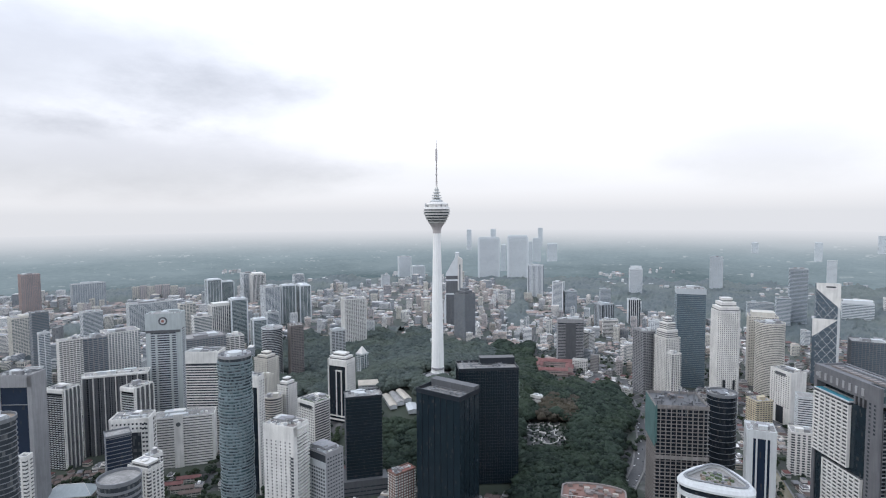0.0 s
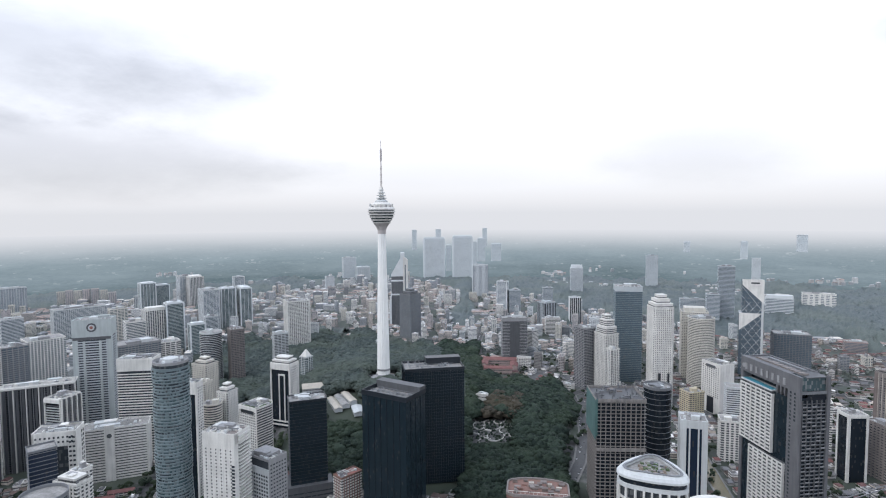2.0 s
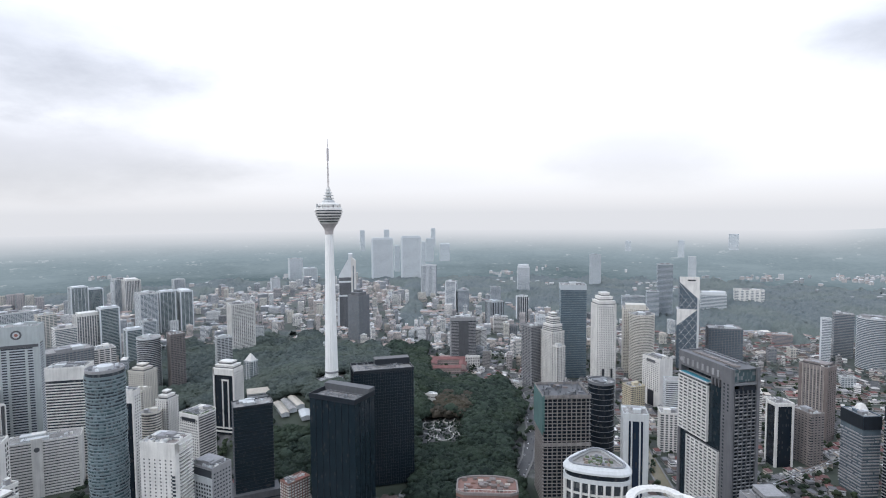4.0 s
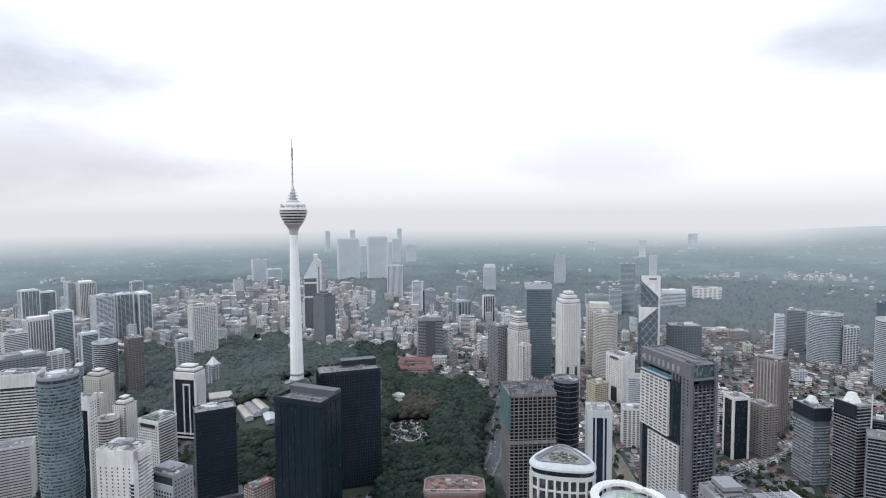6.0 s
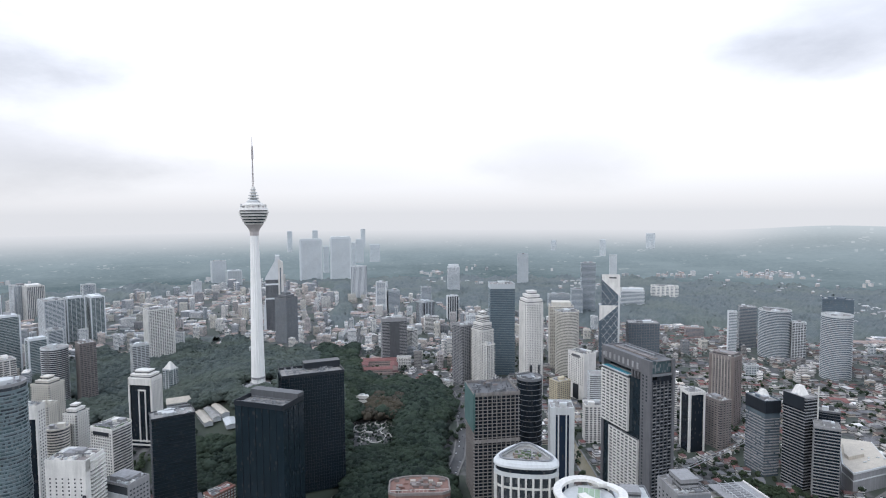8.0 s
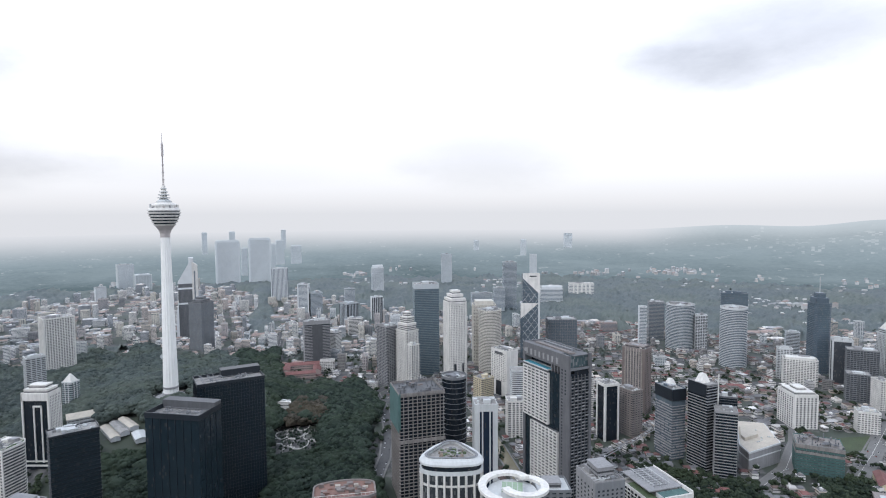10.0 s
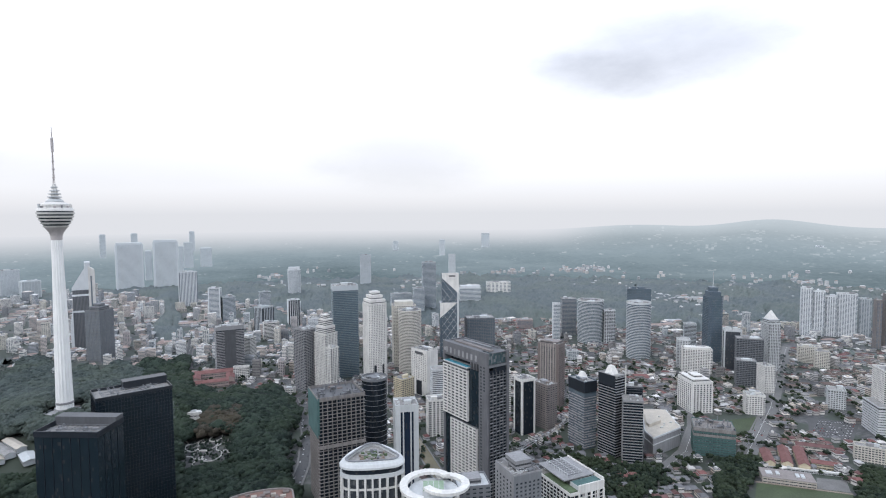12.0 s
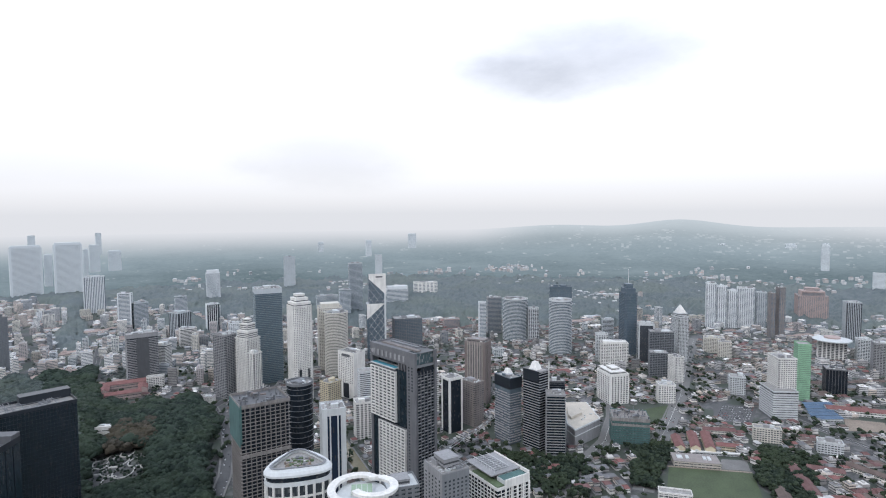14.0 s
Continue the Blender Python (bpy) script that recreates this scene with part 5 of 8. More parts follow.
face_plate("l", stripe, -0.9, 0.95, stripe["half"][2] - 15, stripe["half"][2] + 1, "black", 0.3)
lantern(stripe, 0.1, 0.1, 7, 11)
face_plate("f", stripe, 0.86, 1.02, 0, stripe["half"][2] + 14, "white", 0.4)
tower("striped_office_tower", "white banded office tower with terraces on top", 648.9, 495.8, 27, 26, -46.8, 89.3, wall='grey', glass='black', floor=3.9, band=1.2, group='banded office towers')
tower("striped_office_tower", "dark upper storeys behind the banded front", 672.8, 513.2, 25.5, 20, -46.9, 99.3, wall='steel', glass='black', floor=3.9, band=0.5)
tower("round_office_tower", "round grey office tower with a slanted top", 1135.1, 853.3, 56.4, 56.4, 0, 132.5, plan='round', wall='pale', glass='sky', floor=3.8, band=1.4, parapet=3, join_bands=True)
tower("office_tower", "dark slab behind the round tower", 1168.8, 879.3, 56.5, 20, -47, 160.4, wall='slate', glass='sky', floor=4, band=0.6, join_bands=True)
tower("round_office_tower", "broad round grey office tower", 1169.5, 1032.4, 69.8, 69.8, 0, 112.4, plan='round', wall='pale', glass='sky', floor=3.8, band=1.3, join_bands=True)
tower("office_block", "grey slab beside the round tower", 1186.9, 1130.2, 40, 30, -37.5, 104, wall='grey', glass='sky', floor=3.8, band=1.5, join_bands=True)
tower("office_tower", "thin pale slab between lower houses", 1101.1, 1092.7, 18.8, 20, -36.9, 102.9, wall='mist', glass='haze_grey', floor=3.8, band=1.5, blank='l', join_bands=True)
tower("office_tower", "thin gridded tower between lower houses", 1195.1, 990, 27.7, 20, -41.9, 88.9, wall='mist', glass='grey', floor=3.8, band=1.2, bay=6, pier=1, join_bands=True)
pointed = tower("office_tower", "dark blue tower with a stepped pointed top", 1238.6, 729, 34.3, 40.9, -34.2, 153.9, wall='slate', glass='azure', floor=3.9, band=0.5, plan='cut', cut=6, crown=12, join_bands=True)
setbacks(pointed, ((0.7, 10), (0.45, 10)), "slate", "azure")
mast(pointed, 0, 0, 36, 20, 0.7)
white_punched = tower("office_block", "white block with punched windows", 916.4, 568.5, 37.6, 49.3, -28, 54.2, wall='white', glass='room', floor=3.4, band=0, bay=0, pier=1.8, join_bands=True)
face_wall(white_punched, "l", "white")
face_windows(white_punched, "l", "dark", 3.6, 7, 2.6, 2.2)
face_wall(white_punched, "f", "white")
face_windows(white_punched, "f", "dark", 3.6, 6, 2.6, 2.2)
setbacks(white_punched, ((0.8, 4), (0.4, 4)))
tower("hotel_block", "white hotel with columns and a peaked roof", 1132.9, 701, 59.4, 30, -49.1, 52.1, wall='white', glass='room', floor=3.4, band=1.6, bay=5, pier=1.8, crown=4, join_bands=True)
tower("apartment_tower", "pale tower between lower houses", 1143.5, 740.2, 27, 20, -48.6, 64.3, wall='pale', glass='grey', floor=3.4, band=1.6, bay=5, pier=1.8, join_bands=True)
tower("apartment_tower", "grey tower between lower houses", 1291.2, 818.3, 28.6, 20, -49.2, 68.8, wall='haze_grey', glass='grey', floor=3.4, band=1.6, join_bands=True)
tower("office_tower", "black tower with white frame", 1219.9, 671.3, 35, 25, -52.5, 88.2, wall='pale', glass='grey', floor=3.9, band=0, edge=3, plain_top=3, join_bands=True)
tower("office_tower", "grey glass office tower", 1201.1, 623.6, 51.2, 30, -53.6, 79.8, wall='mid', glass='grey', floor=3.7, band=1, bay=5, pier=0.6, join_bands=True)
tower("office_block", "grey glass block between lower houses", 1131.4, 593.5, 36.2, 30, -53.6, 50, wall='mid', glass='grey', floor=3.7, band=1, bay=5, pier=0.6, join_bands=True)
gabled = tower("apartment_tower", "white and grey tower with a pointed frame on top", 1276.9, 617.2, 26.5, 30, -29.1, 105.8, wall='pale', glass='room', floor=3.3, band=1.1, bay=4, pier=1.2, crown=8, join_bands=True)
setbacks(gabled, ((0.8, 8),), "pale")
peak(gabled, 0.7, 18, "white", 9)
tower("apartment_block", "white block between lower houses", 1118.4, 547.2, 19.5, 28.5, -28.9, 51.5, wall='white', glass='room', floor=3.3, band=1.5, bay=3, pier=1.3, join_bands=True)
tower("condominium", "large pale condominium slab with many balconies", 1721.6, 738.2, 27.6, 28, -60.4, 133.5, wall='mist', glass='haze_grey', floor=3.4, band=1.2, bay=6, pier=2, join_bands=True, group='row of pale condominiums')
tower("condominium", "large pale condominium slab with many balconies", 1744, 716.7, 28.9, 28, -61.3, 124.9, wall='mist', glass='haze_grey', floor=3.4, band=1.2, bay=6, pier=2, join_bands=True, group='row of pale condominiums')
tower("condominium", "large pale condominium slab with many balconies", 1766.9, 695.2, 27.2, 28, -62.2, 111.2, wall='mist', glass='haze_grey', floor=3.4, band=1.2, bay=6, pier=2, join_bands=True, group='row of pale condominiums')
tower("condominium", "large pale condominium slab with many balconies", 1793.1, 666.2, 46.3, 28, -63, 119.6, wall='mist', glass='haze_grey', floor=3.4, band=1.2, bay=6, pier=2, join_bands=True, group='row of pale condominiums')
tower("condominium", "large pale condominium slab with many balconies", 1829.3, 636, 28.1, 28, -64.5, 105.9, wall='haze_grey', glass='haze_grey', floor=3.4, band=1.2, bay=6, pier=2, join_bands=True, group='row of pale condominiums')
tower("condominium", "brownish condominium tower with ribs", 1705.6, 565.4, 11.6, 18.5, -35.7, 122.4, wall='taupe', glass='haze_grey', floor=3.4, band=1.0, bay=5, pier=2, join_bands=True)
tower("condominium", "brownish condominium tower with ribs", 1724.6, 549.5, 16.9, 21.6, -42.3, 138, wall='taupe', glass='haze_grey', floor=3.4, band=1.0, bay=5, pier=2, join_bands=True)
palace = tower("hotel_palace", "broad pinkish stepped hotel", 2087.6, 576, 84.1, 63.8, -63.6, 76.8, wall='pink', glass='haze_grey', floor=3.6, band=1.8, bay=6, pier=2, join_bands=True, crown=16)
setbacks(palace, ((0.72, 12), (0.45, 12)), "pink", "haze_grey")
tower("wrapped_tower", "tower wrapped in pale green netting", 1181.8, 337.3, 21.6, 27.8, -58.7, 104.4, wall='net', glass='grey', floor=3.5, band=3.0, proud=0.2, roof='bare', join_bands=True)
tower("apartment_tower", "white apartment tower on a broad podium", 1081.2, 339.2, 30, 42.9, -47.4, 97.1, wall='white', glass='room', floor=3.4, band=1.5, bay=4, pier=1.2, join_bands=True)
tower("car_park", "pale grey multi-storey podium with open decks", 1060.7, 336.6, 40.3, 50.9, -47, 46.3, wall='pale', glass='room', floor=4, band=2.7, roof='bare', join_bands=True)
tower("office_block", "black block with white ribs", 1271.5, 307, 35, 35.3, -63.8, 47, wall='steel', glass='black', floor=3.6, band=0, bay=5, pier=0.8, join_bands=True)
disced = tower("office_block", "white block beneath a round roof", 1564.4, 385.9, 57.3, 30, -67.2, 40.7, wall='white', glass='room', floor=4, band=1.2, bay=8, pier=3, join_bands=True)
part("disc_roof", shape("disc_roof", *lathe([(p, q + disced["half"][2] - 86) for p, q in ((22, 87), (40, 89), (40, 91), (20, 93), (6, 95))], 36), WALL["pale"]), disced, "broad round pale roof")
part("red_cap", shape("red_cap", *lathe([(p, q + disced["half"][2] - 86) for p, q in ((17, 93), (17, 97), (8, 98.5))], 24), WALL["pink"]), disced, "faded red roof cap")
tower("office_block", "dark ribbed block between lower houses", 1828.5, 407.8, 35.4, 39, -62.1, 102.6, wall='haze_grey', glass='grey', floor=3.6, band=0, bay=4, pier=1.2, join_bands=True)
tower("apartment_block", "grey gridded block between lower houses", 1579, 327.1, 28.5, 30.7, -65.9, 52.5, wall='pale', glass='grey', floor=3.4, band=1.3, bay=5, pier=1, join_bands=True)
tower("apartment_block", "grey block with dark bays", 1464.5, 270.3, 36.8, 27.6, -67, 71.7, wall='grey', glass='room', floor=3.4, band=1.3, bay=5, pier=1, join_bands=True)
site = tower("wrapped_block", "low building site wrapped in green netting", 772.0, 449.5, 54.6, 40, -52.2, 39.9, wall='jade', glass='room', floor=3.6, band=2.6, bay=5, pier=0.6, parapet=1, roof='bare', roofmat='raw')
site_top(site)
face_plate("l", site, -1.0, 1.0, site["half"][2] * 0.72, site["half"][2] * 0.8, "raw", 0.3)
face_plate("f", site, -1.0, 1.0, site["half"][2] * 0.72, site["half"][2] * 0.8, "raw", 0.3)
face_plate("l", site, -1.0, 1.0, site["half"][2] * 0.9, site["half"][2] + 1, "raw", 0.3)
face_plate("f", site, -1.0, 1.0, site["half"][2] * 0.9, site["half"][2] + 1, "raw", 0.3)
tower("office_block", "pale mixed block between lower houses", 1397.3, 1891.4, 90.1, 30, -27.4, 45.8, wall='white', glass='haze_grey', floor=4, band=2, bay=16, pier=8, join_bands=True)
tower("palace", "pale palace block on a wooded rise", 1528.1, 1860, 99.9, 40, -30.3, 54.2, wall='white', glass='haze_grey', floor=6, band=3, bay=16, pier=7, join_bands=True)
tower("office_tower", "dark block with bands", 869.4, 1133.7, 70.9, 45, -26.2, 84.4, wall='mid', glass='sky', floor=3.8, band=1, bay=6, pier=0.8, join_bands=True)
tower("apartment_tower", "pinkish striped tower between lower houses", 1149.5, 1274.9, 47.4, 25, -31.3, 25.3, wall='pink', glass='haze_grey', floor=3.6, band=1.2, join_bands=True)
stepped_grey = tower("office_block", "grey block with stepped plant rooms", 325, 368.2, 27.6, 32.8, -11, 125.0, wall='grey', glass='dark', floor=3.5, band=2.2, bay=5, pier=2.6)
face_wall(stepped_grey, "l", "grey")
face_windows(stepped_grey, "l", "dark", 3.5, 5, 2.0, 1.7)
face_wall(stepped_grey, "f", "mid")
face_windows(stepped_grey, "f", "dark", 3.5, 6, 2.0, 1.7)
setbacks(stepped_grey, ((0.55, 9),), "grey")
roof_clutter(stepped_grey, 16)
plain_block = tower("office_block", "grey block with a white roof beside the ring-roofed hotel", 268.3, 361.3, 27, 24, -24, 130.5, wall='mid', glass='dark', floor=3.5, band=2.0, bay=5, pier=2.2, roof='bare', roofmat='pale', join_bands=True)
setbacks(plain_block, ((0.5, 4),), "grey")
decked = tower("hotel_block", "white block with a decked roof and a green glass lantern", 386.9, 365.1, 37.8, 51.5, -8.8, 97.8, wall='white', glass='black', floor=3.5, band=0.7, bay=5, pier=0.5, roof='bare')
deck_roof(decked)
tower("office_block", "white block with a dark top", 623.5, 752.4, 31.7, 30, -30.8, 74.3, wall='white', glass='room', floor=3.6, band=1.8, join_bands=True)
tower("apartment_block", "long white terrace block", 628.9, 305.4, 36.7, 14, -56.7, 20.5, wall='white', glass='room', floor=3.3, band=1.2, bay=5, pier=1, roof='bare')
tower("office_block", "cream block with window strips", 922.3, 306.9, 38, 16, -62.6, 21, wall='cream', glass='room', floor=3.3, band=1.5, bay=4, pier=1, join_bands=True)
tower("office_block", "pale block with window strips", 944.2, 230.6, 31.5, 18, -67.4, 16.6, wall='pale', glass='room', floor=3.3, band=1.6, bay=4, pier=1, join_bands=True)
tower("apartment_block", "cream block between lower houses", 1418.4, 600.2, 43.2, 25, -58.3, 36.9, wall='cream', glass='room', floor=3.4, band=1.6, bay=4, pier=1.4, join_bands=True)
tower("apartment_block", "cream block between lower houses", 1385.4, 558.8, 27.9, 25, -59.6, 38.2, wall='cream', glass='room', floor=3.4, band=1.6, bay=4, pier=1.4, join_bands=True)
tower("office_block", "white block between lower houses", 1127.6, 430, 26.9, 25, -60.6, 32.9, wall='pale', glass='room', floor=3.4, band=1.6, bay=4, pier=1.4, join_bands=True)
tower("office_block", "white towered block between lower houses", 980.5, 498.1, 29.8, 23.8, -47.5, 33.6, wall='white', glass='room', floor=3.4, band=1.6, bay=4, pier=1.4, join_bands=True)
# More distant towers, with haze put into their wall and glass colours.
tower("distant_tower", "blue-grey tower far across the city, paled with painted haze", 3503.4, 908.2, 38, 30, -69.8, 160.1, wall='haze_white', glass='haze_pale', floor=5, band=2, join_bands=True, roof='bare', crown=14)
tower("distant_tower", "tower far across the city, pale with painted haze", 3852, 1589.4, 47.1, 30, -62.3, 133.1, wall='haze_white', glass='haze_pale', floor=5, band=2.4, join_bands=True, roof='bare')
tower("distant_tower", "tower far across the city, pale with painted haze", 2571.3, 3279.8, 58.4, 30, -32.7, 198.3, wall='haze_white', glass='haze_pale', floor=5, band=2.4, join_bands=True, roof='bare')
tower("distant_tower", "tower far across the city, pale with painted haze", 2311.8, 3466.2, 32.9, 30, -28.5, 143.5, wall='haze_white', glass='haze_pale', floor=5, band=2.4, join_bands=True, roof='bare')
tower("distant_tower", "tower far across the city, pale with painted haze", 1717, 2480.2, 35.9, 30, -29.4, 128.2, wall='haze_white', glass='haze_pale', floor=5, band=2.4, join_bands=True, roof='bare')
tower("distant_tower", "tower far across the city, pale with painted haze", 2962.6, 569.7, 43.5, 30, -73.7, 82.5, wall='haze_white', glass='haze_pale', floor=5, band=2.4, join_bands=True, roof='bare')
tower("distant_tower", "tower far across the city, pale with painted haze", 3985.1, 1220, 60.6, 30, -67.6, 141.2, wall='haze_white', glass='haze_pale', floor=5, band=2.4, join_bands=True, roof='bare')


# ---- towers with a shape of their own ----
def thing(name, label, x, y, z=0.0, turn=0.0, cat="tower", size=0.0, group=""):
    ob = tagged(new(name), label, cat, group)
    ob.location, ob.rotation_euler = (x, y, z), (0, 0, radians(turn))
    if size:
        TAKEN.append((x, y, size))
    return ob


def rib_front(top, x0, x1, y, z0, z1s, step, wide, mat, name="pier"):
    """Vertical ribs along a front; z1s gives the top at each x."""
    k = max(1, round((x1 - x0) / step))
    for i in range(k + 1):
        x = x0 + (x1 - x0) * i / k
        part(name, shape(name, *brick(x - wide / 2, x + wide / 2, y - 0.4, y + 0.4, z0, z1s(x)), mat), top)


def slanted_bank():
    t = thing("slanted_tower", "grey ribbed tower with a slanted top and a white spine", 28.6, 1769, 0, -0.3, size=45)
    a, b = 20.2, 19
    part("wing", shape("wing", *slant(((-a, -b), (a * 0.8, -b), (a * 0.8, b), (-a, b)), 0, (156, 221, 221, 156)), WALL["steel"]), t, "grey slanted wing")
    rib_front(t, -a + 1, a * 0.8 - 1, -b, 0, lambda x: 156 + 65 * (x + a) / (1.8 * a), 3.2, 1.4, WALL["mid"])
    for z in (95, 138):
        part("belt", shape("belt", *brick(-a - 0.5, a * 0.8, -b - 0.7, -b + 1, z, z + 5), WALL["mist"]), t)
    part("cap", shape("cap", *slant(((-a - 1, -b - 1.2), (a * 0.85, -b - 1.2), (a * 0.85, -b + 2), (-a - 1, -b + 2)), 154, (160, 227, 227, 160)), WALL["mist"]), t, "pale slanted coping")
    part("cap_block", shape("cap_block", *brick(a * 0.45, a * 1.05, -b + 2, b, 200, 226), WALL["mist"]), t)
    part("spine", shape("spine", *slant(((a * 0.8, -b - 3), (a * 1.55, -b - 3), (a * 1.55, b), (a * 0.8, b)), 0, (216, 205, 205, 216)), WALL["white"]), t, "white spine")
    part("slot", shape("slot", *brick(a * 1.05, a * 1.22, -b - 3.3, -b - 2, 10, 190), GLASS["haze_grey"]), t)
    part("side_wing", shape("side_wing", *slant(((-a - 7, -b - 4), (-a, -b - 4), (-a, b), (-a - 7, b)), 0, (60, 104, 104, 60)), WALL["mist"]), t)


slanted_bank()


def triangle_tower():
    t = thing("faceted_tower", "blue glass tower with white triangular panels and diagonal lattice", 763.6, 1112.7, 0, -29.7, size=28)
    a, b = 19.9, 18
    part("glass_body", shape("glass_body", *brick(-a, a, -b, b, 0, 204), GLASS["azure"]), t, "blue-grey glass")
    part("side_fin", shape("side_fin", *brick(a - 4, a + 0.3, -b - 0.4, b, 0, 205), WALL["pale"]), t, "pale edge")
    y0, y1 = -b - 0.8, -b + 0.5

    def panel(p, label):
        k = len(p)
        v = [(x, y0, z) for x, z in p] + [(x, y1, z) for x, z in p]
        f = [tuple(range(k)), tuple(range(k, 2 * k))[::-1]] + [((i + 1) % k, i, k + i, k + (i + 1) % k) for i in range(k)]
        part("white_panel", shape("white_panel", v, f, WALL["white"]), t, label)

    panel(((-a, 196), (a, 158), (a, 208), (-a, 208)), "white triangular panel")
    panel(((-a - 5, 100), (a - 3, 137), (-a - 5, 137)), "white triangular panel")
    part("low_wing", shape("low_wing", *brick(-a - 5, -a, -b + 0.2, b, 0, 136), GLASS["azure"]), t)
    part("emblem", shape("emblem", *brick(-4, 12, y0 - 0.2, y0 + 0.1, 199, 202), WALL["black"]), t)
    for z in range(-20, 190, 20):
        for s in (1, -1):
            p, q = (-a * s, -b - 0.3, z), (a * s, -b - 0.3, z + 52)
            z0, z1 = max(0, z), z + 52
            u = (z0 - z) / 52
            p = (p[0] + (q[0] - p[0]) * u, p[1], z0)
            top_at = 196 if s < 0 else 160
            if z1 > top_at:
                w = (top_at - z0) / (z1 - z0)
                if w <= 0.05:
                    continue
                q = (p[0] + (q[0] - p[0]) * w, q[1], top_at)
            part("lattice_bar", shape("lattice_bar", *bar(p, q, 0.4), WALL["pale"]), t)
    for z in range(8, 200, 8):
        part("floor_band", shape("floor_band", *brick(-a - 0.1, a - 4, -b - 0.12, b + 0.1, z, z + 0.7), WALL["mid"]), t)


triangle_tower()


def waved_tower(x, y, rad, h):
    """Round tower whose skin swells and shrinks, with ragged window strips on every storey."""
    t = thing("elliptic_glass_tower", "rounded tower of teal panels with ragged window strips", x, y, 0, 0, size=rad)
    g = random.Random(23)

    def swell(z):
        return rad * (0.975 + 0.025 * math.sin(z / 6.4) + 0.01 * math.sin(z / 2.3))

    part("skin", shape("skin", *lathe([(swell(z), z) for z in np.arange(0, h - 5, 1.7)], 48), WALL["teal"]), t, "pale teal panels")
    part("crown", shape("crown", *lathe(((rad * 0.93, h - 6), (rad * 0.95, h), (rad * 0.9, h), (rad * 0.9, h - 1.5), (1, h - 1.4)), 48), WALL["grey"]), t, "grey top ring")
    part("crown_window", shape("crown_window", *lathe(((rad * 0.955, h - 5), (rad * 0.955, h - 2.5)), 48), GLASS["dark"]), t)
    part("plant_room", shape("plant_room", *lathe(((rad * 0.42, h - 1.4), (rad * 0.42, h + 1.6), (1, h + 1.8)), 24), WALL["pale"]), t)
    for i in range(7):
        q = i * 0.9
        x0, y0 = rad * 0.68 * math.cos(q), rad * 0.68 * math.sin(q)
        part("roof_box", shape("roof_box", *brick(x0 - 1.1, x0 + 1.1, y0 - 0.9, y0 + 0.9, h - 1.4, h + 0.2 + 0.5 * (i % 3)), WALL["mist" if i % 2 else "mid"]), t)
    z = 2.0
    while z < h - 8:
        v, f = [], []
        a = g.uniform(0, 0.4)
        while a < 6.28:
            wide, z1, tall = g.choice((0.07, 0.1, 0.16, 0.3, 0.55)), z + g.uniform(-0.25, 0.25), g.choice((1.0, 1.3, 1.6))
            k = max(1, round(wide / 0.1))
            for i in range(k):
                o = len(v)
                for b in (a + wide * i / k, a + wide * (i + 1) / k):
                    for zz in (z1, z1 + tall):
                        q = swell(zz) + 0.14
                        v += [(q * math.cos(b), q * math.sin(b), zz)]
                f.append((o, o + 2, o + 3, o + 1))
            a += wide + g.choice((0.03, 0.06, 0.12, 0.22))
        tagged(part("window_strip", shape("window_strip", v, f, GLASS["dark" if g.random() < 0.6 else "teal"]), t), kind="stuff")
        q = swell(z - 0.5) + 0.35
        part("ledge", shape("ledge", *lathe(((q - 0.6, z - 0.55), (q, z - 0.5), (q, z - 0.25), (q - 0.6, z - 0.2)), 40), WALL["seafoam"]), t)
        z += 2.9


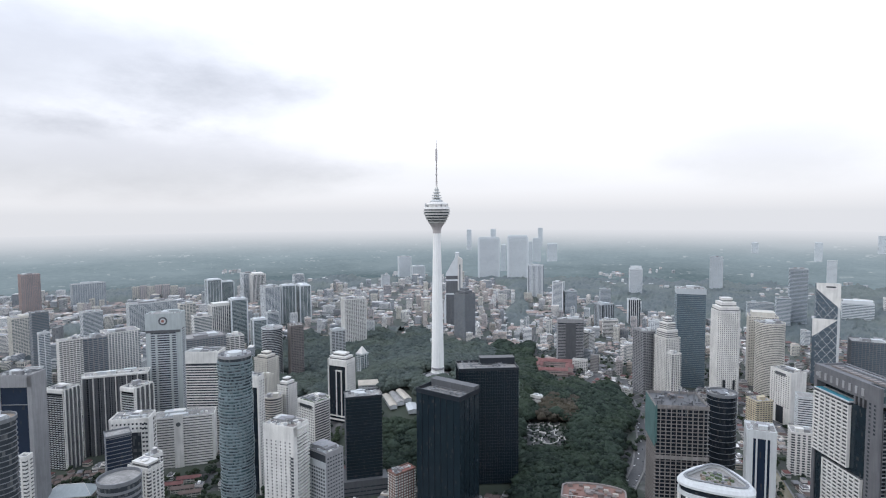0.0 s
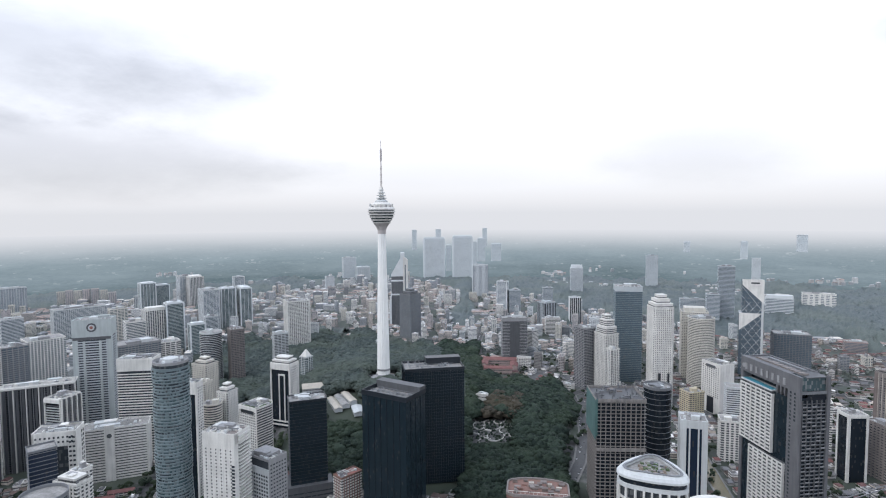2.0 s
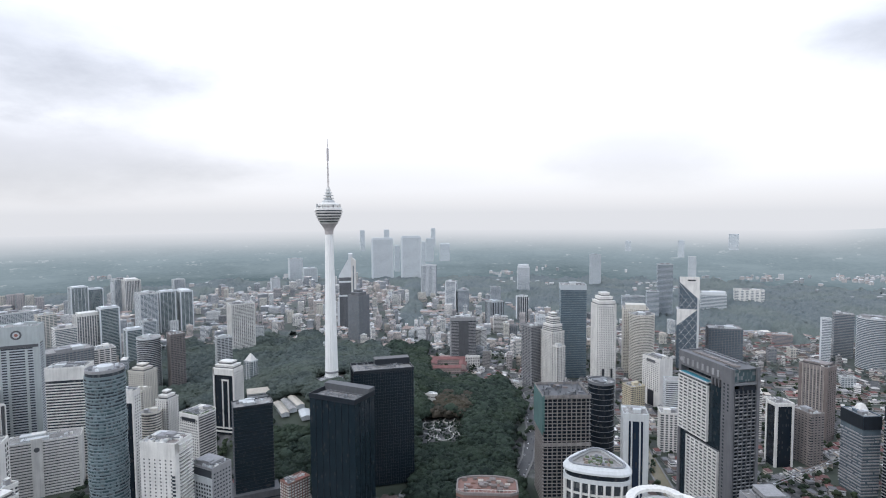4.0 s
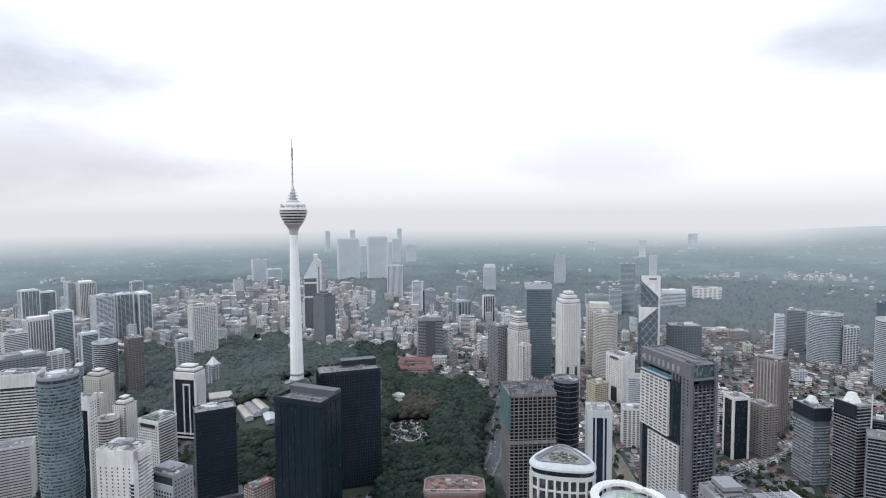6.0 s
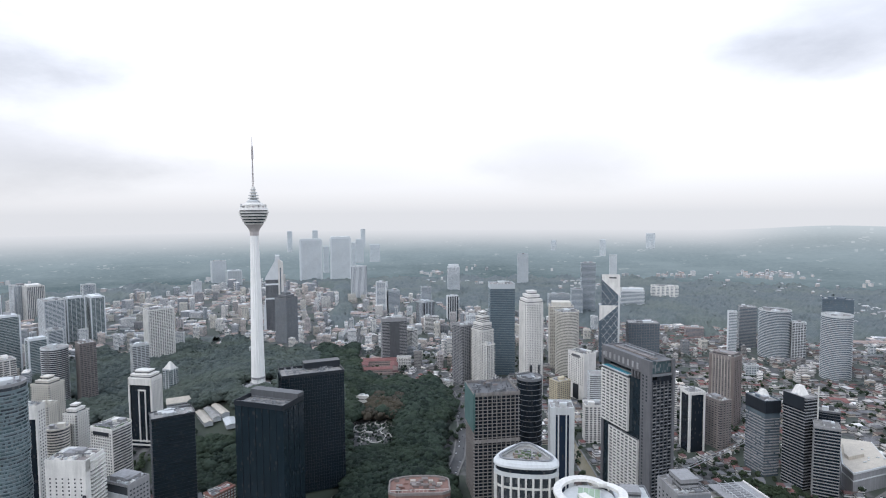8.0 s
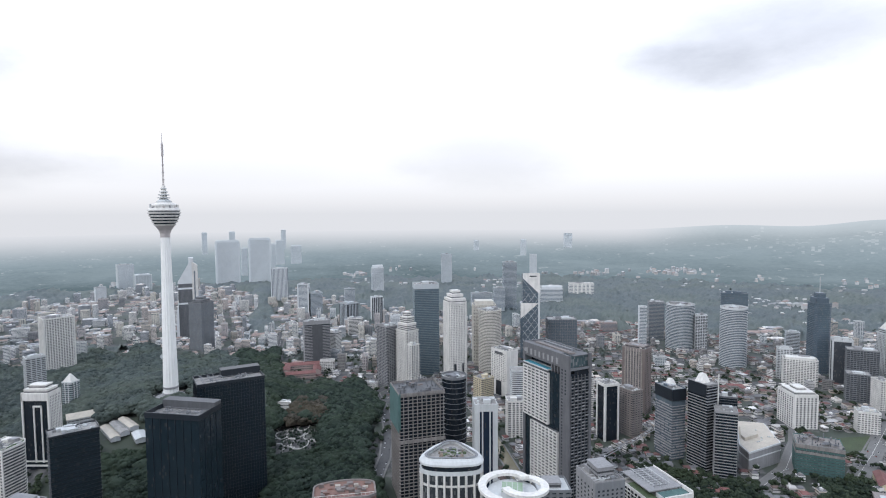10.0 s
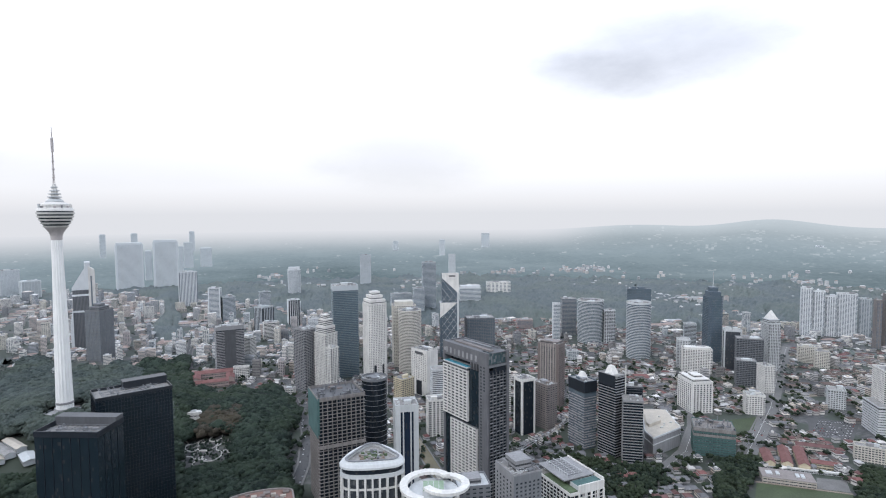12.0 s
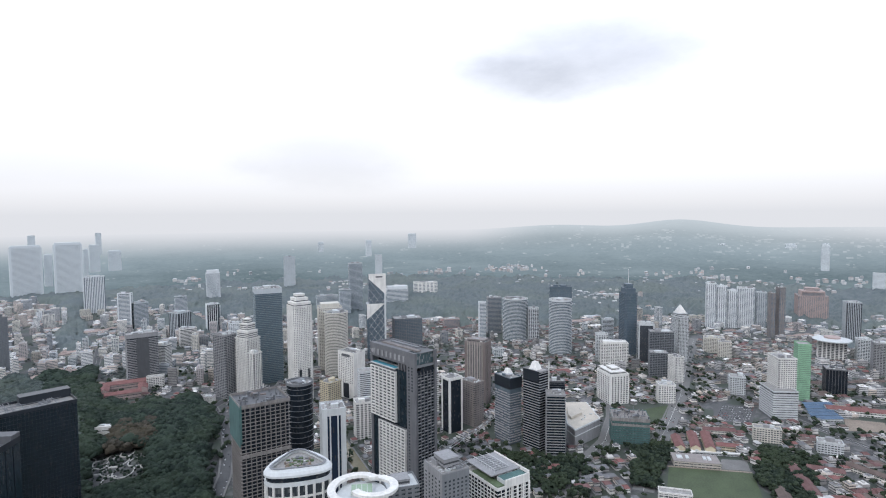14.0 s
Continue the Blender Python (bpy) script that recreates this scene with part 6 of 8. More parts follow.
def portal_hotel():
    """The grey hotel whose tall portal frame carries a row of letters; the letters are plain plates."""
    w, d, h = 30.0, 81.6, 199.0
    t = thing("portal_hotel", "tall grey portal-framed hotel with white balconies and a roof pool", 384.6, 511.1, 0, 1.4, size=46)
    a, b = w / 2, d / 2
    part("core", shape("core", *brick(-a + 0.8, a - 0.6, -b + 0.6, b - 1, 0, h - 23.5), GLASS["ink"]), t, "dark reflecting glass")
    # Black solid put in for the shaded void under the beam.
    part("upper_core", shape("upper_core", *brick(-a + 9, a - 0.6, -b + 0.6, b - 1, h - 23.5, h - 14), GLASS["black"]), t, "black block painting the shade of open storeys")
    me = shape("floor_band", *brick(-a + 1.6, a, -b, b, 0, 0.9), WALL["steel"])
    for k in range(1, 50):
        part("floor_band", me, t, at=(0, 0, k * 3.55 - 0.9))
    part("dark_front", shape("dark_front", *brick(-a + 1.4, a - 0.3, -b + 0.2, -b + 1.2, 0, h - 20), GLASS["black"]), t, "dark glass behind the balconies")
    deck = shape("balcony", *brick(-a + 3, a - 3, -b - 1.1, -b + 0.3, 0, 0.35), WALL["mid"])
    bay = (w - 6) / 5
    rail = shape("balcony_rail", *brick(0.2, bay - 0.2, -0.3, 0.0, 0, 1.05), WALL["grey"])
    for k in range(1, 49):
        ledge = part("balcony", deck, t, at=(0, 0, k * 3.55))
        for i in ((0, 2), (1, 3), (1, 4), (0, 3))[(k * 7 // 3) % 4]:
            part("balcony_rail", rail, ledge, "grey balcony rail", at=(-a + 3 + i * bay, -b - 1.0, 0.3))
    pier = shape("pier", *brick(-0.3, 0.3, -1.2, 0.4, 0, h - 22), WALL["steel"])
    for i in range(6):
        part("pier", pier, t, at=(-a + 3 + i * bay, -b, 0))
    part("corner_pier", shape("corner_pier", *brick(-a - 0.4, -a + 2, -b - 1.2, -b + 14, 0, h), WALL["stone"]), t, "grey stone corner pier")
    slits = join(*[brick(-a - 0.5, -a, y - 1.1, y + 1.1, k * 3.55, k * 3.55 + 1.9) for k in range(2, 52) for y in (-b + 10,)] + [brick(-a - 0.5, -a, -b + 3.4, -b + 5.6, k * 3.55, k * 3.55 + 1.9) for k in range(44, 52)])
    tagged(part("facade_glazing", shape("facade_glazing", *slits, GLASS["dark"]), t), kind="stuff")
    gate = join(*[brick(-a - 0.3, -a + 6, y - 0.7, y + 0.7, h - 23, h - 14) for y in (-b + 18, -b + 23, -b + 28)], *[brick(-a - 0.5, -a + 1, y - 1.1, y + 1.1, h - 20, h - 16) for y in (-b + 18, -b + 23, -b + 28)])
    part("gate_posts", shape("gate_post", *gate, WALL["stone"]), t).name = "gate_post"
    part("edge_pier", shape("edge_pier", *brick(-a - 0.4, -a + 9, b - 4, b, 0, h), WALL["stone"]), t, "grey stone pier")
    part("far_edge", shape("far_edge", *brick(a - 2.4, a + 0.6, -b - 1.2, -b + 1.5, 0, h), WALL["stone"]), t, "grey stone edge")
    part("portal_beam", shape("portal_beam", *brick(-a - 0.4, -a + 6, -b + 14, b - 4, h - 15, h), WALL["stone"]), t, "grey beam with a row of plain letter plates")
    part("upper_block", shape("upper_block", *brick(-a + 2.2, a - 1, -b + 2, b - 2, h - 14, h - 2), GLASS["teal"]), t, "glass top storeys")
    part("roof_slab", shape("roof_slab", *brick(-a + 8.5, a, -b + 1, b - 1, h - 2, h - 1.2), WALL["steel"]), t)
    part("crown_slab", shape("crown_slab", *brick(-a + 2, a + 0.6, -b - 0.6, b, h - 16.5, h - 14), WALL["mid"]), t)
    part("side_beam", shape("side_beam", *brick(a - 1.8, a + 0.6, -b + 14, b, h - 3.5, h), WALL["stone"]), t, "grey beam along the roof")
    part("end_beam", shape("end_beam", *brick(-a + 6, a + 0.6, b - 2.4, b, h - 3.5, h), WALL["stone"]), t, "grey beam along the roof")
    for x0, x1, y0, y1, z, mt in ((-a + 10, -a + 16, -b + 8, b - 8, 1.4, "taupe"), (-a + 19, -a + 22, -b + 18, b - 14, 2.2, "mid"), (a - 9, a - 4, -b + 24, b - 18, 1.0, "taupe")):
        part("plant_room", shape("plant_room", *brick(x0, x1, y0, y1, h - 1.2, h - 1.2 + z), WALL[mt]), t)
    for i in range(12):
        y = -b + 10 + i * (d - 20) / 11
        part("roof_beam", shape("roof_beam", *brick(-a + 9, a - 2, y - 0.2, y + 0.2, h + 0.2, h + 0.6), WALL["mid"]), t)
    for i in range(8):
        y = b - 9 - i * (d - 24) / 7.4
        part("letter_plate", shape("letter_plate", *brick(-a - 1.2, -a - 0.4, y - 1.4, y + 1.4, h - 12.5, h - 6), WALL["grey"]), t, "plain grey letter plate")
    part("emblem", shape("emblem", *[[(-a - 1.0 + 0.3 * s, b - 5 + 2.3 * math.cos(i * math.pi / 8), h - 9 + 2.3 * math.sin(i * math.pi / 8)) for s in (0, 1) for i in range(16)],
                                     [tuple(range(16))[::-1], tuple(range(16, 32))] + [(i, (i + 1) % 16, 16 + (i + 1) % 16, 16 + i) for i in range(16)]], WALL["grey"]), t)
    # two white fields of balconies on the long front, one above the other and set sideways
    for y0, y1, z0, z1 in ((b - 49, b - 3.4, 115, h - 24), (-b + 16, b - 18, 0, 112)):
        part("white_field", shape("white_field", *brick(-a - 1.6, -a + 0.6, y0, y1, z0, z1), GLASS["room"]), t, "recessed rooms behind white balconies")
        n = round((y1 - y0) / 7.2)
        slab = shape("white_band", *brick(-a - 2.6, -a + 0.4, y0 - 0.4, y1 + 0.4, 0, 1.25), WALL["white"])
        for k in range(int((z1 - z0) / 3.55) + 1):
            part("white_band", slab, t, at=(0, 0, z0 + k * 3.55))
        fin = shape("white_fin", *brick(-a - 2.7, -a + 0.3, -0.55, 0.55, 0, int((z1 - z0) / 3.55) * 3.55 + 1.25), WALL["white"])
        for i in range(n + 1):
            part("white_fin", fin, t, at=(0, y0 + (y1 - y0) * i / n, z0))
    part("pool_deck", shape("pool_deck", *brick(-a - 2.4, -a + 9, b - 49, b - 3.2, h - 23.4, h - 22.2), WALL["pale"]), t)
    part("pool_water", shape("pool_water", *brick(-a - 1.6, -a + 4.5, b - 48, b - 5, h - 22.2, h - 21.8), POOL), t, "turquoise pool water")


POOL = painted("pool_water", (0.10, 0.33, 0.42), rough=0.08, wear=0.1)
WATER = painted("canal_water", (0.19, 0.165, 0.105), rough=0.25, wear=0.2)
portal_hotel()


def leaf_roof_hotel():
    """White hotel under a rounded three-cornered roof with a planted well."""
    x, y, h = 195.1, 394.4, 160.0
    t = thing("round_roof_hotel", "white hotel with a rounded three-cornered grey roof and a roof garden", x, y, 0, -26.3, size=30)

    def trefoil(s):
        out = []
        for i in range(48):
            q = 2 * math.pi * i / 48
            r = s * (1 + 0.13 * math.cos(3 * (q - math.pi / 2)) - 0.02 * math.cos(6 * q))
            out.append((r * math.cos(q) * 1.06, r * math.sin(q) * 0.96))
        return out

    part("core", shape("core", *prism(trefoil(20.8), 0, h - 6), GLASS["dark"]), t, "dark glass")
    ring = shape("floor_band", *prism(trefoil(21.7), 0, 1.5), WALL["white"])
    for k in list(range(1, 37)) + [40]:
        part("floor_band", ring, t, at=(0, 0, k * 3.5 - 1.5))
    fin = shape("fin", *brick(-0.7, 0.7, -0.8, 0.6, 0, h - 12), WALL["white"])
    for i, (px, py) in enumerate(trefoil(21.8)):
        if i % 2 == 0:
            part("fin", fin, t, at=(px, py, 0), turn=math.atan2(py, px) + math.pi / 2)
    part("attic", shape("attic", *prism(trefoil(21.2), h - 9, h - 5), GLASS["black"]), t)
    part("attic_band", shape("attic_band", *prism(trefoil(22.4), h - 12, h - 9), WALL["pale"]), t)
    hull, rim = trefoil(22.7), trefoil(21.2)
    well = []
    for i in range(48):
        q = 2 * math.pi * i / 48
        s = 16.8 * (1 + 0.21 * math.cos(3 * (q - math.pi / 2)) + 0.05 * math.cos(6 * (q - math.pi / 2)))
        well.append((s * math.cos(q) * 1.08, s * math.sin(q) * 0.98 - 1.0))
    k = 48
    v = [(px, py, h - 5) for px, py in hull] + [(px, py, h - 3.4) for px, py in hull] + [(px, py, h - 1.4) for px, py in rim] + [(px, py, h) for px, py in well] + [(px, py, h - 3) for px, py in well]
    f = [(j * k + i, j * k + (i + 1) % k, (j + 1) * k + (i + 1) % k, (j + 1) * k + i) for j in range(4) for i in range(k)]
    part("roof", shape("roof", v, f, WALL["pale"]), t, "smooth pale grey roof")
    part("garden_floor", shape("garden_floor", *prism(well, h - 3.2, h - 2.4), WALL["deck"]), t)
    part("well_rim", shape("well_rim", [(px * s, py * s, z) for s, z in ((1.0, h), (1.03, h + 0.7), (0.93, h + 0.7), (0.93, h)) for px, py in well], [(j * k + i, j * k + (i + 1) % k, (j + 1) * k + (i + 1) % k, (j + 1) * k + i) for j in range(3) for i in range(k)], WALL["mid"]), t)
    g = random.Random(3)
    for i in range(54):
        q, s = g.uniform(0, 6.28), g.uniform(0.02, 0.8) ** 0.5
        px, py = 12.6 * s * math.cos(q), 11.7 * s * math.sin(q) - 1
        part("planter", shape("planter", *brick(px - g.uniform(0.6, 2), px + g.uniform(0.6, 2), py - 0.7, py + g.uniform(0.5, 1.5), h - 2.4, h - 1.9 + g.uniform(0, 1.6)), WALL[g.choice(("soil", "steel", "pale", "mid", "taupe", "turf", "turf"))]), t)


leaf_roof_hotel()


def ring_roof_hall():
    t = thing("ring_roof_hotel", "white hotel with swirling white roof rings and a green roof court", 221.0, 345.0, 0, -33, size=24)
    part("core", shape("core", *prism(outline("round", 36, 36), 0, 143), GLASS["dark"]), t)
    ring = shape("floor_band", *prism(outline("round", 39, 39), 0, 1.6), WALL["white"])
    for k in range(1, 40):
        part("floor_band", ring, t, at=(0, 0, k * 3.6))

    def swirl(r0, r1, a0, a1, z0, z1, wide, cx):
        v, f, n = [], [], 28
        for i in range(n + 1):
            q, r = a0 + (a1 - a0) * i / n, r0 + (r1 - r0) * i / n
            z = z0 + (z1 - z0) * i / n
            for rr, zz in ((r, z), (r + wide, z), (r + wide, z + 2.2), (r, z + 2.2)):
                v.append((cx + rr * math.cos(q), rr * math.sin(q), zz))
        for i in range(n):
            for j in range(4):
                f.append((i * 4 + j, i * 4 + (j + 1) % 4, i * 4 + 4 + (j + 1) % 4, i * 4 + 4 + j))
        return v, f + [(3, 2, 1, 0), (n * 4, n * 4 + 1, n * 4 + 2, n * 4 + 3)]

    part("roof_ring", shape("roof_ring", *swirl(13, 15, 0.4, 4.6, 150, 144, 6.0, -5), WALL["white"]), t, "white curling roof ring")
    part("roof_ring", shape("roof_ring", *swirl(12, 14, -2.6, 1.9, 148, 145, 6.0, 8), WALL["white"]), t, "white curling roof ring")
    part("roof_court", shape("roof_court", *brick(-8, 8, -11, 5, 143, 147.8), WALL["pale"]), t)
    part("court_roof", shape("court_roof", *brick(-7.6, 7.6, -10.6, 4.6, 147.8, 148.1), WALL["sage"]), t, "green glazed roof of the court")
    part("roof_slab", shape("roof_slab", *prism(outline("round", 37, 37), 143, 143.6), WALL["pale"]), t)
    for i in range(5):
        part("court_mullion", shape("court_mullion", *brick(-8 + 4 * i - 0.2, -8 + 4 * i + 0.2, -10.6, 4.6, 148.1, 148.3), WALL["pale"]), t)


ring_roof_hall()


def terrace_block():
    t = thing("brown_terrace_hotel", "brown hotel block with a rounded brown roof terrace", 160.0, 588.0, -6, -15, size=38)
    foot = [(33 * math.cos(math.pi * i / 12), 12 * math.sin(math.pi * i / 12)) for i in range(13)]
    foot = [(-33, -24), (-25, -29), (25, -29), (33, -24)] + foot
    part("wall_block", shape("wall_block", *prism(foot, 0, 58), WALL["russet"]), t, "brown brick walls")
    for k in range(3, 16):
        part("window_strip", shape("window_strip", *prism(grow(foot, 0.1), k * 3.6 - 1.9, k * 3.6 - 0.7), GLASS["room"]), t)
    part("terrace_floor", shape("terrace_floor", *prism(grow(foot, -0.6), 58, 58.3), WALL["russet"]), t)
    part("parapet", shape("parapet", [(px, py, z) for e, z in ((0.4, 57), (0.4, 60), (-1.2, 60), (-1.2, 58)) for px, py in grow(foot, e)], [(j * 17 + i, j * 17 + (i + 1) % 17, (j + 1) * 17 + (i + 1) % 17, (j + 1) * 17 + i) for j in range(3) for i in range(17)], WALL["taupe"]), t)
    g = random.Random(8)
    for i in range(30):
        px, py = g.uniform(-26, 26), g.uniform(-24, 6)
        part("roof_box", shape("roof_box", *brick(px - g.uniform(1, 4), px + g.uniform(1, 4), py - 1.5, py + g.uniform(1, 3), 58.3, 59 + g.uniform(0.5, 3)), WALL[g.choice(("beige", "brown", "taupe", "russet", "brown", "taupe"))]), t)
    rail = join(*[bar((-31 + i * 4.4, -27, 60), (-31 + i * 4.4, -27, 62.5), 0.2) for i in range(15)], bar((-31, -27, 62.5), (31, -27, 62.5), 0.25))
    part("pergola", shape("pergola", *rail, WALL["white"]), t)


terrace_block()


# ---- streets, canal, field ----
CLEAR = []


def ribbon(name, label, pts, wide, mat, z=0.08, cat="road", walls=None, kerb=True):
    """A strip along a line of points, with raised edges."""
    v, f = [], []
    fine = []
    for (x0, y0), (x1, y1) in zip(pts, pts[1:]):
        n = max(2, int(math.hypot(x1 - x0, y1 - y0) / 20))
        fine += [(x0 + (x1 - x0) * i / n, y0 + (y1 - y0) * i / n) for i in range(n)]
    fine.append(pts[-1])
    edges = []
    for i, (x, y) in enumerate(fine):
        a, b = fine[max(0, i - 1)], fine[min(len(fine) - 1, i + 1)]
        d = Vector((b[0] - a[0], b[1] - a[1])).normalized()
        s = Vector((-d.y, d.x))
        edges.append((Vector((x, y)), s))
        CLEAR.append((x, y, wide / 2 + 3))

    def strip(o0, o1, h0, h1):
        sv, sf = [], []
        for c, s in edges:
            p, q = c + s * o0, c + s * o1
            g = max(hill(p.x, p.y), hill(q.x, q.y), hill(c.x, c.y))
            sv += [(p.x, p.y, g + h0), (q.x, q.y, g + h0), (q.x, q.y, g + h1), (p.x, p.y, g + h1)]
        for i in range(len(edges) - 1):
            for j in range(4):
                sf.append((i * 4 + j, i * 4 + (j + 1) % 4, i * 4 + 4 + (j + 1) % 4, i * 4 + 4 + j))
        return sv, sf

    me = shape(name, *strip(wide / 2, -wide / 2, -1.0, z), mat)
    ob = tagged(new(name, me), label, cat, kind="structure")
    if kerb:
        for side in (1, -1):
            part("kerb", shape("kerb", *strip(side * (wide / 2 + 2.4), side * wide / 2, -1.0, z + 0.15), PAVING), ob, "pale pavement edge")
        line = shape("lane_line", *strip(0.2, -0.2, z, z + 0.012), WALL["white"])
        part("lane_line", line, ob, "white lane line")
    return ob


ribbon("road", "grey asphalt street along the foot of the wooded hill", [(395, 1090), (382, 1055), (338, 1008), (322, 945), (313, 887), (289, 802), (252, 715), (223, 669), (180, 590)], 13, ASPHALT)
ribbon("road", "straight grey avenue between low houses", [(640, 352), (700, 378), (761, 402), (894, 446), (1035, 496), (1189, 561), (1300, 608), (1535, 700)], 21, WORN)
ribbon("road", "curving grey street beside a row of trees", [(500, 395), (591, 435), (741, 472), (838, 520), (900, 560)], 16, WORN)
ribbon("road", "street running away behind the wooded hill", [(169, 1190), (250, 1541), (283, 1694)], 14, ASPHALT)
ribbon("road", "grey expressway curving between the towers", [(560, 780), (520, 700), (470, 640), (440, 560)], 15, ASPHALT)
ribbon("road", "long street through the low quarter", [(960, 60), (1000, 180), (1050, 300), (1120, 440)], 12, ASPHALT)
ribbon("canal", "shallow brown canal between pale concrete banks", [(520, 800), (501, 744), (477, 665), (440, 590), (410, 520)], 20, WATER, cat="canal", z=0.2)
ribbon("canal", "concrete canal with brown water beside the hotel", [(440, 745), (427, 701), (399, 608), (393, 550)], 16, WATER, cat="canal", z=0.2)


def slab(name, label, pts, z0, z1, mat, cat, kind="structure"):
    cx, cy = sum(p[0] for p in pts) / len(pts), sum(p[1] for p in pts) / len(pts)
    TAKEN.append((cx, cy, 0.75 * max(math.hypot(p[0] - cx, p[1] - cy) for p in pts)))
    return tagged(new(name, shape(name, *prism(pts, z0, z1), mat)), label, cat, kind=kind)


slab("playing_field", "mown green playing field behind the school", [(640, 322), (690, 222), (793, 279), (728, 363)], -0.5, 0.12, GRASS, "field")
slab("running_strip", "worn earth strip along the playing field", [(728.4, 364), (793.4, 279.6), (796, 282), (731, 367)], -0.5, 0.16, WALL["soil"], "field")
slab("grass_lot", "overgrown green vacant lot", [(895, 510), (968, 484), (902, 458), (862, 470)], -0.5, 0.1, GRASS, "field")
slab("building_site", "bare sandy building site", [(1118, 255), (1145, 205), (1099, 190), (1060, 236)], -0.5, 0.1, WALL["soil"], "site")
slab("ball_court", "grey ball court beside the playing field", [(806, 326), (828, 300), (798, 284), (774, 312)], -0.5, 0.11, PAVING, "court")
slab("car_park", "asphalt car park between the houses", [(1031, 435), (1075, 374), (981, 349), (949, 395)], -0.5, 0.1, ASPHALT, "car park")


def garden_paths():
    """Winding pale paths on a bare shelf of the hill."""
    t = thing("garden_paths", "winding pale garden paths on the bare hill shelf", 150, 828, 0, 0, cat="paths")
    for cx, cy, r0, r1, a0, a1 in ((124, 852, 8, 10, 0, 6.28), (138, 838, 11, 13.5, 0.5, 5.2), (154, 828, 13, 15.5, 1.0, 6.6), (172, 808, 10, 12, 0, 6.28), (140, 812, 9, 11, 0, 5), (153, 796, 12, 14, 2, 7), (180, 792, 7, 9, 0, 6.28),
                                   (136, 790, 8, 10, 0, 4.6), (168, 840, 8, 10, 2, 6.5), (150, 845, 5, 7, 0, 6.28), (128, 824, 7, 9, 1, 5.8)):
        v, f, k = [], [], 24
        for i in range(k + 1):
            q = a0 + (a1 - a0) * i / k
            for r in (r0, r0 + 1.3):
                x, y = cx + r * math.cos(q), cy + r * math.sin(q)
                g = hill(x, y)
                v += [(x - 150, y - 828, g - 1), (x - 150, y - 828, g + 1.1)]
        for i in range(k):
            o = i * 4
            f += [(o + 1, o + 5, o + 7, o + 3), (o, o + 4, o + 5, o + 1), (o + 2, o + 3, o + 7, o + 6)]
        part("path", shape("path", v, f, PALE_PATH), t, "pale curved path")


garden_paths()


def OPEN(x, y):
    """True where a road, canal or yard must stay clear of houses."""
    return any((x - a) ** 2 + (y - b) ** 2 < (c + 5) ** 2 for a, b, c in CLEAR)


def green_pavilion():
    """Hall with a steep green-grey hipped roof and turned-up ridge ends."""
    t = thing("pavilion", "low hall under a steep pale green hipped roof", -461, 676, 0, 9, cat="hall", size=26)
    part("wall_block", shape("wall_block", *brick(-24, 24, -11, 11, 0, 9), WALL["cream"]), t)
    v = [(-28, -15, 9), (28, -15, 9), (28, 15, 9), (-28, 15, 9), (-15, 0, 19), (15, 0, 19), (-27, -14, 8.4), (27, -14, 8.4), (27, 14, 8.4), (-27, 14, 8.4)]
    part("roof", shape("roof", v, [(0, 1, 5, 4), (1, 2, 5), (2, 3, 4, 5), (3, 0, 4), (0, 6, 7, 1), (1, 7, 8, 2), (2, 8, 9, 3), (3, 9, 6, 0), (6, 9, 8, 7)], WALL["mint"]), t, "pale green roof sheet")
    part("ridge_cap", shape("ridge_cap", *join(bar((-15, 0, 19.1), (15, 0, 19.1), 0.5), bar((-15, 0, 19.1), (-28, -15, 9.2), 0.4), bar((15, 0, 19.1), (28, -15, 9.2), 0.4)), WALL["white"]), t)


green_pavilion()
waved_tower(-197.4, 524.1, 15.7, 219.4)


def flat_mall():
    """Broad low mall with a pale tan flat roof in two levels."""
    foot = [(697, 510), (771, 571), (800, 546), (752, 488), (684, 486)]
    c = Vector((741, 520))
    t = thing("mall", "broad low mall with a flat pale tan roof", c.x, c.y, 0, 0, cat="mall", size=44)
    poly = [(x - c.x, y - c.y) for x, y in foot][::-1]
    part("wall_block", shape("wall_block", *prism(poly, 0, 27), WALL["grey"]), t, "grey panelled walls")
    part("cornice", shape("cornice", *prism(grow(poly, 0.6), 17, 18.4), WALL["pale"]), t)
    part("parapet", shape("parapet", *prism(grow(poly, 0.4), 26, 28.2), WALL["pale"]), t)
    part("roof_sheet", shape("roof_sheet", *prism(grow(poly, -1.0), 28.0, 28.6), WALL["sand"]), t, "pale tan roof")
    part("upper_roof", shape("upper_roof", *prism([(x * 0.42 - 4, y * 0.42 + 8) for x, y in poly], 28.6, 33), WALL["sand"]), t, "raised pale roof part")
    g = random.Random(4)
    for i in range(14):
        x, y = g.uniform(-25, 25), g.uniform(-22, 20)
        part("roof_unit", shape("roof_unit", *brick(x - 1, x + 1, y - 0.8, y + 0.8, 28.4, 30), WALL["pale"]), t)


flat_mall()


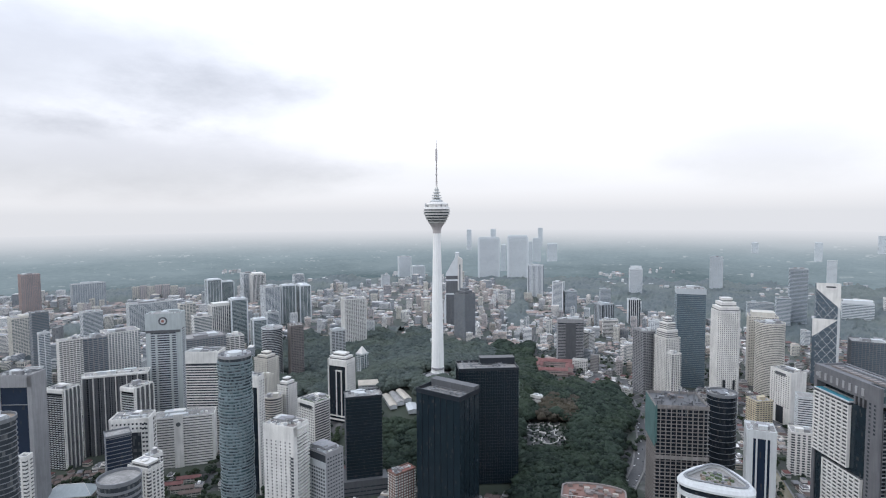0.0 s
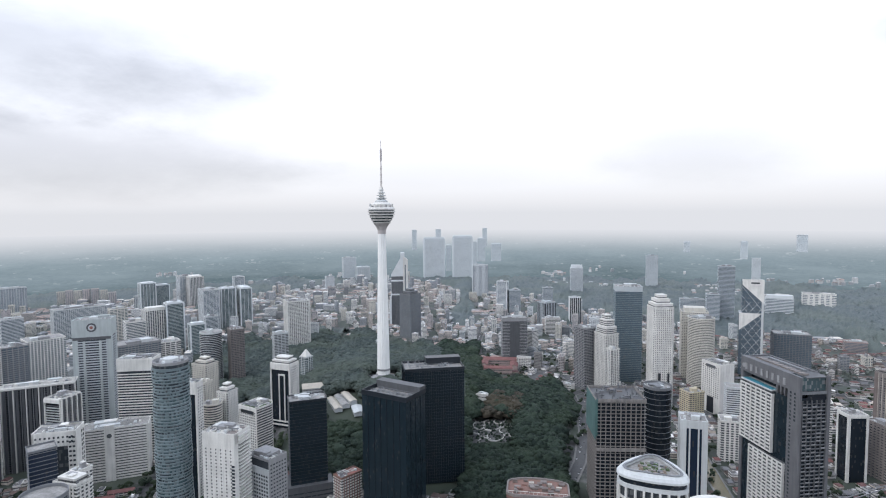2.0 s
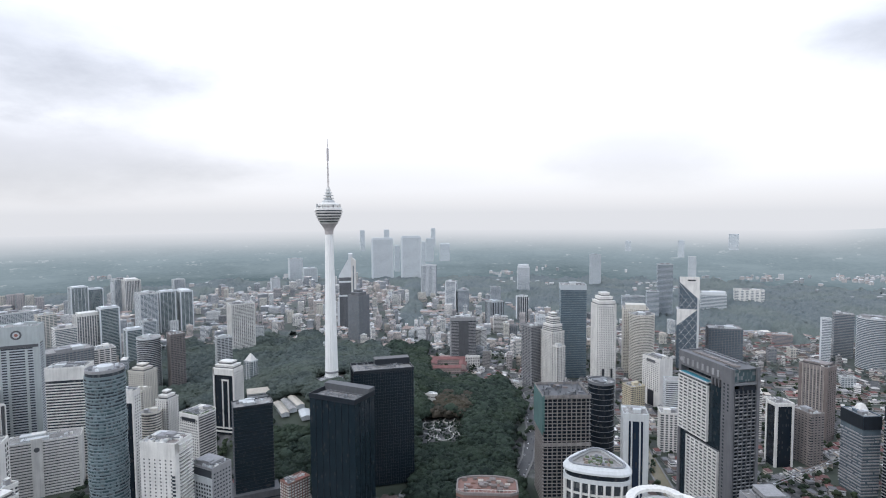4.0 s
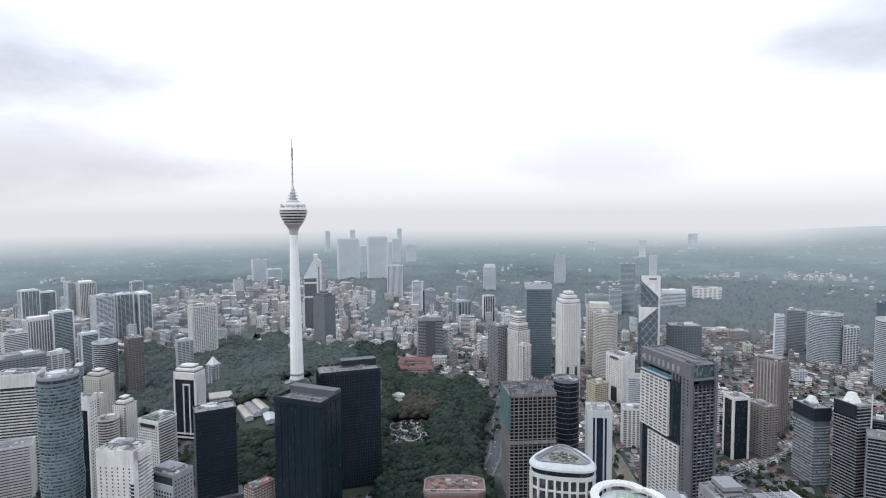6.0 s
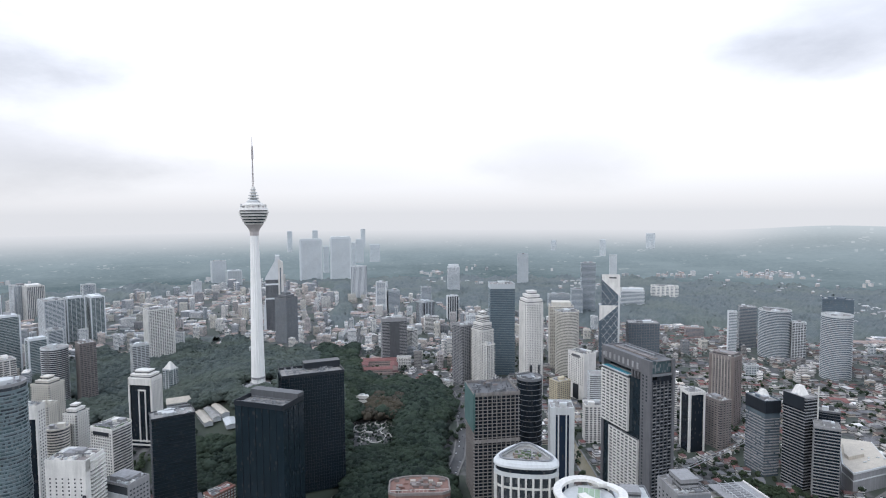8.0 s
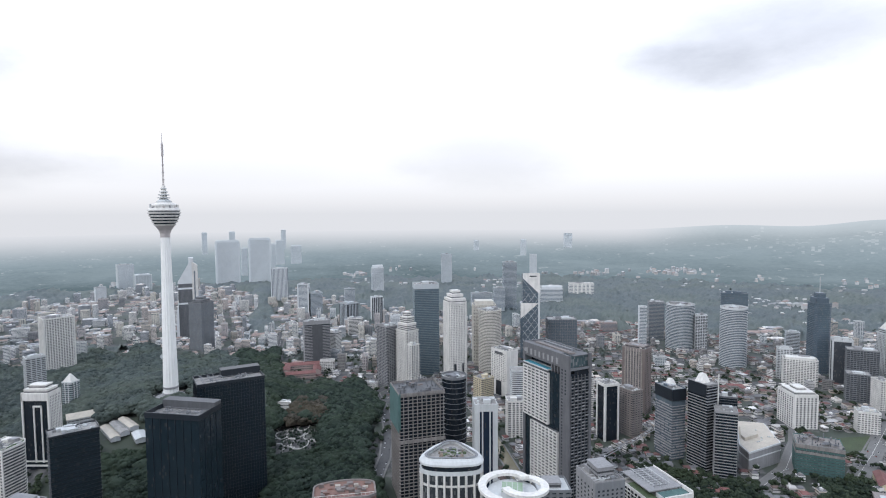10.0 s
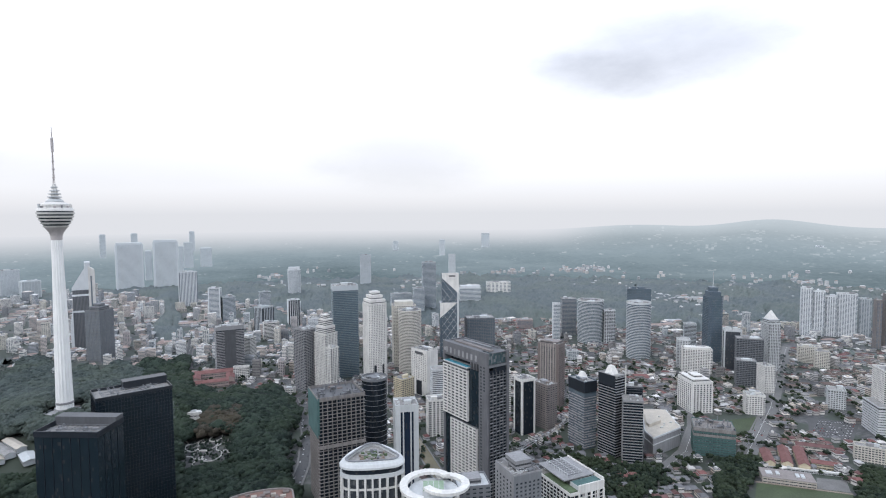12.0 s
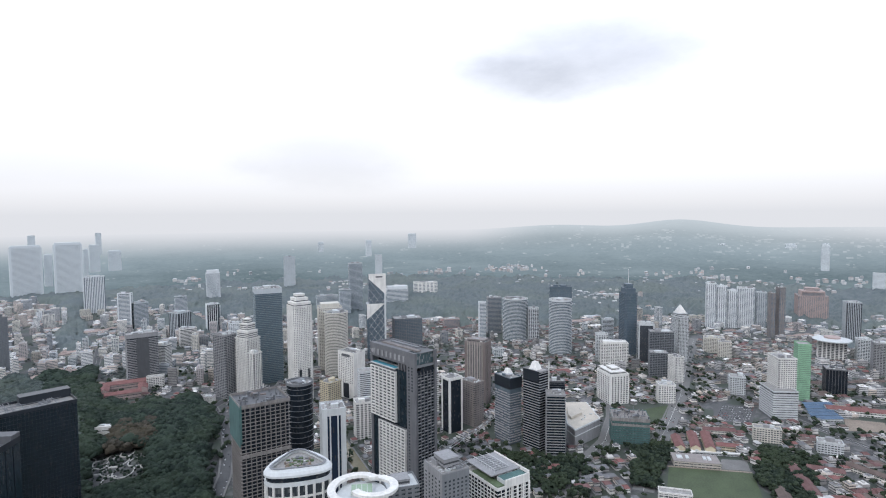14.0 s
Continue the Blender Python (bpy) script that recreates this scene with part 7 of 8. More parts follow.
def long_house(name, label, p, q, wide, h, wall, roof, rise=3.0, floors=2, cat="building", group="", ends=None):
    """A long building with a ridged roof between two points."""
    p, q = Vector(p), Vector(q)
    c, ln = (p + q) / 2, (q - p).length
    t = thing(name, label, c.x, c.y, hill(c.x, c.y) - 0.5, math.degrees(math.atan2(q.y - p.y, q.x - p.x)), cat, wide * 0.5, group)
    for s in (-0.3, 0.3):
        TAKEN.append((c.x + (q.x - p.x) * s, c.y + (q.y - p.y) * s, wide * 0.5))
    a, b = ln / 2, wide / 2
    part("wall_block", shape("wall_block", *brick(-a, a, -b, b, 0, h), WALL[wall]), t)
    for k in range(floors):
        z = 1.2 + k * (h - 0.6) / floors
        part("window_strip", shape("window_strip", *brick(-a + 0.8, a - 0.8, -b - 0.08, b + 0.08, z, z + 1.3), GLASS["room"]), t)
    n = max(3, int(ln / 5))
    me = shape("column", *brick(-0.3, 0.3, -b - 0.35, b + 0.35, 0, h), WALL[wall])
    for i in range(n + 1):
        part("column", me, t, at=(-a + 0.4 + (ln - 0.8) * i / n, 0, 0))
    e = 0.9
    if rise > 0:
        v = [(-a - e, -b - e, h), (a + e, -b - e, h), (a + e, b + e, h), (-a - e, b + e, h), (-a - e, 0, h + rise), (a + e, 0, h + rise)]
        v += [(x, y, z - 0.3) for x, y, z in v]
        f = [(0, 1, 5, 4), (2, 3, 4, 5), (7, 6, 10, 11), (9, 8, 11, 10), (0, 4, 10, 6), (4, 3, 9, 10), (1, 7, 11, 5), (5, 11, 8, 2), (0, 6, 7, 1), (2, 8, 9, 3)]
        part("roof", shape("roof", v, f, roof), t)
        for s in (-1, 1):
            x = s * (a - 0.02)
            part("gable", shape("gable", [(x, -b, h), (x, b, h), (x, 0, h + rise - 0.25), (x + s * 0.2, -b, h), (x + s * 0.2, b, h), (x + s * 0.2, 0, h + rise - 0.25)],
                                [(0, 1, 2), (5, 4, 3), (0, 3, 4, 1), (1, 4, 5, 2), (2, 5, 3, 0)], WALL[ends or wall]), t)
    else:
        part("roof", shape("roof", *brick(-a - 0.4, a + 0.4, -b - 0.4, b + 0.4, h, h + 0.6), roof), t)
        g = random.Random(int(c.x))
        for i in range(5):
            x = g.uniform(-0.8, 0.8) * a
            part("roof_box", shape("roof_box", *brick(x - 2, x + 2, -b * 0.4, b * 0.3, h + 0.6, h + 1.5 + g.random()), WALL["pale"]), t)
    return t


for p, q in (((820, 400), (784, 374)), ((851, 390), (800, 359)), ((866, 376), (812, 343))):
    long_house("school_wing", "school wing with a long red roof and yellow gable", p, q, 12.5, 9, "yellow", RUST, 4.0, group="school wings")
long_house("school_wing", "long school wing under a faded red roof", (837, 346), (856, 317), 12, 8, "yellow", RUST, 3.0)
long_house("school_wing", "long school wing under a dark red roof", (883, 387), (911, 349), 12, 8, "cream", MAROON, 3.0)
long_house("school_hall", "flat-roofed grey school block with arcades", (747, 368), (783, 320), 28, 8, "beige", WALL["taupe"], 0, 2)
long_house("covered_walk", "narrow covered walk with a white roof", (778, 384), (840, 306), 4, 4, "pale", WALL["white"], 0, 1)
for p, q, r in (((846, 250), (770, 198), MAROON), ((790, 175), (810, 120), MAROON), ((854, 234), (872, 196), MAROON), ((720, 150), (735, 90), TILE), ((905, 200), (890, 130), TILE), ((760, 235), (700, 200), TILE)):
    long_house("barrack_house", "long low house with a dark red-brown tiled roof", p, q, 14, 7, "cream", r, 3.5, group="long tiled houses")
for i in range(5):
    long_house("market_shed", "market shed with a blue sheet roof", (1172 - 17 * i, 288 - 8 * i), (1135 - 17 * i, 321 - 8 * i), 14, 6, "pale", WALL["blue"], 2.0, 1, group="blue market sheds")
long_house("terminal_hall", "long hall with a red ridged roof and white arcade", (1136, 286), (1184, 200), 20, 9, "white", RUST, 4.0)
long_house("red_roof_school", "school with a broad red roof round a court", (188, 1190), (262, 1176), 18, 12, "pink", RUST, 4, 2)
long_house("red_roof_school", "school wing with a broad red roof", (214, 1262), (290, 1246), 24, 16, "pink", RUST, 4, 3)
long_house("red_roof_school", "school wing with a broad red roof", (206, 1212), (216, 1250), 16, 13, "pink", RUST, 4, 2)
long_house("red_roof_school", "school wing with a broad red roof", (270, 1196), (280, 1236), 16, 13, "pink", RUST, 4, 2)
for p, q, roof in (((-366, 700), (-338, 707), RUST), ((-345, 690), (-318, 697), TILE), ((-350, 718), (-322, 724), RUST), ((-330, 678), (-306, 686), TILE)):
    long_house("shop_row", "low shop row under a faded red tiled roof", p, q, 9, 6, "cream", roof, 2.5, 2, group="shop rows")
for k in range(3):
    long_house("market_hall", "low hall under a weathered pale sheet roof", (-98 + 11 * k, 930 + 3 * k), (-80 + 11 * k, 874 + 8 * k), 11, 6, "pale", WALL[("sand", "deck", "sand")[k]], 2.0, 1, group="market halls")
long_house("market_hall", "low hall with a bright pale sheet roof", (-54, 884), (-47, 852), 15, 6, "pale", WALL["pale"], 2.0, 1, group="market halls")
TAKEN.extend(((-84, 905, 38), (-66, 880, 36), (-52, 866, 30), (-80, 852, 24), (-45, 838, 22)))
long_house("club_house", "broad house with a pale hipped sheet roof behind the towers", (-152, 984), (-117, 990), 24, 13, "pale", WALL["sand"], 6, 3)
long_house("podium_block", "white flat-roofed podium with plant on its roof", (-146, 946), (-108, 953), 18, 10, "white", WALL["pale"], 0, 2)
TAKEN.extend(((-128, 930, 24), (-148, 968, 20), (-112, 968, 20)))
long_house("villa", "white villa on the hill clearing", (146, 938), (166, 928), 12, 14, "white", WALL["white"], 0, 2)
long_house("temple_hall", "hall with a pale green ridged roof", (-430, 560), (-408, 588), 14, 9, "white", WALL["seafoam"], 5, 1)
long_house("row_block", "white row of offices beside the street", (385, 1010), (440, 940), 16, 16, "white", WALL["deck"], 0, 4)
long_house("row_block", "white row of offices beside the street", (320, 1065), (352, 1040), 16, 12, "white", WALL["deck"], 0, 3)


def rail_line():
    t = thing("elevated_railway", "elevated pale railway on single columns", 0, 0, 0, 0, cat="railway")
    pts = [(470, 575), (533, 594), (644, 628), (760, 665)]
    for (x0, y0), (x1, y1) in zip(pts, pts[1:]):
        d = Vector((x1 - x0, y1 - y0)).normalized()
        s = Vector((-d.y, d.x)) * 2.2
        for k in (1, -1):
            part("beam", shape("beam", *bar((x0 + s.x * k, y0 + s.y * k, 11), (x1 + s.x * k, y1 + s.y * k, 11), 0.65), WALL["grey"]), t, "pale track beam")
        n = int(math.hypot(x1 - x0, y1 - y0) / 30)
        for i in range(n):
            cx, cy = x0 + (x1 - x0) * i / n, y0 + (y1 - y0) * i / n
            part("column", shape("column", *lathe(((1.1, 0), (1.0, 9), (2.6, 10.4)), 10), WALL["pale"]), t, at=(cx, cy, 0))
            CLEAR.append((cx, cy, 5))


rail_line()


# ---- cars ----
def car_model(paint):
    t = tagged(new("car"), "parked car with dark windows", "car", "parked cars")
    side = [(-2.2, 0.35), (2.2, 0.35), (2.25, 0.8), (1.2, 0.95), (-2.1, 1.0)]
    k = len(side)
    v = [(x, y, z) for y in (-0.88, 0.88) for x, z in side]
    f = [tuple(range(k)), tuple(range(k, 2 * k))[::-1]] + [((i + 1) % k, i, k + i, k + (i + 1) % k) for i in range(k)]
    part("body", shape("body", v, f, paint), t)
    part("cabin", shape("cabin", *prism(((-1.9, -0.8), (1.0, -0.8), (1.0, 0.8), (-1.9, 0.8)), 0.9, 1.5, ((-1.4, -0.65), (0.3, -0.65), (0.3, 0.65), (-1.4, 0.65))), GLASS["black"]), t, "dark windows")
    return t


PAINTS = [painted("white_car_paint", (0.75, 0.75, 0.75), rough=0.3, wear=0.05), painted("silver_car_paint", (0.42, 0.43, 0.45), rough=0.3, wear=0.05), painted("dark_car_paint", (0.05, 0.05, 0.06), rough=0.3, wear=0.05), painted("red_car_paint", (0.32, 0.05, 0.04), rough=0.3, wear=0.05)]
models = [car_model(p) for p in PAINTS]
g = random.Random(21)
lane = [(338, 1008), (322, 945), (313, 887), (289, 802), (252, 715), (223, 669)]
spots = []
for (x0, y0), (x1, y1) in zip(lane, lane[1:]):
    n = int(math.hypot(x1 - x0, y1 - y0) / 6.5)
    for i in range(n):
        if g.random() < 0.75:
            s = i / n
            a = math.atan2(y1 - y0, x1 - x0)
            o = g.choice((4.9, -4.9, 1.9)) if g.random() < 0.85 else -1.9
            spots.append((x0 + (x1 - x0) * s - o * math.sin(a), y0 + (y1 - y0) * s + o * math.cos(a), math.degrees(a)))
for row in range(7):
    for i in range(12):
        if g.random() < 0.8:
            spots.append((986 + row * 12.6 - i * 2.9, 357 + row * 3.3 + i * 3.5, 15))
for i in range(46):
    s = g.random()
    o = g.choice((-6, -2.2, 2.2, 6))
    x0, y0, x1, y1 = g.choice(((761, 402, 894, 446), (894, 446, 1035, 496), (591, 435, 741, 472)))
    a = math.atan2(y1 - y0, x1 - x0)
    spots.append((x0 + (x1 - x0) * s - o * math.sin(a), y0 + (y1 - y0) * s + o * math.cos(a), math.degrees(a)))
free_models = list(models)
for x, y, t in spots[:170]:
    kind = g.choice((0, 0, 0, 1, 1, 2, 3))
    z = max(hill(x + 3, y), hill(x - 3, y), hill(x, y)) + 0.1
    if models[kind] in free_models:
        free_models.remove(models[kind])
        models[kind].matrix_basis = pose(x, y, z, 0, 0, t)
    else:
        copy_thing(models[kind], pose(x, y, z, 0, 0, t))


# ---- woods and street trees ----
def icosphere(level):
    bm = bmesh.new()
    bmesh.ops.create_icosphere(bm, subdivisions=level, radius=1.0)
    v = np.array([p.co[:] for p in bm.verts])
    f = np.array([[p.index for p in q.verts] for q in bm.faces])
    bm.free()
    return v, f


BALL1, BALL2 = icosphere(1), icosphere(2)


def lumps(name, label, spots, mat, ball, category="trees", kind="stuff"):
    """Many leaf clumps, each a roughened ball. spots: rows of x, y, z, radius, height."""
    rng = np.random.default_rng(len(spots))
    v, f = ball
    s = np.array(spots)
    k = len(s)
    turn = rng.uniform(0, 6.28, k)
    rough = 1 + rng.uniform(-0.28, 0.28, (k, len(v)))
    p = v[None] * rough[..., None]
    x = p[..., 0] * np.cos(turn)[:, None] - p[..., 1] * np.sin(turn)[:, None]
    y = p[..., 0] * np.sin(turn)[:, None] + p[..., 1] * np.cos(turn)[:, None]
    out = np.stack([x * s[:, 3:4] + s[:, 0:1], y * s[:, 3:4] + s[:, 1:2], p[..., 2] * s[:, 4:5] + s[:, 2:3]], -1).reshape(-1, 3)
    faces = (f[None] + (np.arange(k) * len(v))[:, None, None]).reshape(-1, 3)
    me = bpy.data.meshes.new(name)
    me.vertices.add(len(out))
    me.vertices.foreach_set("co", out.astype(np.float32).ravel())
    me.loops.add(faces.size)
    me.loops.foreach_set("vertex_index", faces.astype(np.int32).ravel())
    me.polygons.add(len(faces))
    me.polygons.foreach_set("loop_start", np.arange(0, faces.size, 3, dtype=np.int32))
    me.update(calc_edges=True)
    me.polygons.foreach_set("use_smooth", np.ones(len(faces), dtype=bool))
    me.materials.append(mat)
    return tagged(new(name, me), label, category, kind=kind)


def polar(az, r):
    a = radians(az)
    return r * math.sin(a), r * math.cos(a)


def free(x, y, room):
    return all((x - a) ** 2 + (y - b) ** 2 > (c + room) ** 2 for a, b, c in TAKEN)


def town_edge(az):
    """How far the dense town reaches before the woods begin."""
    return float(np.interp(az, (-46, -20, -8, 0, 8, 14, 20, 28, 60, 75, 96), (2850, 2600, 2650, 2850, 2650, 2300, 1980, 1850, 1900, 2080, 2300)))


def wooded(az, r):
    """Where woods stand: the hill, its surroundings, and the far belt."""
    if 7.5 < az < 18.1 + 0.7 * math.sin(r / 45) and 640 < r < 1090 + 40 * math.sin(az * 2):
        return 0.0 if 7.8 < az < 13.0 and 762 < r < 868 - 8 * abs(az - 10) or 8.3 < az < 10.6 and 900 < r < 955 or 10.6 < az < 12.6 and 872 < r < 925 and r % 17 < 9 else 1.0
    if -13.5 < az < 9.0 and (940 if az < -8.2 else 690) < r < 1450 + 40 * math.sin(az * 2.3):
        return 0.92
    if -19 < az < -1 and 1080 < r < 1600 + 60 * math.sin(az * 1.7):
        return 0.9
    if -44 < az < -11 and 620 < r < 860:
        return 0.84
    if 46 < az < 55 and 690 < r < 800:
        return 0.6
    if 60 < az < 64 and 740 < r < 890:
        return 0.66
    if 71 < az < 75.5 and 740 < r < 930:
        return 0.84
    edge = town_edge(az) * (1 + 0.09 * noise.noise((az * 0.16, r * 0.0012, 4.0)) + 0.03 * noise.noise((az * 0.7, r * 0.004, 9.0)))
    if r > edge:
        return 0.96
    if r > 1750:
        return 0.9 if noise.noise((az * 0.2, r * 0.0022, 1.0)) > (0.42 if az < 16 else 0.22) else 0.3
    if 1230 < r and az < 26 and noise.noise((az * 0.33, r * 0.0055, 7.0)) > 0.24:
        return 0.8
    return (0.42 if az > 38 and r < 1500 else 0.42 if r > 1250 else 0.2) + 0.25 * (0.5 + 0.5 * noise.noise((az * 0.35, r * 0.006, 2.0)))


rnd = random.Random(5)
near_wood, town_wood, mid_wood, dry_wood = [], [], [], []
for az10 in range(-200, 262):
    for step in range(0, 124):
        az, r = az10 / 10 + rnd.uniform(-0.25, 0.25), 640 + step * 8.2 + rnd.uniform(-5, 5)
        if wooded(az, r) > 0.85 and rnd.random() < 0.55:
            x, y = polar(az, r)
            if not free(x, y, 3):
                continue
            size, z = rnd.uniform(4.0, 8.0) if rnd.random() < 0.7 else rnd.uniform(8.0, 13.0), hill(x, y)
            tall = rnd.uniform(8, 14) + 0.6 * size
            crowns = dry_wood if 10.0 < az < 13.6 and 840 < r < 950 and rnd.random() < 0.8 else near_wood
            crowns.append((x, y, z + tall - 0.6 * size - 1.0, size * 1.2, size * 0.75))
            for k in range((9 if size < 9 else 15) if r < 1050 else 6):
                a, q = rnd.uniform(0, 6.28), rnd.uniform(0.1, 1.0) * size
                s = size * rnd.uniform(0.2, 0.5)
                crowns.append((x + q * math.cos(a), y + q * math.sin(a), z + tall - s * 0.4 - 0.35 * q + rnd.uniform(-1, 1.5), s, s * rnd.uniform(0.6, 0.9)))
for i in range(26000):
    az, r = rnd.uniform(-44, 92), math.sqrt(rnd.uniform(640 ** 2, 2950 ** 2))
    if i > 22500:
        az, r = rnd.choice(((-44, -11, 620, 860), (44, 56, 690, 800), (60, 64, 740, 890), (71, 75.5, 740, 930), (-19, -1, 1080, 1640)))[:], 0
        az, r = rnd.uniform(az[0], az[1]), math.sqrt(rnd.uniform(az[2] ** 2, az[3] ** 2))
    elif i > 13000:
        az, r = rnd.uniform(-44, 92), math.sqrt(rnd.uniform(620 ** 2, 1500 ** 2))
    if rnd.random() > wooded(az, r) or (-20 < az < 19 and wooded(az, r) > 0.85 and r < 1700):
        continue
    x, y = polar(az, r)
    if r > 2300 or r > 1740 and wooded(az, r) > 0.72 or not free(x, y, 4):
        continue
    size = rnd.uniform(3.5, 7.0)
    tall = rnd.uniform(0.9, 1.5) * size
    for k in range(7 if r < 1100 else 4):
        s = size * rnd.uniform(0.26, 0.56)
        a, q = rnd.uniform(0, 6.28), rnd.uniform(0, 0.8) * size
        # Trees past 1350 m go to the leaf colour paled for haze.
        (town_wood if r < 1350 else mid_wood).append((x + q * math.cos(a), y + q * math.sin(a), hill(x, y) + tall - 0.5 * q + rnd.uniform(-0.15, 0.25) * size, s, s * rnd.uniform(0.65, 0.95)))


for i in range(420):
    az, r = rnd.uniform(7.7, 13.2), rnd.uniform(758, 872)
    x, y = polar(az, r)
    if wooded(az, r) < 0.5 and free(x, y, 1):
        size = rnd.uniform(0.8, 2.4)
        near_wood.append((x, y, hill(x, y) + size * 0.5, size, size * rnd.uniform(0.7, 1.3)))


def canopy():
    """The far woods: one closed roof of crowns, sinking away where there is none."""
    g = np.random.default_rng(8)
    azs = np.arange(-46, 96, 0.15)
    rs = 1660 * 1.009 ** np.arange(0, 68)
    grow_ = np.array([[min(1.0, max(0.0, (wooded(a, r) - 0.5) * 4)) for r in rs] for a in azs])
    for k in range(2):
        grow_[1:-1] = (grow_[:-2] + grow_[1:-1] * 2 + grow_[2:]) / 4
        grow_[:, 1:-1] = (grow_[:, :-2] + grow_[:, 1:-1] * 2 + grow_[:, 2:]) / 4
    crown = g.normal(0, 1.0, grow_.shape)
    wide = g.normal(0, 1.0, grow_.shape)
    for k in range(6):
        wide[1:-1] = (wide[:-2] + wide[1:-1] + wide[2:]) / 3
        wide[:, 1:-1] = (wide[:, :-2] + wide[:, 1:-1] + wide[:, 2:]) / 3
    roll = np.array([[max(0.0, noise.noise((a * 0.13, r * 0.0017, 3.0))) for r in rs] for a in azs])
    z = -5 + grow_ * (14 + 3.2 * crown + 16 * wide + 30 * roll)
    a, r = np.meshgrid(np.radians(azs), rs, indexing="ij")
    a, r = a + g.normal(0, 0.0006, a.shape), r * (1 + g.normal(0, 0.002, r.shape))
    v = np.stack([r * np.sin(a), r * np.cos(a), z], -1).reshape(-1, 3)
    n, m = z.shape
    i = (np.arange(n - 1)[:, None] * m + np.arange(m - 1)[None]).ravel()
    q = np.stack([i, i + 1, i + m + 1, i + m], -1)
    q = q[(v[q, 2] > 0).any(1)]
    me = shape("far_woods", v.tolist(), q.tolist(), LEAF_FAR_HAZED)
    me.polygons.foreach_set("use_smooth", np.ones(len(me.polygons), dtype=bool))
    me.update()
    tagged(new("far_woods", me), "wide woods beyond the city, greyed by painted haze", "woods", kind="stuff")


canopy()
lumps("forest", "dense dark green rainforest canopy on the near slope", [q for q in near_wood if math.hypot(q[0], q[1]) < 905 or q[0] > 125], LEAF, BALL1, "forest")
# Same forest past 905 m, in the leaf colour paled for haze.
lumps("hill_forest", "rainforest canopy round the tower hill, greyed by painted haze", [q for q in near_wood if math.hypot(q[0], q[1]) >= 905 and q[0] <= 125], LEAF_HILL_HAZED, BALL1, "forest")
lumps("town_trees", "dark green street and garden trees between the houses", town_wood, LEAF_TOWN, BALL1)
lumps("dry_trees", "brownish dry crowns on the hill slope", dry_wood, BROWN_LEAF, BALL1)
lumps("outer_trees", "trees between the outer houses, greyed by painted haze", mid_wood, LEAF_MID_HAZED, BALL1)


# ---- low houses and blocks between the towers ----
class Heap:
    """Collects many small buildings into one mesh."""

    def __init__(self):
        self.v, self.f, self.m = [], [], []

    def add(self, x, y, turn, piece, mat, z=0.0):
        o = len(self.v)
        c, s = math.cos(turn), math.sin(turn)
        self.v += [(x + a * c - b * s, y + a * s + b * c, h + z) for a, b, h in piece[0]]
        self.f += [tuple(i + o for i in q) for q in piece[1]]
        self.m += [mat] * len(piece[1])

    def build(self, name, label, category, mats):
        return tagged(new(name, shape(name, self.v, self.f, mats, self.m)), label, category, kind="stuff")


def gable(w, d, z, rise, over=0.5):
    a, b = w / 2 + over, d / 2 + over
    v = [(-a, -b, z), (a, -b, z), (a, b, z), (-a, b, z), (-a + min(b, a * 0.4), 0, z + rise), (a - min(b, a * 0.4), 0, z + rise)]
    return v, [(0, 1, 5, 4), (2, 3, 4, 5), (1, 2, 5), (3, 0, 4), (3, 2, 1, 0)]


def avenue(az):
    """The angle of the streets in each quarter."""
    return radians(-az * 0.55 + (8 if az > 25 else -12))


houses, outer, suburbs = Heap(), Heap(), Heap()
rnd = random.Random(11)
blocks = []
for i in range(5200):
    az, r = rnd.uniform(-44, 92), math.sqrt(rnd.uniform(1100 ** 2, 2500 ** 2))
    x, y = polar(az, r)
    if len(blocks) > 262 or r < 1150 + 4 * max(0, az) or wooded(az, r) > 0.72 or OPEN(x, y) or not free(x, y, 12) or rnd.random() > (0.75 if az < 30 else 0.25):
        continue
    w, d, tall = rnd.uniform(12, 32), rnd.uniform(11, 19), rnd.choice((12, 15, 18, 22, 28, 36, 46)) * rnd.uniform(0.8, 1.2)
    blocks.append((x, y, w, d, math.degrees(avenue(az)) + rnd.choice((0, 90)), tall))
    TAKEN.append((x, y, 0.5 * math.hypot(w, d)))


near_homes = []


def small_house(x, y, t, w, d, kind):
    """A low house built piece by piece: walls, window strip, hipped or flat roof."""
    roof, words = ((SLATE, "flat grey") if kind < 0.34 else (SLATE, "grey sheet") if kind < 0.55 else (TILE, "dark brown tiled") if kind < 0.76 else (MAROON, "maroon tiled") if kind < 0.9 else (RUST, "red tiled"))
    paint = rnd.choice(("white", "cream", "beige", "pale", "grey"))
    top = thing("low_house", "low %s house with a %s roof" % ("painted" if paint in ("white", "cream") else "weathered", words), x, y, 0, math.degrees(t), "house", 0.0, "low houses")
    near_homes.append(top)
    tall = rnd.uniform(3.5, 7.5)
    walls = part("wall_block", shape("wall_block", *brick(-w / 2, w / 2, -d / 2, d / 2, 0, tall), WALL[paint]), top)
    part("window_strip", shape("window_strip", *brick(-w / 2 - 0.05, w / 2 + 0.05, -d / 2 - 0.05, d / 2 + 0.05, tall * 0.5, tall * 0.5 + 1.2), GLASS["room"]), walls)
    if kind < 0.34:
        part("roof", shape("roof", *brick(-w / 2 - 0.4, w / 2 + 0.4, -d / 2 - 0.4, d / 2 + 0.4, tall, tall + 0.35), SLATE), top)
    else:
        part("roof", shape("roof", *gable(w, d, tall, rnd.uniform(1.4, 2.8)), roof), top)


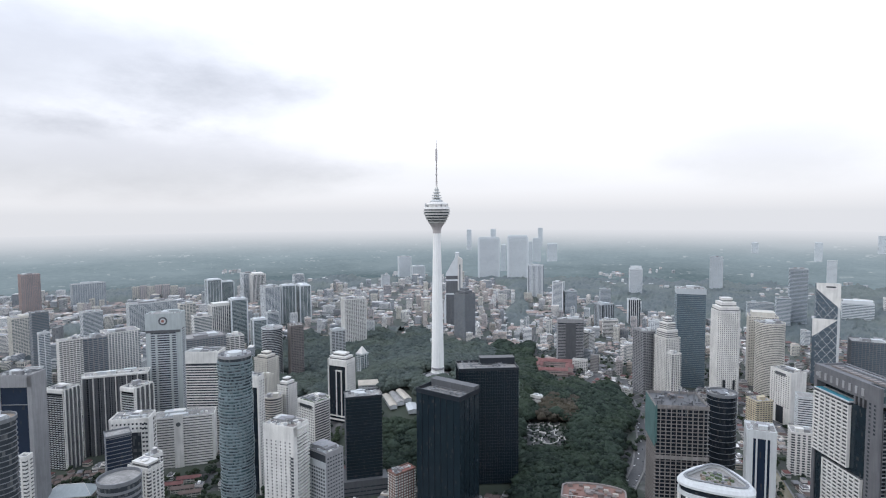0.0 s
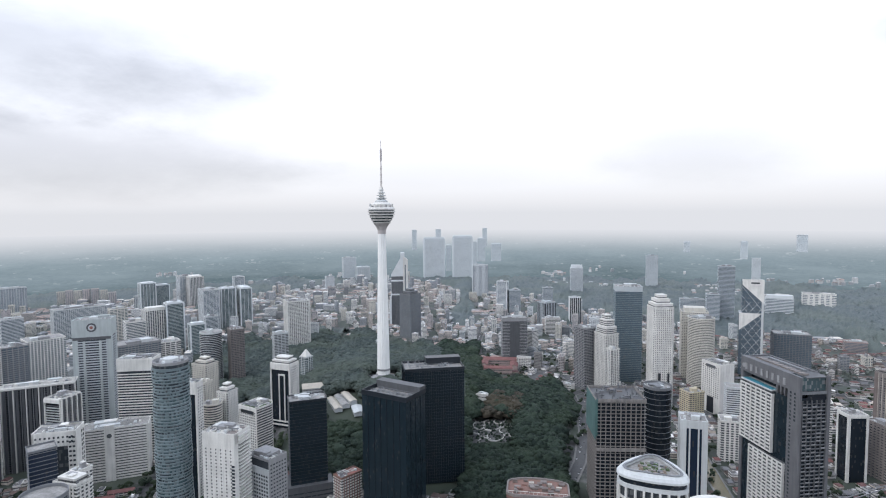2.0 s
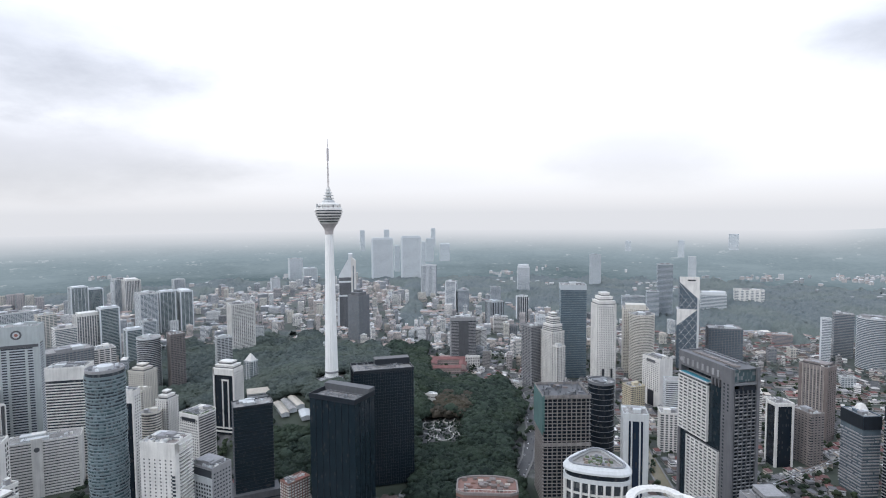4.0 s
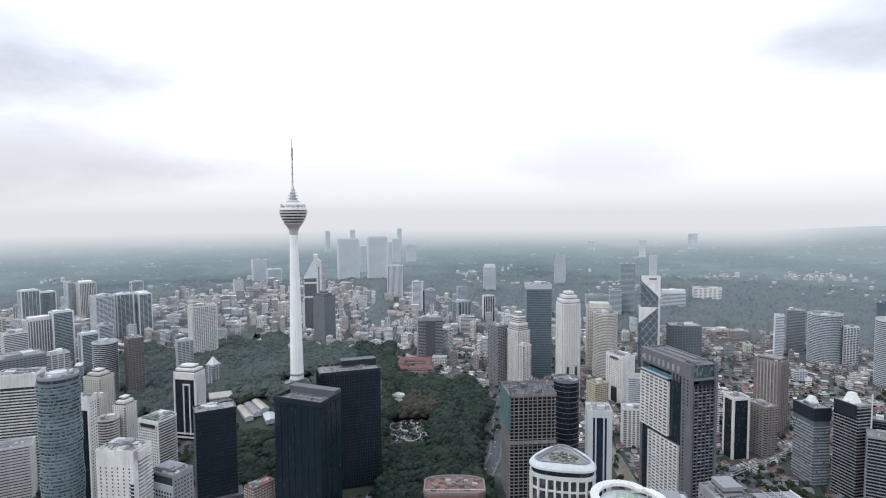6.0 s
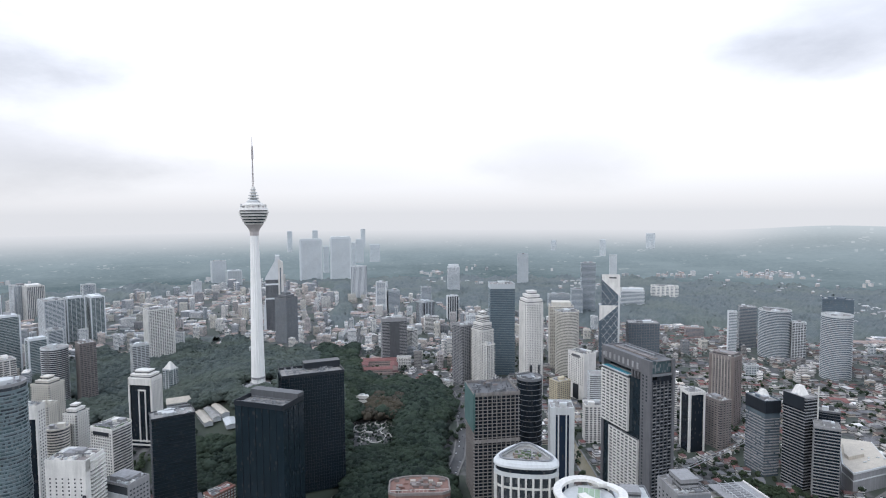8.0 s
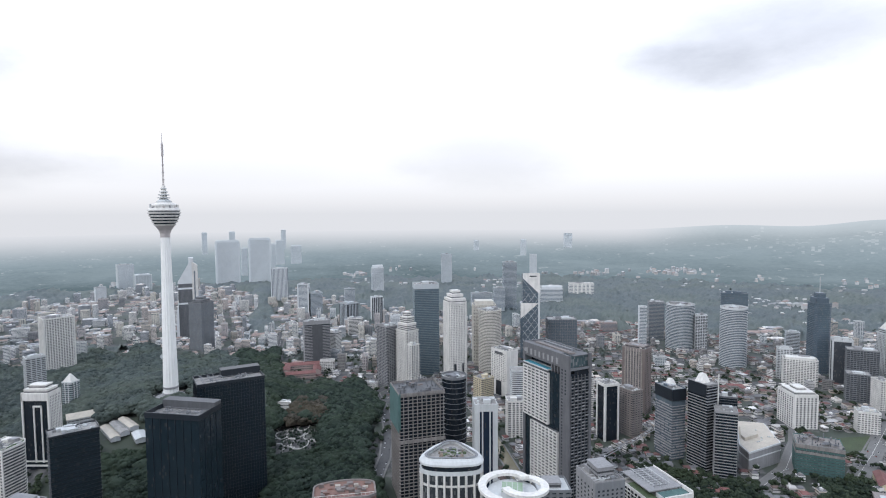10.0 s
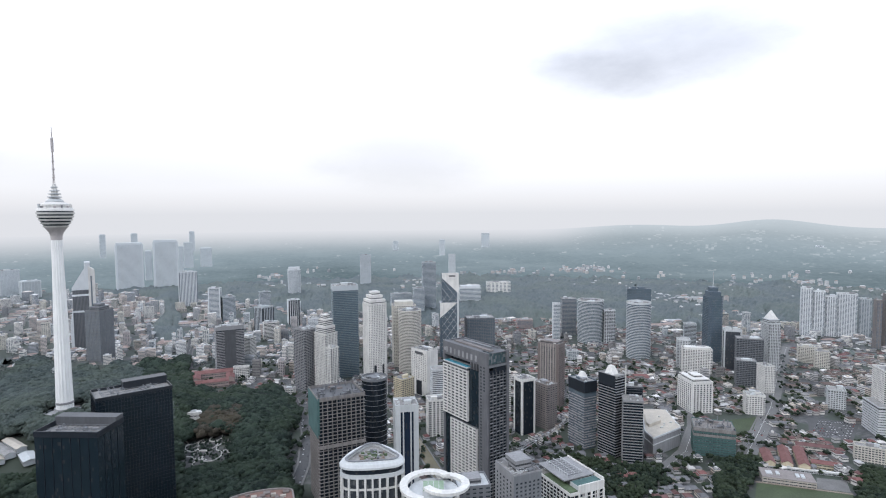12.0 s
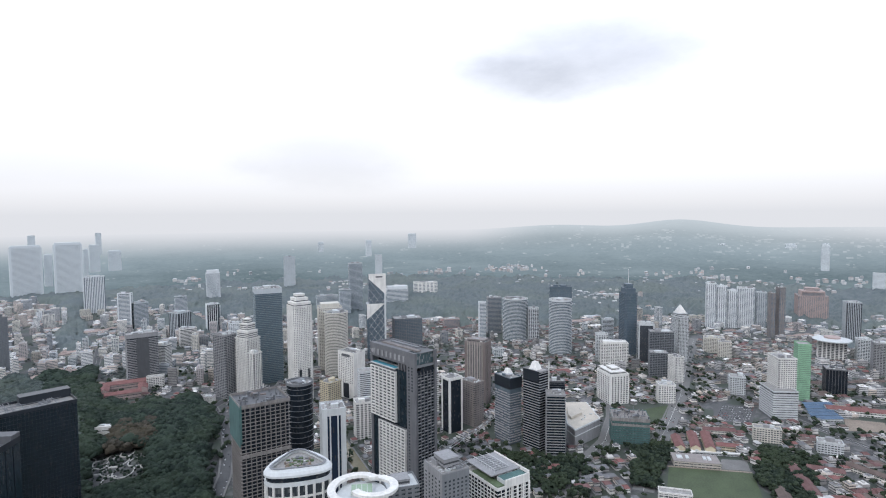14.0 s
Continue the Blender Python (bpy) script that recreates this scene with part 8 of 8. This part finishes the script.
def plot(heap, x, y, t, w, d, kind, r):
    """One house on its plot."""
    if r < 840 and x > 0.8 * y and len(near_homes) < 160:
        small_house(x, y, t, w, d, kind)
        return
    if r > 1250:
        w, d = w * rnd.choice((0.55, 0.8, 1.0, 1.35)), d * rnd.choice((0.6, 0.9, 1.15))
        t += rnd.choice((0, 0, 0.35, -0.3))
    if kind < (0.62 if r > 1200 and x < 0 else 0.44 if r > 1300 and x < 0.38 * r else 0.24):
        tall = rnd.uniform(5, 11) + (rnd.uniform(4, 42 if x < 0.38 * r else 14) if r > 1250 and rnd.random() < 0.36 else 0)
        heap.add(x, y, t, brick(-w / 2, w / 2, -d / 2, d / 2, 0, tall), 0)
        heap.add(x, y, t, brick(-w / 2 + 0.4, w / 2 - 0.4, -d / 2 + 0.4, d / 2 - 0.4, tall, tall + 0.15), rnd.choice((0, 2, 2)))
        for k in range(int(tall / 3.4)):
            heap.add(x, y, t, brick(-w / 2 - 0.05, w / 2 + 0.05, -d / 2 - 0.05, d / 2 + 0.05, k * 3.4 + 1.2, k * 3.4 + 2.5), 3)
        if w > 7:
            heap.add(x, y, t, brick(-w / 5, w / 8, -d / 5, d / 5, tall, tall + 2.5), 0)
        return
    tall = rnd.uniform(3.5, 7.5)
    heap.add(x, y, t, brick(-w / 2, w / 2, -d / 2, d / 2, 0, tall), 0)
    heap.add(x, y, t, brick(-w / 2 - 0.05, w / 2 + 0.05, -d / 2 - 0.05, d / 2 + 0.05, tall * 0.5, tall * 0.5 + 1.2), 3)
    heap.add(x, y, t, gable(w, d, tall, rnd.uniform(1.4, 2.8)), 4 if kind > 0.9 else 5 if kind > 0.76 else 1 if kind > 0.55 else 2 if kind > 0.34 else 0)


def quarter(az0, r0, da, dr):
    """One quarter of the town: rows of plots back to back along its own streets."""
    cx, cy = polar(az0 + da / 2, r0 + dr / 2)
    t = avenue(az0 + da / 2) + rnd.uniform(-0.25, 0.25)
    c, s = math.cos(t), math.sin(t)
    near = [q for q in TAKEN if (q[0] - cx) ** 2 + (q[1] - cy) ** 2 < 620 ** 2]
    lanes = [q for q in CLEAR if (q[0] - cx) ** 2 + (q[1] - cy) ** 2 < 620 ** 2]
    pu, pv = (9.5, 12.0) if r0 < 900 else (11.0, 13.0) if r0 < 1200 else (15.0, 17.0) if r0 < 1700 else (22.0, 24.0)
    if az0 < 27 and r0 >= 1200:
        pu, pv = (17.0, 19.0) if r0 < 1700 else (25.0, 26.0)
    if az0 < 0 and r0 >= 1200:
        pu, pv = (24.0, 27.0) if r0 < 1700 else (31.0, 34.0)
    half = int(0.6 * max(dr, r0 * radians(da)) / pu) + 2
    for j in range(-half, half):
        if j % 5 == 0:
            continue
        terrace = rnd.random() < 0.4
        tone = rnd.random()
        for i in range(-half, half):
            if i % 11 == 0:
                continue
            if not terrace or rnd.random() < 0.12:
                tone = rnd.random()
            u, v = i * pu + rnd.uniform(-1, 1) * (not terrace), j * pv + rnd.uniform(-1.5, 1.5) * (not terrace)
            x, y = cx + u * c - v * s, cy + u * s + v * c
            az, r = math.degrees(math.atan2(x, y)), math.hypot(x, y)
            if not (az0 <= az < az0 + da and r0 <= r < r0 + dr) or rnd.random() < 0.16:
                continue
            wood = wooded(az, r)
            if wood > 0.72 and (r > 1760 or rnd.random() < wood * 1.05) or rnd.random() < wood * 0.35:
                continue
            if any((x - p) ** 2 + (y - q) ** 2 < (k + 5) ** 2 for p, q, k in near) or any((x - p) ** 2 + (y - q) ** 2 < (k + 5) ** 2 for p, q, k in lanes):
                continue
            w = pu * (1.0 if terrace else rnd.uniform(0.62, 0.95))
            d = pv * (0.86 if terrace else rnd.uniform(0.6, 0.9))
            # Farther plots join the heap whose colours are paled for haze.
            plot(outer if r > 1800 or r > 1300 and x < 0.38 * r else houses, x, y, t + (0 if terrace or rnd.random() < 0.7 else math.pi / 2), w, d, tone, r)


for az0 in range(-45, 93, 9):
    for r0, r1 in ((640, 900), (900, 1200), (1200, 1500), (1500, 1800), (1800, 2200), (2200, 2700), (2700, 3200)):
        quarter(az0, r0, 9, r1 - r0)
houses.build("low_houses", "low shophouses with tiled and sheet roofs", "houses", [TOWN, TILE, SLATE, GLASS["room"], RUST, MAROON])
for i in range(80):
    az, r = rnd.uniform(-44, 92), math.sqrt(rnd.uniform(1950 ** 2, 3450 ** 2))
    if rnd.random() < (0.45 if az < 20 else 0.7 if az < 55 and r < 3300 else 0.1) or r < town_edge(az):
        continue
    cx, cy = polar(az, r)
    for k in range(rnd.randint(3, 16)):
        w, d, h = rnd.uniform(8, 24), rnd.uniform(8, 14), rnd.uniform(5, 10) * (2.2 if rnd.random() < 0.1 else 1.0)
        s, q = rnd.gauss(0, 60), rnd.gauss(0, 35)
        x, y = cx + s * math.cos(radians(az)) + q * math.sin(radians(az)), cy - s * math.sin(radians(az)) + q * math.cos(radians(az))
        if math.hypot(x, y) > 3600 or not free(x, y, 10):
            continue
        h += 5
        suburbs.add(x, y, avenue(az), brick(-w / 2, w / 2, -d / 2, d / 2, -8, h), 0, rise(x, y))
        suburbs.add(x, y, avenue(az), gable(w, d, h, 2.5), rnd.choice((2, 0, 0, 1)), rise(x, y))
for i in range(240):
    az, r = rnd.uniform(18, 92), math.sqrt(rnd.uniform(1950 ** 2, 3500 ** 2))
    x, y = polar(az, r)
    w, tall = rnd.uniform(8, 20), rnd.uniform(12, 17)
    if free(x, y, 8) and wooded(az, r) > 0.9 and noise.noise((x * 0.003, y * 0.003, 6.0)) > 0.12:
        turn = rnd.uniform(0, 3)
        suburbs.add(x, y, turn, brick(-w / 2, w / 2, -5, 5, -8, tall), 0, rise(x, y))
        suburbs.add(x, y, turn, gable(w, 9, tall, 2.0), rnd.choice((0, 2, 0)), rise(x, y))
for i in range(20):
    az, r = rnd.uniform(44, 88), math.sqrt(rnd.uniform(2700 ** 2, 3550 ** 2))
    cx, cy = polar(az, r)
    for k in range(rnd.randint(2, 9)):
        w, d, tall = rnd.uniform(8, 20), rnd.uniform(8, 12), rnd.uniform(9, 14) * (2.0 if rnd.random() < 0.1 else 1.0)
        x, y = cx + rnd.gauss(0, 90), cy + rnd.gauss(0, 60)
        if math.hypot(x, y) < 3600 and free(x, y, 10):
            suburbs.add(x, y, avenue(az), brick(-w / 2, w / 2, -d / 2, d / 2, -8, tall), 0, rise(x, y))
            suburbs.add(x, y, avenue(az), gable(w, d, tall, 2.5), rnd.choice((0, 0, 2, 1)), rise(x, y))
outer.build("outer_town", "blocks and houses of the outer town, paled for haze", "houses", [TOWN_HAZED, BRICK_HAZED, SLATE_HAZED, GLASS["sky"], BRICK_HAZED, BRICK_HAZED])
suburbs.build("outer_suburbs", "blocks and roofs of the suburbs among the woods, paled for haze", "houses", [SUBURB_HAZED, BRICK_HAZED, SLATE_HAZED])
for x, y, w, d, t, h in blocks:
    r = math.hypot(x, y)
    # Past 1350 m the windows switch to lighter glass, for haze.
    tower("town_block", rnd.choice(("plain town block with window bands", "painted town block with flat roof", "weathered concrete town block with window bands")), x, y, w, d, t, h,
          wall=rnd.choice(("white", "white", "cream", "pale", "mist", "cream", "beige", "pale", "grey", "blush")), glass="room" if r < 1350 else "sky", floor=3.5, band=rnd.uniform(1.3, 2.2),
          bay=rnd.choice((0, 4, 5)), pier=1.3, join_bands=True, roof="bare" if rnd.random() < 0.5 else "plant", cat="building", group="town blocks", fans=0)
